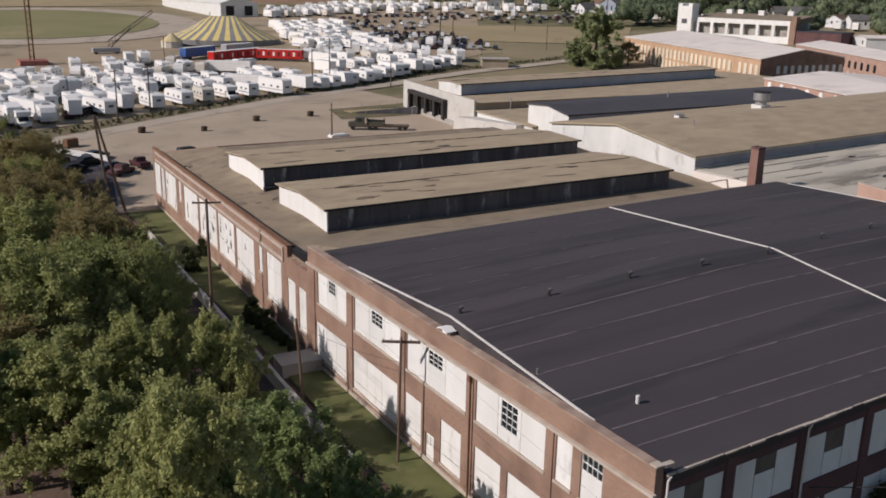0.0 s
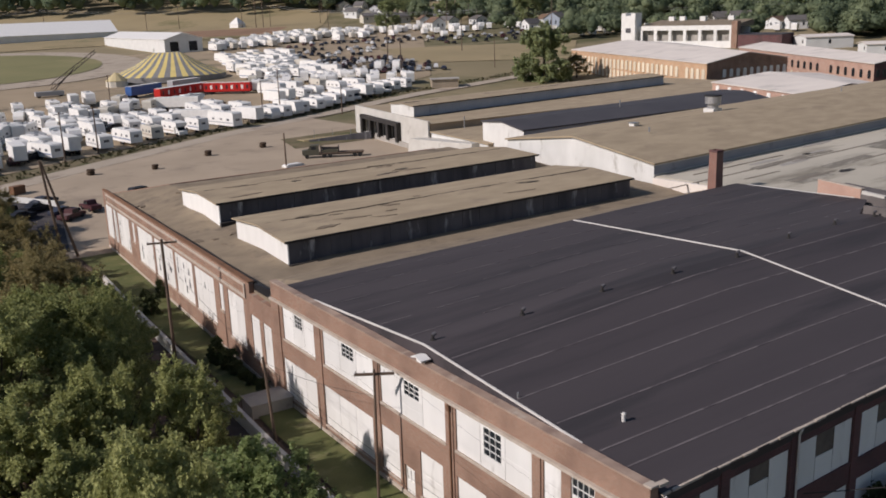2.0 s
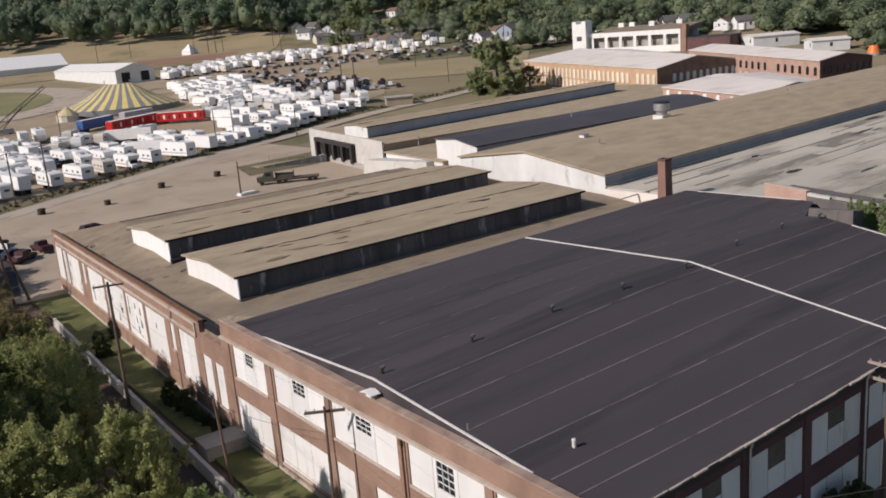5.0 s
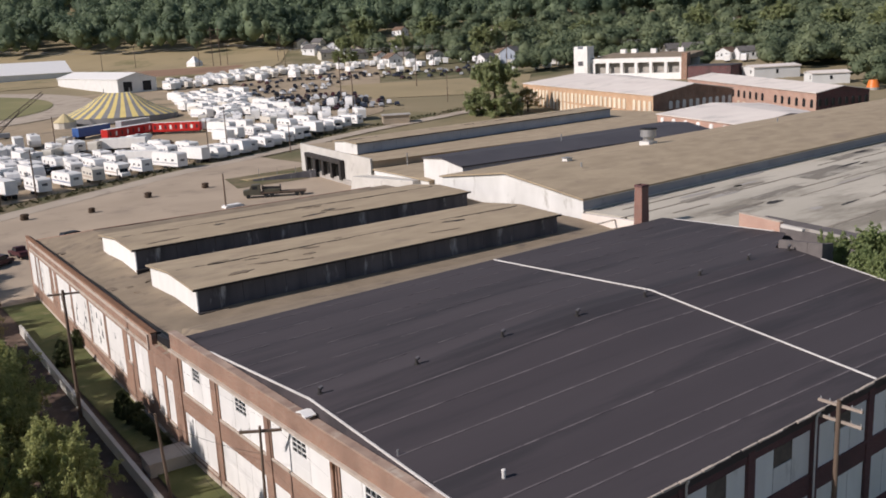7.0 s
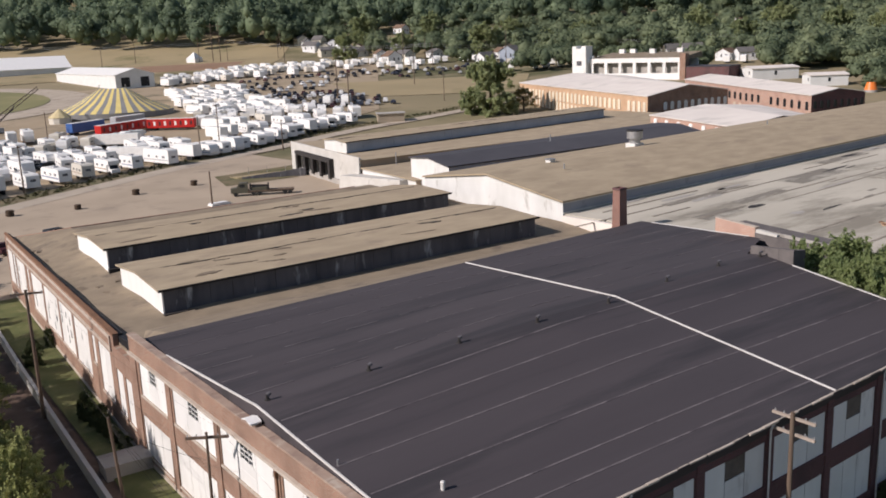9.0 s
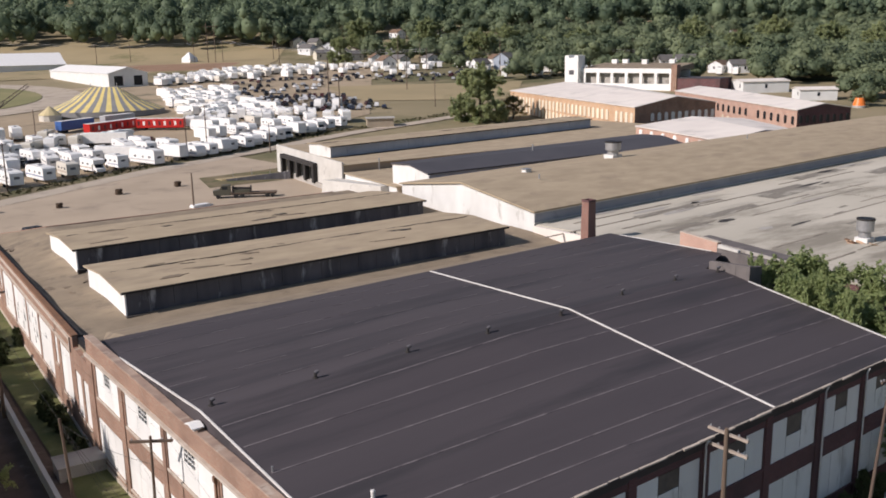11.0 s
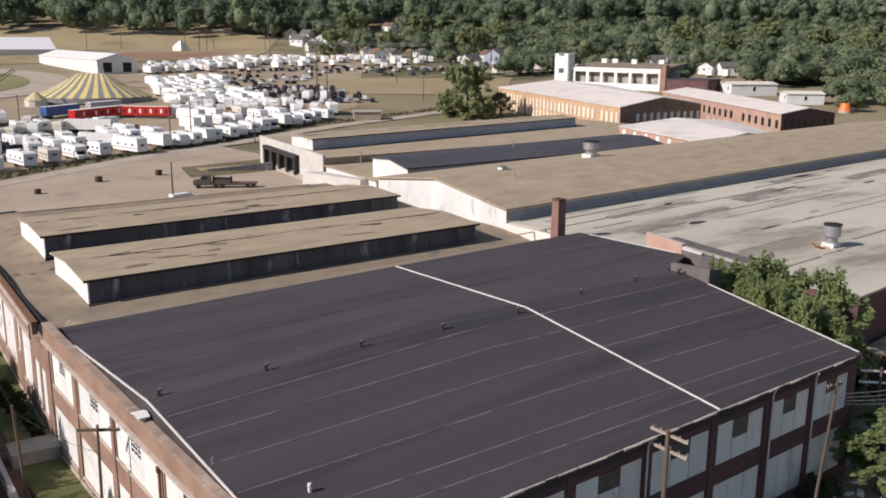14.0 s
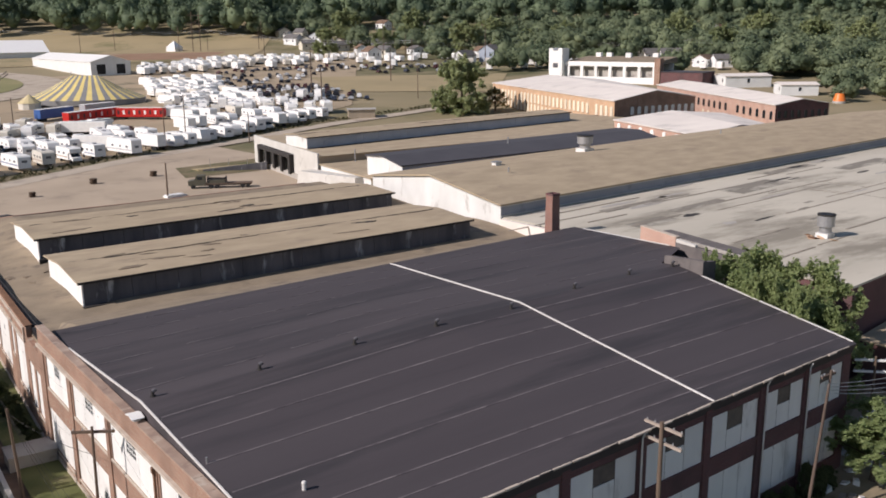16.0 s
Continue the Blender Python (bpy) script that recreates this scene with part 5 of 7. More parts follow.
for dz in (0, 1.2):
    wire("overhead_cable", ((20, 740, 33 + dz), (120, 700, 31 + dz), (255, 610, 29 + dz), (300, 420, 22 + dz), (400, 420, 23 + dz), (440, 330, 21 + dz), (560, 250, 22 + dz)), 3.0, 0.06, GALV, "pale overhead cable strung across the valley")


# ---- lawn edge ----
def low_wall():
    w = thing("retaining_wall", "low weathered concrete wall edging the lawn", "wall", (-4.4, 26, 0))
    pts = [(-4.4, 20), (-4.3, 28), (-4.0, 36), (-3.6, 44), (-3.1, 53), (-2.6, 62), (-2.0, 72), (-1.3, 83)]
    for i, (a, b) in enumerate(zip(pts, pts[1:])):
        za, zb = ground(*a), ground(*b)
        q = lambda p, dx, dz, z: (p[0] + 4.4 + dx, p[1] - 26, z + dz)
        bm = hexa(bmesh.new(), [q(a, -0.15, -0.5, za), q(a, 0.15, -0.5, za), q(b, 0.15, -0.5, zb), q(b, -0.15, -0.5, zb)], [q(a, -0.15, 1.15, za), q(a, 0.15, 1.15, za), q((b[0], b[1] - 0.04), 0.15, 1.15, zb), q((b[0], b[1] - 0.04), -0.15, 1.15, zb)])
        part("wall_bay", bm, PALEWALL, w)


low_wall()
pit = thing("concrete_vault", "low weathered concrete vault on the shaded lawn", "vault", (-3.2, 34.8, 0.1), turn=-3)
part("body", B(0, 0, 0, 3.1, 2.2, 1.0), CONCRETE, pit)
part("lid", B(-0.08, -0.08, 1.0, 3.18, 2.28, 1.12), CONCRETE, pit)


# ---- fence and rubbish ----
fence = thing("board_fence", "pale weathered board fence beside the parked cars", "fence", (-3.0, 138, ground(-3, 138)), turn=-62)
for k in range(12):
    part("board", B(k * 1.1, -0.03, 0.2, k * 1.1 + 1.06, 0.03, 1.15), WHITEWALL, fence)
    if k % 2 == 0:
        part("post", B(k * 1.1 - 0.06, 0.03, -0.2, k * 1.1 + 0.06, 0.15, 1.25), TIMBER, fence)
rnd = random.Random(77)
for k in range(9):
    x, y = 39.5 + rnd.uniform(-1.6, 3.5), -0.6 + rnd.uniform(-1.8, 1.0)
    d = thing("rubbish", "pale scrap of rubbish lying on bare dirt", "rubbish", (x, y, 0.1), "rubbish by the wall", turn=rnd.uniform(0, 180))
    a, b, h = rnd.uniform(0.2, 0.6), rnd.uniform(0.12, 0.35), rnd.uniform(0.1, 0.35)
    part("piece", hexa(bmesh.new(), [(-a, -b, 0), (a, -b * 0.7, 0), (a * 0.8, b, 0), (-a * 0.7, b * 0.8, 0)], [(-a * 0.8, -b, h), (a * 0.9, -b * 0.5, h * 0.6), (a * 0.6, b, h * 0.8), (-a * 0.6, b * 0.6, h)]), WHITE if k % 3 else LIGHTWOOD, d)


annex = thing("low_annex", "low annex with flat tan gravel roof against the grey hall", "annex", (57.6, -6, 0))
part("wall", hexa(bmesh.new(), [(0, 0, 0), (40, 0, 0), (40, 20.5, 0), (0, 14.8, 0)], [(0, 0, 3.8), (40, 0, 3.8), (40, 20.5, 3.8), (0, 14.8, 3.8)]), BRICK_DARK, annex)
part("roof", hexa(bmesh.new(), [(-0.2, -0.2, 3.8), (40, -0.2, 3.8), (40, 20.6, 3.8), (-0.2, 15, 3.8)], [(-0.2, -0.2, 4.0), (40, -0.2, 4.0), (40, 20.6, 4.0), (-0.2, 15, 4.0)]), GRAVEL, annex)


# ---- yard ----
BLACKRUB = shade("black_rubber", (0.02, 0.02, 0.02), (0.03, 0.03, 0.03), 2.0, 0.8)


DUSTY = shade("dusty_brown_rubber", (0.10, 0.068, 0.045), (0.055, 0.04, 0.03), 1.5, 0.9)


def tyre_stack(at, label="stack of worn tyres coated in brown dust", n=2):
    t = thing("tyre_stack", label, "tyre stack", at, "tyre stacks in the yard")
    for i in range(n):
        bm = bmesh.new()
        bmesh.ops.create_cone(bm, segments=14, radius1=0.62, radius2=0.62, depth=0.42, cap_ends=True, matrix=Matrix.Translation((0.05 * i, 0, 0.24 + 0.45 * i)))
        bmesh.ops.bevel(bm, geom=[e for e in bm.edges if abs((e.verts[0].co - e.verts[1].co).z) < 0.01], offset=0.1, segments=2, affect='EDGES')
        part("tyre", bm, DUSTY, t)
    return t


ts = tyre_stack((25, 147.5, 0.2))
for x, y in ((38.2, 155.5), (50.9, 157.5), (14, 150)):
    copy_thing(ts, pose(x, y, ground(x, y) + 0.2) @ Matrix.Scale(1.2, 4))


def paint(name, c, rough=0.35):
    return shade(name, c, tuple(v * 0.9 for v in c), 1.0, rough)


CARS = {"white": paint("white_car_paint", (0.72, 0.72, 0.72)), "black": paint("black_car_paint", (0.02, 0.02, 0.025)), "blue": paint("dark_blue_car_paint", (0.035, 0.042, 0.065)), "silver": paint("silver_car_paint", (0.38, 0.39, 0.40)), "red": paint("dull_red_car_paint", (0.085, 0.032, 0.036)), "tan": paint("tan_car_paint", (0.36, 0.31, 0.24))}


def profile(bm, pts, y0, y1, inset=0.0):
    """A side outline in x, z, drawn out across y."""
    a = [bm.verts.new((x, y0, z)) for x, z in pts]
    b = [bm.verts.new((x, y1, z)) for x, z in pts]
    n = len(pts)
    bm.faces.new(a)
    bm.faces.new(b[::-1])
    for i in range(n):
        bm.faces.new((a[i], b[i], b[(i + 1) % n], a[(i + 1) % n]))
    bmesh.ops.recalc_face_normals(bm, faces=bm.faces)
    return bm


def car(colour, at, turn, kind="sedan"):
    tall = 0.25 if kind == "suv" else 0.0
    c = thing("car", f"{colour} parked {'sport utility car' if kind == 'suv' else 'pickup truck' if kind == 'pickup' else 'sedan car'} on the dirt lot", "car", at, "parked cars", turn=turn)
    body = [(-2.25, 0.35), (2.2, 0.35), (2.3, 0.6), (2.15, 0.85 + tall), (1.1, 0.98 + tall), (-2.2, 1.0 + tall), (-2.3, 0.6)]
    part("body", profile(bmesh.new(), body, -0.88, 0.88), CARS[colour], c)
    if kind == "pickup":
        roof = [(1.0, 0.97), (0.45, 1.6), (-0.6, 1.62), (-0.75, 0.97)]
    elif kind == "suv":
        roof = [(1.2, 1.2), (0.6, 1.72), (-1.9, 1.74), (-2.15, 1.2)]
    else:
        roof = [(1.05, 0.97), (0.35, 1.42), (-1.0, 1.44), (-1.75, 0.99)]
    part("cabin", profile(bmesh.new(), roof, -0.74, 0.74), CARS[colour], c)
    top, lo = roof[1][1] - 0.08, roof[0][1] + 0.05
    bm = bmesh.new()
    xs = [roof[0][0] + 0.06, roof[1][0] + 0.02, roof[2][0] - 0.02, roof[3][0] - 0.04]
    for y in (-0.76, 0.75):
        hexa(bm, [(xs[3] + 0.15, y, lo), (xs[0] - 0.2, y, lo), (xs[0] - 0.2, y + 0.01, lo), (xs[3] + 0.15, y + 0.01, lo)], [(xs[2], y, top), (xs[1], y, top), (xs[1], y + 0.01, top), (xs[2], y + 0.01, top)])
    part("side_glass", bm, GLASS, c)
    part("windscreen", hexa(bmesh.new(), [(xs[0] - 0.05, -0.66, lo), (xs[0] + 0.01, -0.66, lo), (xs[0] + 0.01, 0.66, lo), (xs[0] - 0.05, 0.66, lo)], [(xs[1] - 0.05, -0.62, top), (xs[1] + 0.03, -0.62, top), (xs[1] + 0.03, 0.62, top), (xs[1] - 0.05, 0.62, top)]), GLASS, c)
    for x in (-1.4, 1.4):
        for y in (-0.8, 0.8):
            part("wheel", T((x, y - 0.11, 0.33), (x, y + 0.11, 0.33), 0.33, n=12), BLACKRUB, c)
    return c


# ---- trailers, motorhomes and trucks ----
RV_WHITE = paint("white_trailer_skin", (0.88, 0.865, 0.83), 0.4)
RV_CREAM = paint("cream_trailer_skin", (0.66, 0.62, 0.54), 0.45)
RV_GREY = paint("grey_trailer_skin", (0.42, 0.42, 0.43), 0.45)
STRIPE = {"blue": paint("blue_stripe", (0.25, 0.30, 0.42)), "brown": paint("brown_stripe", (0.45, 0.36, 0.28)), "grey": paint("grey_stripe", (0.5, 0.5, 0.51))}
TINTED = shade("grey_tinted_glass", (0.15, 0.155, 0.165), (0.10, 0.105, 0.115), 0.4, 0.25)
TRUCK_RED = paint("red_trailer_paint", (0.55, 0.03, 0.025))
TRUCK_BLUE = paint("blue_trailer_paint", (0.06, 0.14, 0.38))


def caravan(length, skin, stripe, at, turn, label, high=3.0, plain=False):
    """A travel trailer: rounded nose, door, windows, stripe, roof units, wheels and hitch."""
    c = thing("travel_trailer", label, "trailer", at, "trailers in the lot", turn=turn)
    L, w = length / 2, 1.22
    pts = [(-L, 0.62), (L - 0.3, 0.62), (L, 1.3), (L - 0.1, 2.1), (L - 0.55, high - 0.12), (L - 1.0, high), (-L + 0.35, high), (-L + 0.05, high - 0.25), (-L, high - 0.6)]
    c.scale = (1.14, 1.14, 1.14)
    part("body", profile(bmesh.new(), pts, -w, w), skin, c)
    part("stripe", B(-L + 0.1, -w - 0.015, 1.15, L - 0.25, w + 0.015, 1.4), STRIPE[stripe], c)
    if plain:
        part("window", B(-L * 0.62 - 0.5, -w - 0.02, 1.72, -L * 0.62 + 0.5, w + 0.02, 2.14), TINTED, c)
        part("roof_unit", B(-0.5, -0.4, high, 0.5, 0.4, high + 0.26), RV_GREY, c)
        part("axle", B(-0.6, -w + 0.05, 0.0, 0.6, w - 0.05, 0.65), BLACKRUB, c)
        return c
    for x, ww in ((-L * 0.62, 0.9), (-L * 0.1, 0.6), (L * 0.5, 0.8)):
        part("window", B(x - ww / 2, -w - 0.02, 1.72, x + ww / 2, w + 0.02, 2.14), TINTED, c)
    part("end_window", B(-L - 0.02, -0.5, 1.7, -L + 0.02, 0.5, 2.15), TINTED, c)
    part("door", B(L * 0.15, -w - 0.03, 0.7, L * 0.15 + 0.7, -w + 0.01, 2.45), RV_WHITE, c)
    part("roof_unit", B(-0.5, -0.4, high, 0.5, 0.4, high + 0.26), RV_GREY, c)
    for y in (-w + 0.12, w - 0.12):
        for x in (-0.45, 0.4):
            part("wheel", T((x, y - 0.1, 0.36), (x, y + 0.1, 0.36), 0.36, n=12), BLACKRUB, c)
    part("hitch", B(L - 0.3, -0.08, 0.5, L + 1.0, 0.08, 0.62), TAR, c)
    return c


def motorhome(length, skin, stripe, at, turn, label):
    """A coach-built motorhome with a bunk over the cab."""
    c = thing("motorhome", label, "motorhome", at, "motorhomes in the lot", turn=turn)
    L, w = length / 2, 1.2
    pts = [(-L, 0.6), (L - 1.7, 0.6), (L - 1.7, 1.95), (L - 0.7, 2.1), (L - 0.65, 2.85), (L - 1.2, 3.05), (-L + 0.1, 3.05), (-L, 2.8)]
    c.scale = (1.12, 1.12, 1.12)
    part("body", profile(bmesh.new(), pts, -w, w), skin, c)
    part("cab", profile(bmesh.new(), [(L - 1.7, 0.5), (L, 0.5), (L, 1.1), (L - 0.65, 1.25), (L - 1.1, 1.95), (L - 1.7, 1.95)], -0.95, 0.95), skin, c)
    part("windscreen", hexa(bmesh.new(), [(L - 0.68, -0.85, 1.26), (L - 0.6, -0.85, 1.26), (L - 0.6, 0.85, 1.26), (L - 0.68, 0.85, 1.26)], [(L - 1.1, -0.8, 1.92), (L - 1.02, -0.8, 1.92), (L - 1.02, 0.8, 1.92), (L - 1.1, 0.8, 1.92)]), GLASS, c)
    part("stripe", B(-L + 0.1, -w - 0.015, 1.1, L - 1.8, w + 0.015, 1.32), STRIPE[stripe], c)
    for x, ww in ((-L * 0.6, 0.8), (0.1, 0.8)):
        part("window", B(x - ww / 2, -w - 0.02, 1.72, x + ww / 2, w + 0.02, 2.14), TINTED, c)
    part("end_window", B(-L - 0.02, -0.45, 1.8, -L + 0.02, 0.45, 2.2), TINTED, c)
    part("roof_unit", B(-1.2, -0.4, 3.05, -0.2, 0.4, 3.3), RV_GREY, c)
    for x in (-L + 1.6, L - 0.9):
        for y in (-0.95, 0.95):
            part("wheel", T((x, y - 0.12, 0.4), (x, y + 0.12, 0.4), 0.4, n=12), BLACKRUB, c)
    return c


def show_trailer(length, skin, at, turn, label, name="show_trailer", panels=0):
    """A long show or freight trailer on twin axles; panels: raised white panels along its sides."""
    c = thing(name, label, "trailer", at, "long show trailers", turn=turn)
    L, w = length / 2, 1.28
    bm = B(-L, -w, 1.1, L, w, 3.95)
    bmesh.ops.bevel(bm, geom=list(bm.edges), offset=0.06, segments=1, affect='EDGES')
    part("body", bm, skin, c)
    part("roof", B(-L + 0.03, -w + 0.03, 3.95, L - 0.03, w - 0.03, 4.0), RV_WHITE, c, "white roof skin")
    for i in range(panels):
        x = -L + (i + 0.5) * length / panels
        part("side_panel", B(x - 0.35, -w - 0.03, 1.9, x + 0.35, w + 0.03, 3.2), RV_WHITE if i % 2 else CARS["red"], c)
    part("chassis", B(-L + 0.3, -0.5, 0.85, L - 0.3, 0.5, 1.1), TAR, c)
    for x in (-L + 1.2, -L + 2.4):
        for y in (-1.05, 1.05):
            part("wheel", T((x, y - 0.2, 0.5), (x, y + 0.2, 0.5), 0.5, n=12), BLACKRUB, c)
    for y in (-0.8, 0.8):
        part("landing_leg", B(L - 2.5, y - 0.06, 0, L - 2.38, y + 0.06, 1.1), TAR, c)
    return c


PROTOS = [
    caravan(7.6, RV_WHITE, "grey", (24, 182.5, 0.15), 96, "white travel trailer with grey stripe in the lot"),
    caravan(8.8, RV_WHITE, "blue", (31, 186.5, 0.15), 98, "long white travel trailer with blue stripe"),
    caravan(6.4, RV_CREAM, "brown", (37.4, 189, 0.15), 93, "cream travel trailer with brown stripe"),
    motorhome(7.4, RV_WHITE, "brown", (43.8, 192, 0.15), 278, "white motorhome with brown stripe"),
    motorhome(6.8, RV_WHITE, "blue", (50, 195, 0.15), 98, "white motorhome with blue stripe"),
    caravan(9.6, RV_WHITE, "grey", (58, 197, 0.15), 104, "very long white fifth-wheel trailer", 3.5),
    show_trailer(8.5, RV_WHITE, (20, 200, 0.15), 30, "plain white box trailer", "box_trailer"),
    caravan(7.0, RV_GREY, "grey", (14, 196, 0.15), 92, "grey travel trailer among white ones"),
]
FAR_RV = [caravan(7.8, RV_WHITE, "grey", (186, 452, ground(186, 452) + 0.15), 80, "white travel trailer in the far row", plain=True),
          caravan(9.2, RV_WHITE, "grey", (194, 454, ground(194, 454) + 0.15), 75, "long white travel trailer in the far row", 3.4, plain=True),
          caravan(7.2, RV_CREAM, "brown", (202, 456, ground(202, 456) + 0.15), 84, "cream travel trailer in the far row", plain=True),
          caravan(8.4, RV_WHITE, "blue", (210, 458, ground(210, 458) + 0.15), 78, "white travel trailer with blue stripe in the far row", 3.2, plain=True)]
CAR_PROTOS = [car("white", (58, 233, 0.4), 20, "suv"), car("black", (0.5, 128.5, ground(0.5, 128) + 0.2), 25), car("blue", (44, 226, 0.35), 60, "suv"), car("silver", (112, 251, 1.6), 10), car("red", (4.0, 121.5, ground(4, 121) + 0.2), 40, "pickup"), car("tan", (126, 268, 2.9), 30, "pickup"), car("black", (16.5, 127.5, ground(16, 127) + 0.2), 15, "suv"), car("blue", (3.5, 124, ground(3, 124) + 0.2), 22)]
for k, x, y, turn in ((4, 7.6, 124.6, 100), (1, -2.6, 124.5, 30), (7, 2.2, 131.5, 35), (6, -4.5, 129.5, 20)):
    copy_thing(CAR_PROTOS[k], pose(x, y, ground(x, y) + 0.27, 0, 0, turn))
rnd = random.Random(21)


def park(kinds, a, b, n, turn, jitter=1.0, gap=0.08, spread=11):
    """A row of parked vehicles from a to b."""
    for i in range(n):
        if rnd.random() < gap:
            continue
        k = (i + 0.5) / n
        x, y = a[0] + (b[0] - a[0]) * k + rnd.uniform(-jitter, jitter), a[1] + (b[1] - a[1]) * k + rnd.uniform(-jitter, jitter)
        copy_thing(rnd.choice(kinds), pose(x, y, ground(x, y) + 0.15, 0, 0, turn + rnd.uniform(-spread, spread) + (180 if rnd.random() < 0.3 else 0)))


RV = PROTOS[:2] + PROTOS[:2] + PROTOS[3:6] + PROTOS[6:7]
DARKCARS = [CAR_PROTOS[1], CAR_PROTOS[0], CAR_PROTOS[6], CAR_PROTOS[7], CAR_PROTOS[3], CAR_PROTOS[1], CAR_PROTOS[3], CAR_PROTOS[0], CAR_PROTOS[4], CAR_PROTOS[6]]
MIXED = CAR_PROTOS
park(RV, (64, 200), (134, 236), 15, 97, 0.5, 0.0)
park(RV, (-14, 164), (20, 182), 6, 97, 0.6, 0.0)
park(RV, (6, 186), (30, 203), 5, 95, 0.8)
park(RV, (-14, 176), (6, 190), 4, 92, 1)
park(RV, (-10, 196), (10, 204), 3, 80, 1.5)
park(RV, (-14, 216), (10, 234), 5, 100, 2)
park(RV, (-10, 240), (16, 252), 4, 70, 2)
park(FAR_RV, (128, 252), (146, 244), 3, 60, 1, 0)
park(FAR_RV, (92, 252), (124, 258), 5, 100, 1.5, 0.1)
park(FAR_RV, (100, 276), (136, 262), 5, 65, 2, 0.1)
park(FAR_RV, (108, 312), (140, 300), 6, 105, 2, 0.1)
park(FAR_RV, (114, 334), (144, 324), 6, 95, 2, 0.1)
park(FAR_RV, (120, 356), (150, 348), 6, 95, 2, 0.1)
park(FAR_RV, (126, 380), (158, 370), 6, 95, 2, 0.1)
park(RV, (34, 204), (74, 224), 7, 93, 1.2, 0.2)
park(RV, (84, 231), (124, 248), 7, 93, 1.2, 0.15)
park(RV, (2, 208), (30, 224), 5, 60, 1.5, 0.1)
park(RV, (8, 226), (40, 240), 6, 100, 1.5, 0.1)
park(RV, (14, 246), (54, 256), 6, 95, 1.5, 0.15)
park(RV, (20, 268), (50, 276), 4, 80, 2, 0.1)
park(RV, (60, 247), (72, 252), 2, 20, 1, 0)
park(FAR_RV, (94, 268), (138, 256), 7, 60, 2, 0.1)
park(FAR_RV, (98, 284), (140, 270), 7, 70, 2, 0.1)
park(FAR_RV, (104, 302), (138, 290), 6, 110, 2, 0.1)
park(FAR_RV, (112, 322), (142, 312), 6, 100, 2, 0.1)
park(FAR_RV, (116, 345), (146, 336), 6, 90, 2, 0.1)
park(FAR_RV, (122, 368), (152, 358), 6, 100, 2, 0.1)
park(FAR_RV, (130, 390), (162, 382), 5, 80, 2, 0.1)
park(FAR_RV, (150, 452), (200, 486), 10, 70, 2, 0.1)
park(FAR_RV, (200, 500), (280, 500), 13, 80, 3, 0.1)
park(FAR_RV, (146, 440), (180, 446), 6, 85, 2, 0.1)
park(FAR_RV, (300, 452), (380, 398), 12, 60, 3, 0.15)
park(FAR_RV, (286, 470), (340, 440), 9, 65, 3, 0.1)
park(FAR_RV, (318, 374), (354, 346), 6, 50, 2, 0.1)
park(FAR_RV, (342, 352), (384, 318), 7, 50, 2, 0.1)
park(MIXED, (296, 394), (352, 360), 13, 55, 2, 0.1, 20)
park(MIXED, (310, 404), (366, 370), 12, 55, 2, 0.15, 20)
park(FAR_RV, (-16, 204), (14, 218), 6, 100, 1.5, 0.05)
park(FAR_RV, (-20, 168), (0, 178), 4, 112, 1.2, 0.0)
park(FAR_RV, (-22, 228), (6, 244), 6, 70, 2, 0.1)
park(FAR_RV, (20, 252), (56, 264), 6, 60, 2, 0.1)
park(FAR_RV, (-26, 180), (-10, 186), 3, 100, 1.0, 0.0)
park(MIXED, (-10, 208), (30, 236), 9, 30, 4, 0.2, 40)
park(MIXED, (76, 232), (122, 262), 9, 40, 3, 0.3, 40)
park(MIXED, (30, 214), (76, 246), 10, 30, 4, 0.3, 40)
for k in range(4):
    park(DARKCARS, (143 + 3 * k, 291 + 15 * k), (180 + 2 * k, 276 + 14 * k), 12, 60, 1.0, 0.15, 10)
for k in range(5):
    park(DARKCARS if k % 2 else MIXED, (140 + 3 * k, 284 + 15 * k), (176 + 2 * k, 270 + 14 * k), 12, 60, 0.8, 0.12, 8)
for k in range(4):
    park(DARKCARS, (146 + 8 * k, 362 + 12 * k), (186 + 10 * k, 352 + 10 * k), 11, 70, 1.2, 0.15, 12)
park(RV, (36, 216), (70, 232), 6, 97, 1.2, 0.1)
park(RV, (22, 212), (40, 222), 3, 97, 1.2, 0.0)
park(RV, (-20, 156), (4, 173), 4, 97, 0.6, 0.0)
park(RV, (-18, 190), (-2, 196), 3, 100, 1, 0.0)
park(FAR_RV, (100, 262), (116, 290), 4, 20, 1.5, 0.0)
park(FAR_RV, (118, 292), (134, 330), 5, 30, 1.5, 0.0)
park(FAR_RV, (150, 286), (172, 276), 3, 60, 1.5, 0.2)
park(FAR_RV, (152, 455), (206, 474), 12, 75, 2, 0.1)
park(FAR_RV, (160, 474), (262, 470), 16, 80, 2.5, 0.1)
park(FAR_RV, (190, 492), (300, 478), 19, 75, 3, 0.1)
park(FAR_RV, (156, 464), (240, 482), 15, 80, 2.5, 0.1)
park(FAR_RV, (180, 482), (290, 466), 16, 80, 2.5, 0.1)
park(FAR_RV, (170, 452), (230, 458), 9, 85, 2, 0.1)
park(DARKCARS, (190, 432), (290, 398), 20, 60, 2.5, 0.1, 20)
park(DARKCARS, (220, 412), (310, 376), 18, 60, 2.5, 0.1, 20)
park(FAR_RV, (176, 440), (240, 444), 9, 90, 2.5, 0.2)
park(FAR_RV, (230, 452), (320, 428), 11, 70, 2.5, 0.2)
park(MIXED, (176, 418), (260, 424), 14, 60, 2, 0.15, 20)
park(MIXED, (215, 404), (300, 372), 16, 55, 3, 0.15, 20)
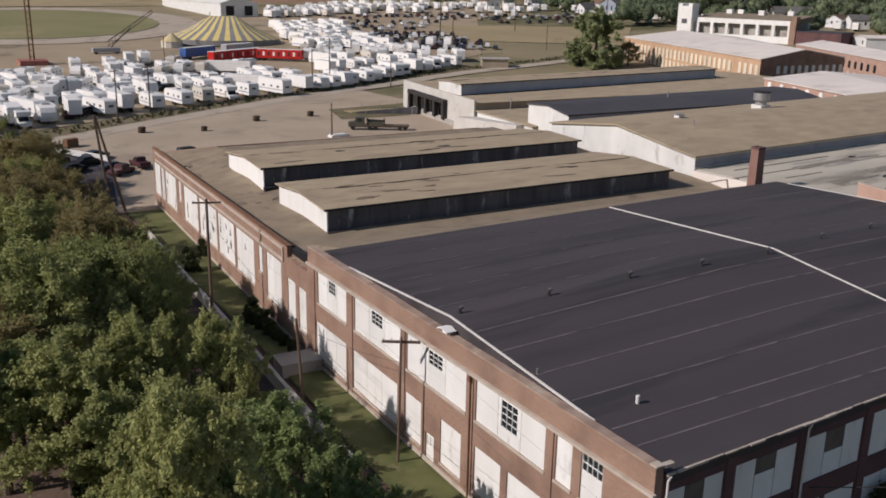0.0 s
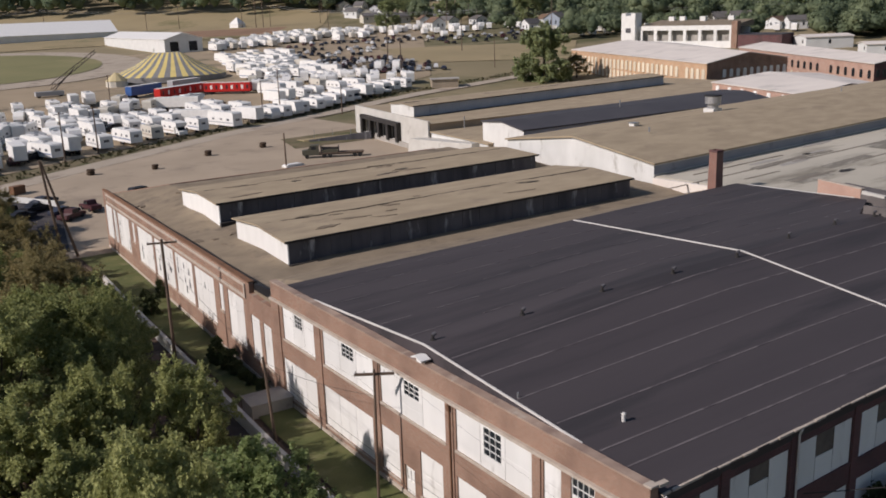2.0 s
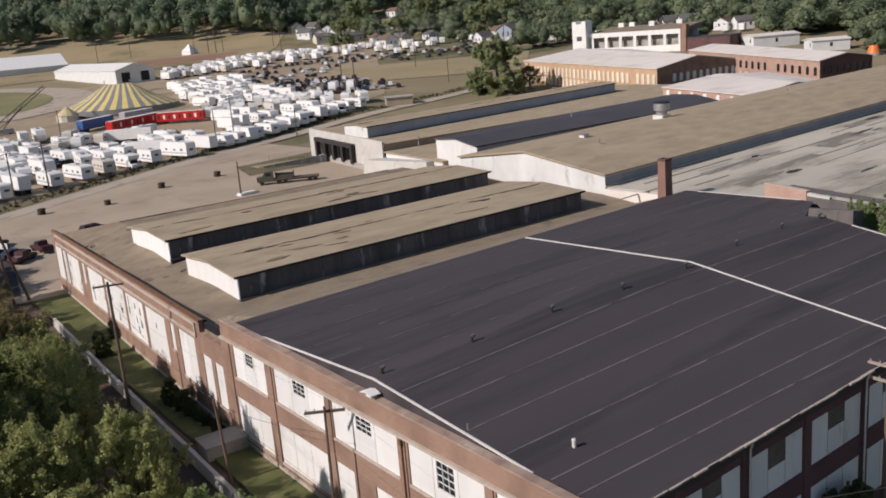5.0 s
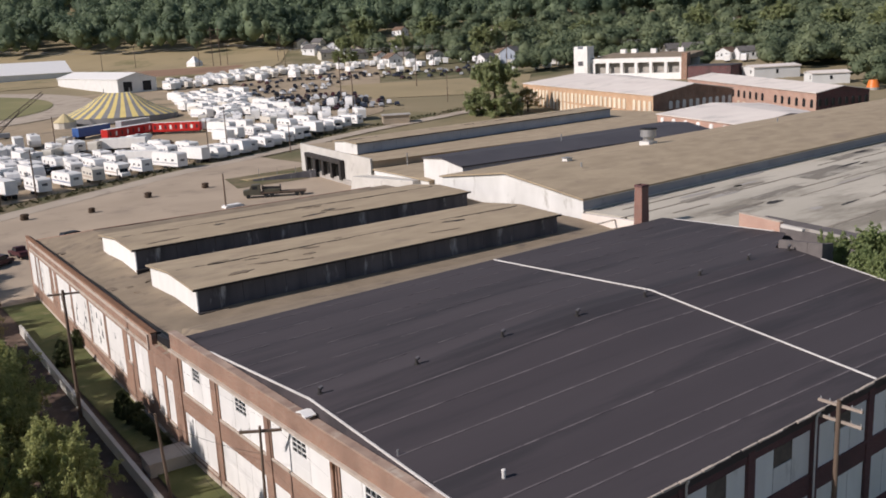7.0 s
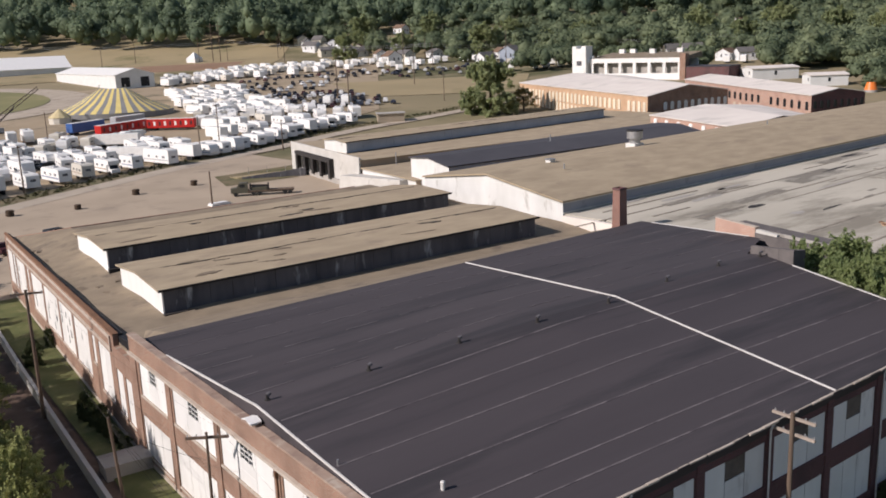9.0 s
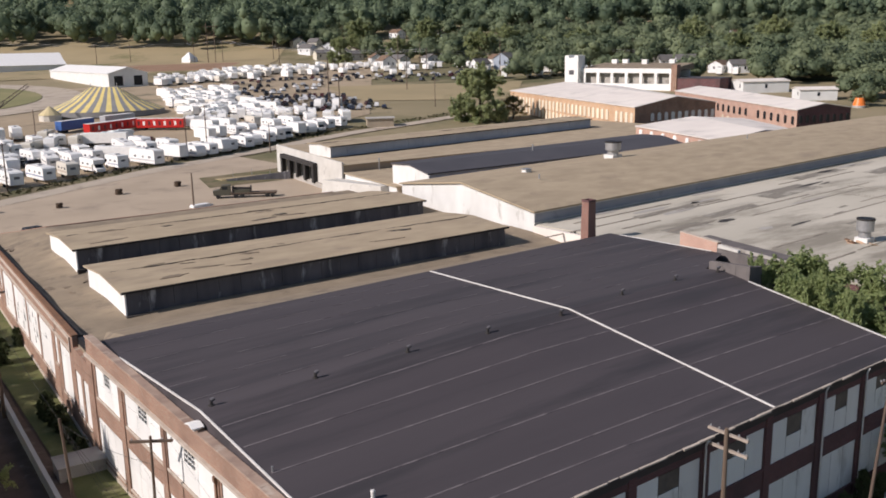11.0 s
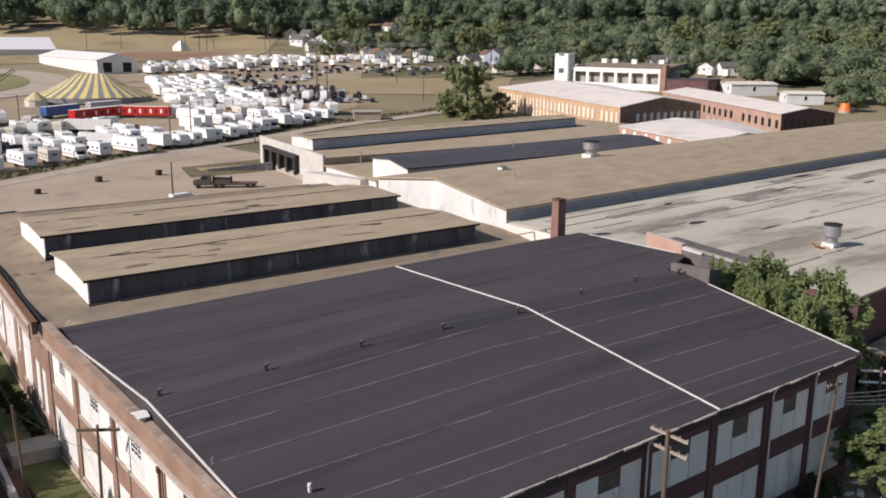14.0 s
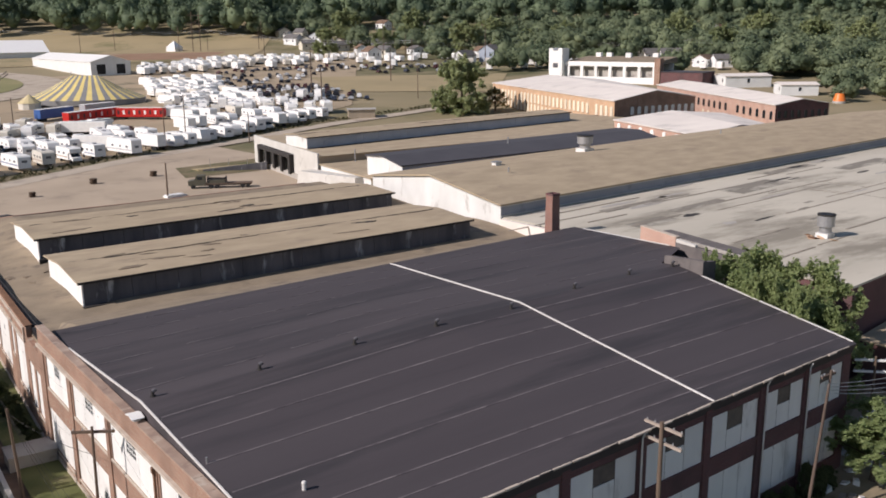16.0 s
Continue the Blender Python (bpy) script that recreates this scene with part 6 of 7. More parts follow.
park(MIXED, (240, 372), (300, 350), 10, 55, 3, 0.2, 20)
park(FAR_RV, (262, 410), (330, 380), 7, 60, 3, 0.3)
park(FAR_RV, (296, 348), (330, 340), 5, 50, 2, 0.2)
park(FAR_RV, (344, 300), (420, 262), 7, 30, 4, 0.3)

park(MIXED, (-12, 166), (24, 186), 8, 60, 1.5, 0.2, 40)
park(MIXED, (36, 192), (96, 224), 12, 60, 1.5, 0.2, 40)
park(DARKCARS, (98, 224), (136, 242), 9, 40, 1.5, 0.2, 40)
park(DARKCARS, (6, 196), (60, 230), 10, 40, 2.0, 0.2, 40)
park(FAR_RV, (40, 240), (58, 250), 3, 60, 1.5, 0.0)
show_trailer(15.5, TRUCK_BLUE, (65, 286, 1.5), 35, "long blue show trailer with white roof")
show_trailer(24, TRUCK_RED, (73, 272, 1.4), 33, "long red show trailer with dark doorways", panels=9)
show_trailer(15.5, TRUCK_RED, (87.0, 268, 1.5), -40, "long red show trailer with pale panels", panels=9)
show_trailer(13, RV_WHITE, (62, 244, 0.4), -35, "long white freight trailer parked end on")
show_trailer(14, RV_GREY, (80, 290, 2.0), 30, "grey freight trailer behind the red ones")
show_trailer(11, RV_WHITE, (54.5, 207.5, 0.15), -42, "long white freight trailer beside the road")


LATTICE = shade("dull_brown_steel", (0.17, 0.14, 0.115), (0.11, 0.09, 0.075), 0.6, 0.6, metal=0.3)


def ride_boom(foot, tip):
    """A folded lattice boom of a fairground ride, leaning on its trailer."""
    a, b = Vector(foot), Vector(tip)
    t = thing("ride_boom", "grey steel lattice boom of a folded fairground ride", "ride", (a.x, a.y, ground(a.x, a.y)))
    o = Vector((a.x, a.y, ground(a.x, a.y)))
    u = (b - a).normalized()
    v = Vector((0, 0, 1)) - u * u.z
    v = v.normalized() * 0.8
    for s in (-1, 1):
        part("chord", T(a + v * s - o, b + v * s * 0.6 - o, 0.14, n=6), LATTICE, t)
    n = 14
    for k in range(n):
        s = 1 if k % 2 else -1
        part("lacing", T(a.lerp(b, k / n) + v * s * (1 - 0.4 * k / n) - o, a.lerp(b, (k + 1) / n) - v * s * (1 - 0.4 * (k + 1) / n) - o, 0.08, n=5), LATTICE, t)
    part("base_trailer", B(-5, -1.3, 0.6, 4, 1.3, 2.0), RV_GREY, t)
    for x in (-4, 3):
        part("wheel", T((x, -1.2, 0.5), (x, 1.2, 0.5), 0.5, n=12), BLACKRUB, t)
    part("mast", T((0, 0, 1.0), a.lerp(b, 0.5) - o, 0.2, n=6), LATTICE, t)


ride_boom((40.8, 310.0, 5.0), (59.9, 322.0, 15.7))


# ---- striped show tent ----
def tent():
    c0 = Vector((88, 330, ground(88, 330)))
    t = thing("show_tent", "large yellow and grey striped show tent with low peak", "tent", c0, turn=-32)
    yellow, grey = shade("yellow_canvas", (0.72, 0.58, 0.22), (0.64, 0.51, 0.2), 0.3, 0.8), shade("grey_canvas", (0.25, 0.245, 0.24), (0.2, 0.2, 0.2), 0.3, 0.8)
    n = 60
    def eave(k):
        a = 2 * math.pi * k / n
        return Vector((21.5 * math.cos(a), 17 * math.sin(a), 1.9))
    def peak(k):
        a = 2 * math.pi * k / n
        return Vector((5.0 * max(-1, min(1, 1.6 * math.cos(a))), 0.5 * math.sin(a), 10.0))
    for k in range(n):
        bm = bmesh.new()
        e0, e1, p0, p1 = eave(k), eave(k + 1), peak(k), peak(k + 1)
        sag = Vector((0, 0, -0.7))
        m0, m1 = e0.lerp(p0, 0.5) + sag, e1.lerp(p1, 0.5) + sag
        dz = Vector((0, 0, 0.06))
        if (p0 - p1).length < 0.02:
            p1 = p0 + Vector((0.03, 0, 0))
        hexa(bm, [e0, e1, m1, m0], [e0 + dz, e1 + dz, m1 + dz, m0 + dz])
        hexa(bm, [m0, m1, p1, p0], [m0 + dz, m1 + dz, p1 + dz, p0 + dz])
        part("gore", bm, yellow if k % 2 else grey, t)
        bm = bmesh.new()
        o0, o1 = e0 * 0.985, e1 * 0.985
        hexa(bm, [(o0.x, o0.y, 0), (o1.x, o1.y, 0), (e1.x, e1.y, 0), (e0.x, e0.y, 0)], [(o0.x, o0.y, 1.9), (o1.x, o1.y, 1.9), (e1.x, e1.y, 1.9), (e0.x, e0.y, 1.9)])
        part("side_wall", bm, grey, t)
    for x in (-4.8, 4.8):
        part("king_pole", T((x, 0, 0), (x, 0, 11.6), 0.15), GALV, t)


tent()
small = thing("show_tent", "small pointed yellow canvas tent beside the big one", "tent", (66, 322, ground(66, 322)))
part("canopy", T((0, 0, 2.2), (0, 0, 5.2), 4.0, 0.2, n=12), shade("pale_yellow_canvas", (0.6, 0.5, 0.28), (0.5, 0.42, 0.25), 0.4, 0.8), small)
part("skirt", T((0, 0, 0), (0, 0, 2.2), 3.8, n=12), RV_CREAM, small)
white_tent = thing("white_tent", "small white peaked tent on the far field", "tent", (238, 630, ground(238, 630)))
part("canopy", T((0, 0, 3), (0, 0, 7.5), 6.0, 0.3, n=4), RV_WHITE, white_tent)
part("skirt", T((0, 0, 0), (0, 0, 3), 5.7, n=4), RV_WHITE, white_tent)


# ---- barns, houses, hut ----
SHINGLE = shade("grey_shingle", (0.16, 0.15, 0.145), (0.11, 0.105, 0.1), 0.6, 0.9)
SHINGLE_BROWN = shade("brown_shingle", (0.20, 0.13, 0.09), (0.15, 0.10, 0.07), 0.6, 0.9)


def shed(name, label, at, turn, L, W, H, rise, wall, roof, group="", doors=0, wins=2):
    """A gabled building with doors, windows, walls and two roof slopes; its length runs along local x."""
    h = thing(name, label, name.replace("_", " "), at, group, turn=turn)
    bm = profile(bmesh.new(), [(-W / 2, -1.5), (W / 2, -1.5), (W / 2, H), (0, H + rise), (-W / 2, H)], -L / 2, L / 2)
    bm.transform(Matrix.Rotation(radians(90), 4, 'Z'))
    part("wall", bm, wall, h)
    for s in (-1, 1):
        ring = [(-L / 2 - 0.4, s * (W / 2 + 0.4), H - 0.4 * rise / (W / 2)), (L / 2 + 0.4, s * (W / 2 + 0.4), H - 0.4 * rise / (W / 2)), (L / 2 + 0.4, 0, H + rise), (-L / 2 - 0.4, 0, H + rise)]
        ring = ring if s < 0 else ring[::-1]
        part("roof", hexa(bmesh.new(), [(x, y, z + 0.02) for x, y, z in ring], [(x, y, z + 0.25) for x, y, z in ring]), roof, h)
    for i in range(doors):
        y = -W / 4 + i * W / 2
        part("door", B(-L / 2 - 0.06, y - W * 0.11, 0, -L / 2 + 0.06, y + W * 0.11, H * 0.8), DARK, h, "open dark doorway")
    for i in range(wins):
        x = -L / 2 + L * (i + 0.5) / max(1, wins)
        for s in (-1, 1):
            part("window", B(x - 0.5, s * W / 2 - 0.06, H * 0.4, x + 0.5, s * W / 2 + 0.06, H * 0.78), GLASS, h)
        part("end_window", B(-L / 2 - 0.06, -W / 4 + i * W / 3 - 0.4, H * 0.45, -L / 2 + 0.06, -W / 4 + i * W / 3 + 0.4, H * 0.8), GLASS, h)
    return h


CREAM = shade("white_barn_siding", (0.72, 0.72, 0.70), (0.64, 0.64, 0.62), 0.3, 0.6)
shed("show_barn", "long white metal show barn with two open doors", (133.3, 498.4, 8.6), 92, 100, 20, 6.0, 3.0, CREAM, RV_WHITE, doors=2, wins=0)
shed("show_barn", "long white metal barn beyond the track", (97, 648, 13.0), 178, 110, 36, 3.4, 7.5, CREAM, RV_WHITE, doors=2, wins=0)
shed("hut", "small grey flat hut beside the car park", (144, 226, 1.4), -28, 8.5, 5, 3.0, 0.25, TANWALL, CONCRETE, wins=0)
rnd = random.Random(33)
SIDING = [paint("white_siding", (0.74, 0.74, 0.73), 0.6), paint("cream_siding", (0.62, 0.58, 0.48), 0.6), paint("blue_grey_siding", (0.32, 0.36, 0.42), 0.6), paint("tan_siding", (0.5, 0.42, 0.33), 0.6)]
NAMES = ["white", "cream", "blue-grey", "tan"]
HOUSES = [(737, -42), (620, 15), (554, 30), (600, -36), (590, -48), (707, -119), (700, -104), (752, -166), (668, -82), (672, -96), (548, -38), (570, -31), (712, 36), (515, 19), (529, 130), (517, 139), (475, 147), (549, 207), (551, 110), (469, 155), (600, -12), (640, 50), (705, -70), (690, -112), (684, -90), (676, -106), (660, -70), (655, -92), (640, -78)]
for i in range(20):
    HOUSES.append((rnd.uniform(560, 730), rnd.uniform(-90, 330)))
for i, (s, l) in enumerate(HOUSES):
    x, y = 0.6 * s + 0.8 * l, 0.8 * s - 0.6 * l
    c = rnd.choice((0, 0, 0, 0, 0, 1) if i < 29 else (0, 0, 0, 1, 2, 3))
    shed("house", f"small {NAMES[c]} frame house among trees", (x, y, ground(x, y)), rnd.uniform(0, 180), rnd.uniform(9, 13), rnd.uniform(7, 9), rnd.uniform(3.4, 5.2), rnd.uniform(2.2, 3.2), SIDING[c], rnd.choice((SHINGLE, SHINGLE, SHINGLE_BROWN)), "houses below the hill", wins=2)
for x, y, turn, L, W, H, nm in ((345, 400, 20, 16, 10, 6.5, "large blue-grey house beyond the car park"), (312, 486, 50, 10, 8, 3.6, "small white house beside the lot")):
    shed("house", nm, (x, y, ground(x, y)), turn, L, W, H, 3, SIDING[2] if "blue" in nm else SIDING[0], SHINGLE, "houses below the hill")
for x, y, turn, L, W, H in ((324, 211, -30, 20, 12, 4.4), (312, 178, -40, 14, 10, 3.8)):
    shed("workshop", "white industrial workshop with pale roof", (x, y, ground(x, y)), turn, L, W, H, 0.8, CREAM, WHITEROOF, "workshops behind the mills", wins=1)
orange = thing("orange_hopper", "bright orange round hopper beside white sheds", "hopper", (297, 151, ground(297, 151)))
part("shell", T((0, 0, 0.8), (0, 0, 3.4), 2.2, 1.5, n=18), paint("orange_paint", (0.75, 0.20, 0.04)), orange)
part("skirt", T((0, 0, -0.5), (0, 0, 0.8), 2.3, n=18), CONCRETE, orange)


# ---- flatbed truck in the yard ----
OLIVE = paint("dull_olive_truck_paint", (0.10, 0.095, 0.07), 0.6)


def flatbed(at, turn):
    c = thing("flatbed_truck", "dark olive flatbed truck standing in the yard", "truck", at, turn=turn)
    c.matrix_basis = c.matrix_basis @ Matrix.Scale(0.82, 4)
    part("cab", profile(bmesh.new(), [(1.6, 0.7), (5.4, 0.7), (5.5, 1.8), (4.0, 2.0), (3.5, 3.0), (1.6, 3.05)], -1.15, 1.15), OLIVE, c)
    part("windscreen", hexa(bmesh.new(), [(3.98, -1.0, 2.02), (4.06, -1.0, 2.02), (4.06, 1.0, 2.02), (3.98, 1.0, 2.02)], [(3.5, -0.95, 2.9), (3.58, -0.95, 2.9), (3.58, 0.95, 2.9), (3.5, 0.95, 2.9)]), GLASS, c)
    for y in (-1.17, 1.12):
        part("side_glass", B(2.2, y, 2.05, 3.4, y + 0.05, 2.8), GLASS, c)
    for x in (-3.2, 0.9):
        part("rack", hexa(bmesh.new(), [(x, -1.1, 1.1), (x + 0.3, -1.1, 1.1), (x + 0.3, 1.1, 1.1), (x, 1.1, 1.1)], [(x, -1.1, 2.6), (x + 0.3, -1.1, 2.6), (x + 0.3, 1.1, 2.6), (x, 1.1, 2.6)]), TAR, c, "black headboard rack")
    part("boom", hexa(bmesh.new(), [(-2.9, -0.25, 1.9), (0.9, -0.25, 2.1), (0.9, 0.25, 2.1), (-2.9, 0.25, 1.9)], [(-2.9, -0.25, 2.3), (0.9, -0.25, 2.5), (0.9, 0.25, 2.5), (-2.9, 0.25, 2.3)]), TAR, c, "black folded boom")
    part("load", B(-2.8, -1.0, 1.2, 0.8, 1.0, 1.9), OLIVE, c)
    part("bed", B(-9, -1.2, 0.95, 1.6, 1.2, 1.2), TIMBER, c, "long dark timber flatbed")
    part("chassis", B(-8.8, -0.4, 0.6, 5.2, 0.4, 0.95), TAR, c)
    for x in (-8.0, -6.8, -1.0, 0.4, 4.4):
        for y in (-0.95, 0.95):
            part("wheel", T((x, y - 0.2, 0.5), (x, y + 0.2, 0.5), 0.5, n=12), BLACKRUB, c)


flatbed((54.8, 136.2, 0.2), 152)
skiff = thing("white_hull", "pale upturned boat hull lying in the yard", "boat", (45.5, 131.5, 0.2), turn=10)
part("hull", profile(bmesh.new(), [(-1.9, 0), (1.7, 0), (2.2, 0.2), (1.5, 0.45), (-1.5, 0.45), (-1.9, 0.3)], -0.7, 0.7), RV_WHITE, skiff)
sign = thing("yard_box", "rusty brown metal box standing by the road", "box", (0.1, 141.4, ground(0.1, 141.4) + 0.2), turn=24)
part("case", B(-1.1, -0.6, 0, 1.1, 0.6, 1.4), RUST, sign)


# ---- trees ----
def leaf_mesh(name, lumps, count, size, seed, mat, twigs=8):
    """A crown of single leaf sprays, set along short twigs that reach out of several lumps."""
    r = np.random.RandomState(seed)
    lump = np.array(lumps)
    mid = np.array([0.0, 0.0, lump[:, 2].mean() * 0.8])
    out = lump[:, :3] - mid
    out /= np.linalg.norm(out, axis=1)[:, None] + 0.01
    tw = r.normal(size=(len(lump), twigs, 3)) + 0.9 * out[:, None] + np.array([0, 0, 0.35])
    tw /= np.linalg.norm(tw, axis=2)[:, :, None]
    reach = r.uniform(0.7, 1.75, (len(lump), twigs))
    which = r.choice(len(lump), count, p=lump[:, 3] ** 2 / (lump[:, 3] ** 2).sum())
    k = r.randint(0, twigs, count)
    d, L = tw[which, k], lump[which]
    a = r.rand(count, 1) ** 0.75
    c = L[:, :3] + d * L[:, 3:4] * reach[which, k][:, None] * a + r.normal(scale=0.2, size=(count, 3)) * L[:, 3:4] * (1.2 - 0.75 * a)
    n = d * 0.6 + np.array([0, 0, 0.45]) + r.normal(scale=0.5, size=(count, 3))
    n /= np.linalg.norm(n, axis=1)[:, None]
    u = np.cross(n, r.normal(size=(count, 3)))
    u /= np.linalg.norm(u, axis=1)[:, None]
    v = np.cross(n, u)
    s = size * (0.55 + 0.9 * r.rand(count, 1))
    bend = n * s * 0.25
    co = np.concatenate([c - u * s, c - v * s * 0.55 + bend, c + u * s, c + v * s * 0.55 + bend], 1).reshape(-1, 3)
    me = bpy.data.meshes.new(name)
    me.from_pydata(co.tolist(), [], np.arange(count * 4).reshape(-1, 4).tolist())
    me.materials.append(mat)
    return me


def broad_tree(at, height, radius, seed, mat, label, leaves=6500, size=0.2, group="trees beside the factory", low=0.32):
    rr = random.Random(seed)
    t = thing("tree", label, "tree", at, group)
    bm = T((0, 0, -0.3), (0.15, 0.1, height * 0.45), radius * 0.07 + 0.06, radius * 0.045, n=8)
    tube(bm, (0.15, 0.1, height * 0.45), (0.0, 0.2, height * 0.8), radius * 0.045, 0.04, n=7)
    part("trunk", bm, BARK, t)
    lumps = [(0, 0, height * 0.62, radius * 0.42)]
    for i in range(70):
        a, k = 2 * math.pi * i * 0.382 + rr.uniform(-0.3, 0.3), rr.uniform(0.3, 0.92) if i % 6 else rr.uniform(0.9, 1.12)
        z = height * (low + (0.93 - low) * rr.random())
        k *= math.sqrt(max(0.15, 1 - ((z / height - 0.5) / 0.5) ** 2))
        lumps.append((radius * k * math.cos(a), radius * k * math.sin(a), z, radius * rr.uniform(0.1, 0.27)))
        if i % 10 == 0:
            part("limb", T((0.1, 0.1, height * 0.3), (radius * k * math.cos(a) * 0.85, radius * k * math.sin(a) * 0.85, z), 0.09, 0.03, n=6), BARK, t)
    lumps.append((rr.uniform(-0.5, 0.5), rr.uniform(-0.5, 0.5), height * 0.92, radius * 0.32))
    c = new("crown", leaf_mesh("crown", lumps, leaves, size, seed, mat))
    c.parent = t
    return t


GREEN = "broad green tree in full leaf"
protos = [broad_tree((-19.4, 25.4, 0), 9.2, 4.1, 1, LEAF, GREEN + " beside the factory wall", 34000, 0.105),
          broad_tree((-15.5, 38.5, 0), 10.8, 5.0, 2, LEAF, GREEN + " beside the factory wall", 36000, 0.11),
          broad_tree((-11.0, 14.2, 0), 8.9, 3.1, 3, LEAF_BRIGHT, "bright green tree in full leaf on the bank", 26000, 0.1),
          broad_tree((-15.5, 65, 0), 10.0, 5.0, 4, LEAF_BROWN, "dull olive tree in leaf on the bank", 34000, 0.105)]
rnd = random.Random(5)
for k, x, y, s in ((0, -11.2, 45, 0.95), (0, -17.5, 20.0, 0.78), (0, -17.4, 9.4, 0.9), (2, -22.6, 27.5, 0.95), (3, -21.4, 31.5, 0.85), (3, -8.0, 117, 0.7), (0, -9.5, 107, 0.75), (1, -18.5, 51, 1.0), (0, -14.5, 21.8, 0.72), (3, -12.6, 57, 0.9), (3, -11.5, 76, 0.9), (0, -14, 88, 0.95), (3, -12, 101, 0.95), (0, -20.5, 77, 1.05), (1, -21, 95, 1.0), (2, -16, 8, 0.9), (1, -16, 112, 1.0), (2, -14.5, 31, 0.75), (0, -14, 34.5, 0.6), (1, -19.5, 34, 1.0), (3, -17, 71, 1.0), (0, -20, 45, 0.95)):
    copy_thing(protos[k], pose(x, y, ground(x, y), 0, 0, rnd.uniform(0, 360)) @ Matrix.Scale(s * 1.1, 4))
for k, x, y, s, h in ((0, -10.8, 25.2, 0.69, 0.99), (0, -12.6, 39.6, 0.6, 1.05), (0, -10.7, 41.8, 0.5, 0.97), (1, -11.8, 36.6, 0.5, 0.93), (0, -15.2, 26.5, 0.75, 1.05), (0, -17.4, 8.2, 0.85, 1.4), (2, -10.6, 9.4, 0.75, 0.92), (2, -9.4, 7.6, 0.7, 0.8), (3, -13.4, 46.4, 0.9, 1.1)):
    copy_thing(protos[k], pose(x, y, ground(x, y), 0, 0, rnd.uniform(0, 360)) @ Matrix.Diagonal((s, s, h, 1)))
ailanthus = broad_tree((48.2, 12.8, 0), 11.9, 3.5, 13, LEAF_SUN, "bright green tree leaning over the far roof edge", 20000, 0.16, "trees behind the hall")
for x, y, s, h in ((50.6, 9.4, 1.0, 0.94), (46.0, 8.6, 0.95, 0.9), (44.9, 5.2, 0.7, 0.83), (44.4, 11.6, 0.6, 0.95), (42.0, -1.1, 0.95, 0.45), (45.2, 14.7, 0.42, 1.0), (43.5, 9.0, 0.5, 0.99), (43.3, 6.2, 0.45, 0.96)):
    copy_thing(ailanthus, pose(x, y, 0, 0, 0, rnd.uniform(0, 360)) @ Matrix.Diagonal((s, s, h, 1)))
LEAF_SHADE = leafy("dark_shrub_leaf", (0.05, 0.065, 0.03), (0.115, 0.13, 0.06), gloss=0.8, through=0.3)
bush = broad_tree((-0.7, 45.6, ground(-0.9, 46.6)), 1.9, 0.8, 7, LEAF_SHADE, "dark green shrub against the brick wall", 2600, 0.12, "shrubs by the wall", 0.1)
# West wall shrubs from y 35 to 44 stand in for shadow at its foot.
for x, y, s in ((-0.8, 43.9, 0.75), (-0.8, 42.3, 0.6), (9.0, -0.45, 1.2), (6.0, -0.5, 1.1), (15.2, -0.6, 1.5), (32.4, 0.1, 0.9), (-0.7, 38.8, 0.7), (-0.7, 41.0, 0.6), (-0.8, 43.6, 0.55), (-0.6, 35.5, 0.5), (0.2, 72, 0.7), (-9, 33, 1.2), (-13, 24, 1.3), (-18, 28, 1.4), (-20, 34, 1.3), (-19, 22, 1.4), (-17, 14, 1.4), (-15, 18, 1.2), (-21, 40, 1.3), (-0.9, 66, 1.2), (32.5, -1.6, 0.8), (34.5, -3.0, 0.8), (30, -4, 0.8), (26, -3.6, 0.8), (31.6, -0.1, 0.5), (34.6, 0.1, 0.55), (36.8, 0.1, 0.7), (38.6, 0.2, 0.8), (14.2, -0.5, 0.9), (16.2, -0.6, 1.1), (18, -0.4, 0.7)):
    copy_thing(bush, pose(x, y, ground(x, y), 0, 0, rnd.uniform(0, 360)) @ Matrix.Scale(s, 4))
for x, y, s, h in ((-1.0, 47.3, 0.85, 1.35), (-1.0, 49.0, 0.5, 0.6), (1.8, 71.8, 0.55, 1.1), (1.9, 70.9, 0.4, 0.8), (7.4, -0.5, 1.2, 2.0), (16.9, -0.5, 1.3, 2.0), (18.6, -0.5, 1.2, 1.9), (34.0, 0.1, 0.55, 0.9), (36.2, 0.2, 0.6, 1.3), (37.6, -0.1, 0.5, 1.0)):
    copy_thing(bush, pose(x, y, ground(x, y), 0, 0, rnd.uniform(0, 360)) @ Matrix.Diagonal((s, s, h, 1)))
lone = broad_tree((175, 213, 0.5), 18.2, 8.7, 11, LEAF_LONE, "large green tree beside the brick mill", 42000, 0.42, "trees beyond the factory", 0.12)
copy_thing(protos[3], pose(188.5, 212, 1.0) @ Matrix.Scale(0.85, 4))
for x, y, s in ((324, 486, 0.9), (355, 440, 1.1), (300, 520, 0.9), (356, 587, 1.20), (388, 543, 1.30), (455, 453, 1.00), (478, 370, 1.35), (459, 322, 1.00), (547, 358, 1.30), (500, 287, 1.20), (483, 248, 1.20), (427, 500, 1.10), (421, 456, 0.80)):
    copy_thing(lone, pose(x, y, ground(x, y), 0, 0, rnd.uniform(0, 360)) @ Matrix.Scale(s, 4))


LEAF_WEED = leafy("dry_weed_leaf", (0.07, 0.07, 0.035), (0.16, 0.15, 0.075), gloss=0.8, through=0.3)
tagged(new("verge_weeds", leaf_mesh("verge_weeds", VERGE_WEEDS, 26000, 0.13, 31, LEAF_WEED, 5)), "tall dark weeds along the road verge", "weeds", "", "stuff")


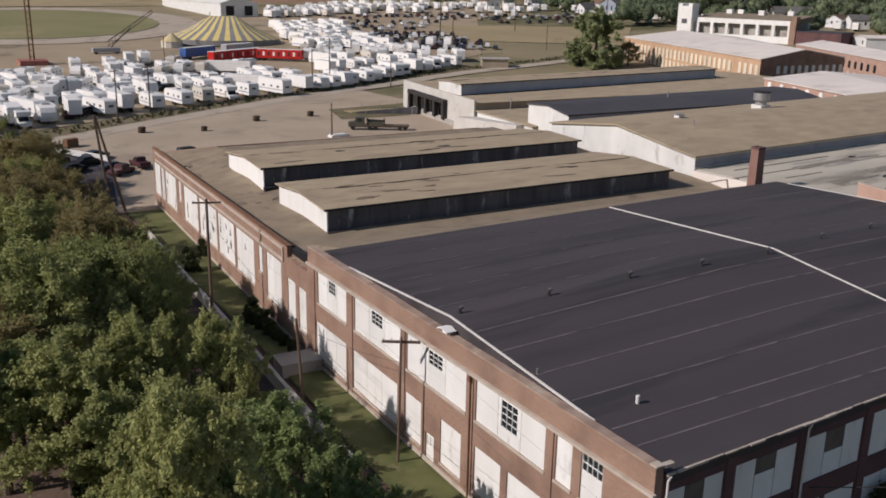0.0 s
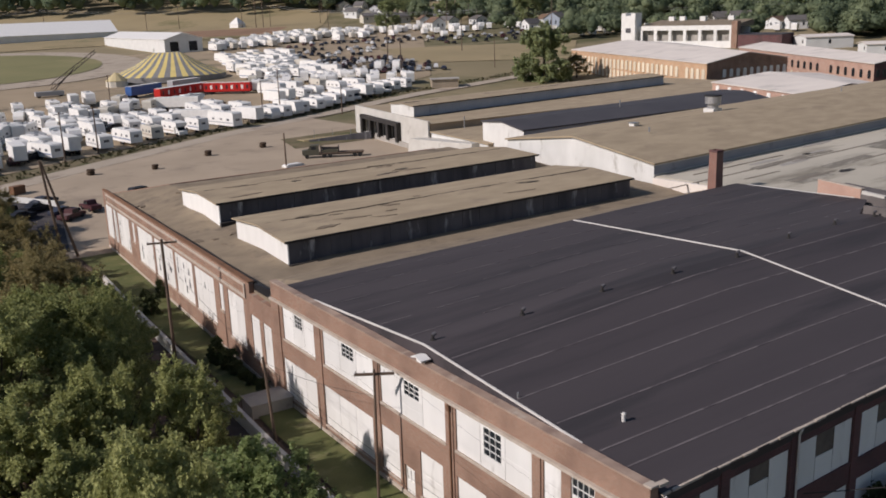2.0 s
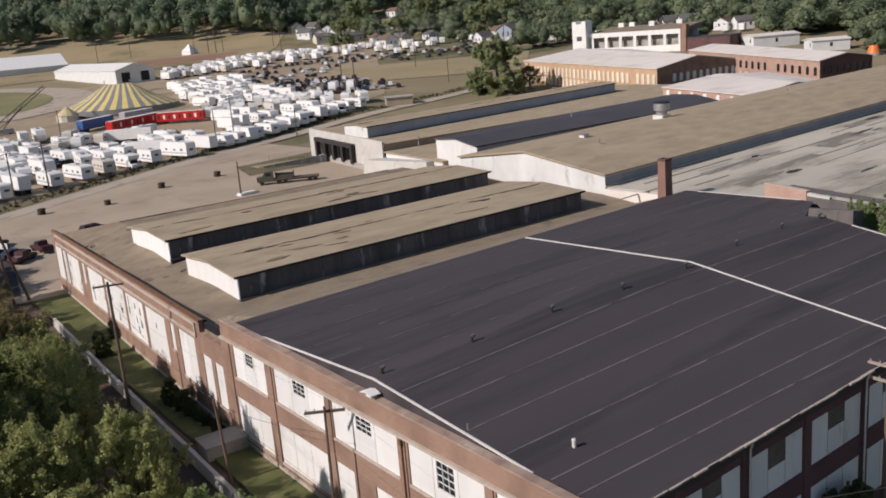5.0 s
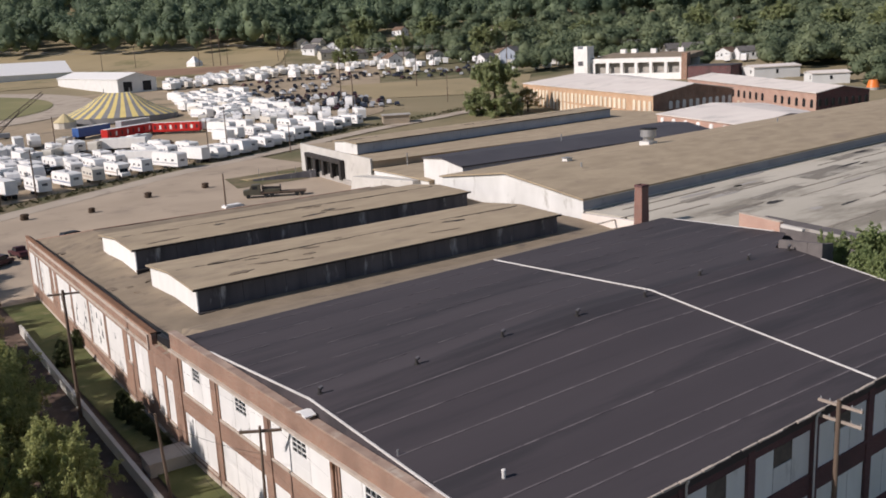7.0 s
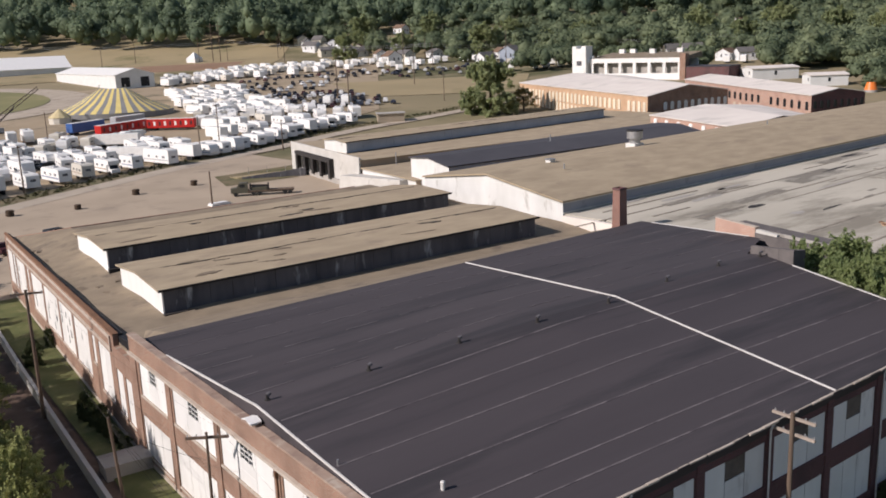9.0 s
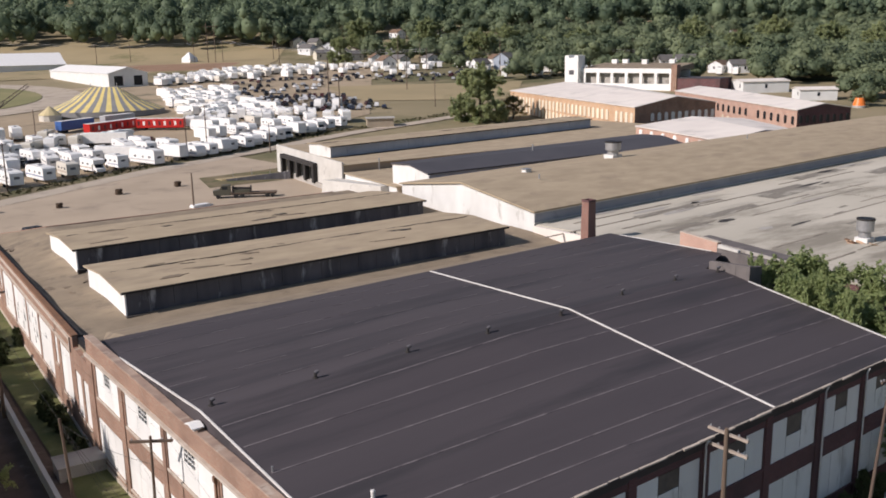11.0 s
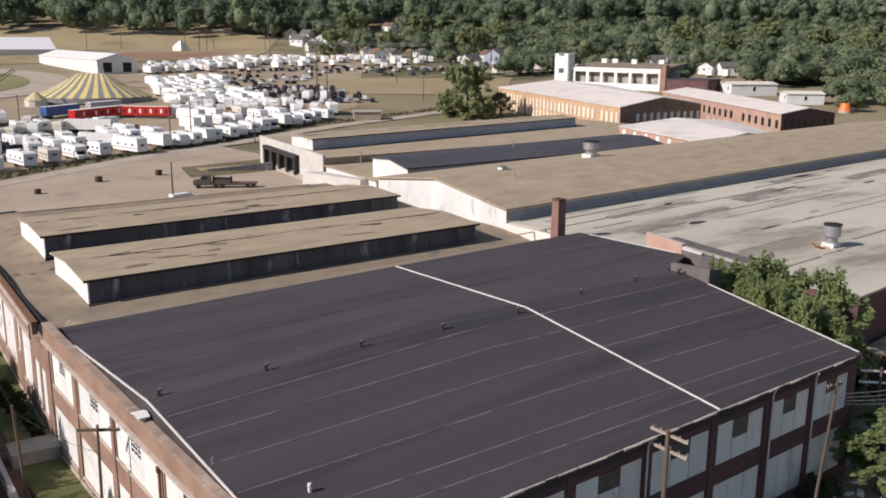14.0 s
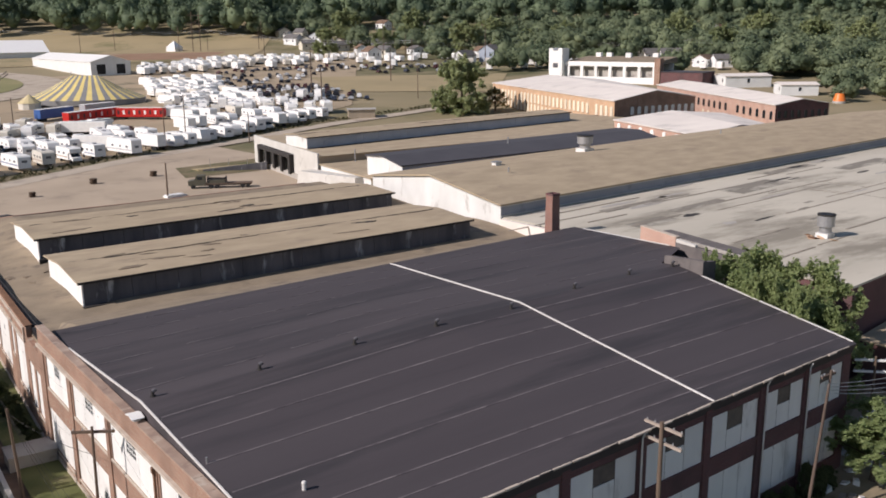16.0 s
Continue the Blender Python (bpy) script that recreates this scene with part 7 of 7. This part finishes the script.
def woods(name, spots, label, seed, mat, sprays=210):
    """Many far trees in one mesh: each a cluster of uneven lumps, and every lump a dark core under leaf sprays."""
    r = np.random.RandomState(seed)
    bm = bmesh.new()
    bmesh.ops.create_icosphere(bm, subdivisions=1, radius=1.0)
    base = np.array([v.co[:] for v in bm.verts])
    faces = np.array([[v.index for v in f.verts] for f in bm.faces])
    bm.free()
    cos, tris, quads, at = [], [], [], 0
    for x, y, h, w in spots:
        z, m = ground(x, y), r.randint(5, 8)
        a = r.uniform(0, 6.283, m)
        up = r.uniform(0.3, 0.85, m)
        k = 0.34 * w * np.sqrt(np.clip(1 - ((up - 0.5) / 0.5) ** 2, 0.05, 1))
        up[0], k[0] = 0.56, 0
        c = np.stack([x + k * np.cos(a), y + k * np.sin(a), z + h * up], 1)
        s = np.stack([w * r.uniform(0.16, 0.28, m), w * r.uniform(0.16, 0.28, m), h * r.uniform(0.11, 0.2, m)], 1)
        s[0] = (0.42 * w, 0.42 * w, 0.42 * h)
        for i in range(m):
            cos.append(c[i] + base * s[i] * 0.82)
            tris.append(faces + at)
            at += len(base)
        n = sprays
        q = r.choice(m, n, p=np.r_[0.45, np.full(m - 1, 0.55 / (m - 1))])
        d = r.normal(size=(n, 3))
        d /= np.linalg.norm(d, axis=1)[:, None]
        d[:, 2] = np.where(d[:, 2] < -0.3, -d[:, 2], d[:, 2])
        p = c[q] + d * s[q] * r.uniform(0.85, 1.15, (n, 1))
        nn = d + r.normal(scale=0.33, size=(n, 3))
        nn /= np.linalg.norm(nn, axis=1)[:, None]
        u = np.cross(nn, r.normal(size=(n, 3)))
        u /= np.linalg.norm(u, axis=1)[:, None]
        v = np.cross(nn, u)
        e = w * 0.055 * r.uniform(0.5, 1.3, (n, 1))
        co = np.stack([p - u * e, p - v * e * 0.6 + nn * e * 0.25, p + u * e, p + v * e * 0.6 + nn * e * 0.25], 1).reshape(-1, 3)
        cos.append(co)
        quads.append(np.arange(n * 4).reshape(-1, 4) + at)
        at += n * 4
    me = bpy.data.meshes.new(name)
    me.from_pydata(np.concatenate(cos).tolist(), [], np.concatenate(tris).tolist() + np.concatenate(quads).tolist())
    me.polygons.foreach_set("use_smooth", [True] * len(me.polygons))
    me.materials.append(mat)
    return tagged(new(name, me), label, "woods", "", "stuff")


def flat(s, l):
    return 0.6 * s + 0.8 * l, 0.8 * s - 0.6 * l


rnd = random.Random(17)
spots = []
s = 690.0
while s < 1345:
    step = 17 + max(0.0, s - 748) * 0.012
    l = -0.66 * (s + 31)
    while l < 0.6 * (s + 31):
        k = rnd.random() ** 1.5
        l += step * (0.55 + 0.95 * k)
        ss = s + rnd.uniform(-10, 10)
        edge = 745 - 28 * smooth01(-100, -150, l) - 24 * smooth01(-60, -125, l) + 22 * smooth01(-190, -300, l)
        if ss > edge:
            spots.append((*flat(ss, l), 18 + 16 * k + rnd.uniform(-3, 6), 14 + 12 * k))
    s += step * 1.25
woods("hill_woods", spots, "dense dark green woods covering the hill", 1, LEAF_FAR, 320)
spots = []
for count, (s0, s1), (p0, p1), (h0, h1) in ((560, (540, 750), (150, 900), (8, 17)), (150, (440, 560), (540, 900), (8, 16)), (80, (440, 545), (250, 560), (8, 14)), (60, (425, 470), (520, 800), (8, 15)), (46, (300, 425), (690, 800), (4, 9)), (150, (585, 750), (-200, 190), (8, 18)), (50, (500, 575), (-150, 180), (7, 15)), (40, (700, 750), (-400, -200), (9, 15)), (10, (560, 600), (-190, -60), (16, 24)), (90, (405, 560), (470, 810), (10, 18)), (70, (392, 450), (380, 800), (8, 14)), (30, (300, 400), (665, 830), (5, 11)), (40, (430, 480), (80, 400), (8, 13)), (40, (520, 600), (100, 470), (10, 19))):
    done = 0
    while done < count:
        s, v = rnd.uniform(s0, s1), rnd.uniform(p0, p1)
        done += 1
        l = 5.8 + v / 1625 * (s + 31)
        if any(hs - 95 < s < hs + 7 and abs(l * (hs + 31) / (s + 31) - hl) < 10 for hs, hl in HOUSES[:29]):
            continue
        k = rnd.random()
        h = h0 + (h1 - h0) * k
        spots.append((*flat(s, l), h, h * rnd.uniform(0.8, 1.15)))
woods("garden_trees", spots, "scattered green trees among the houses", 2, LEAF_GARDEN, 260)
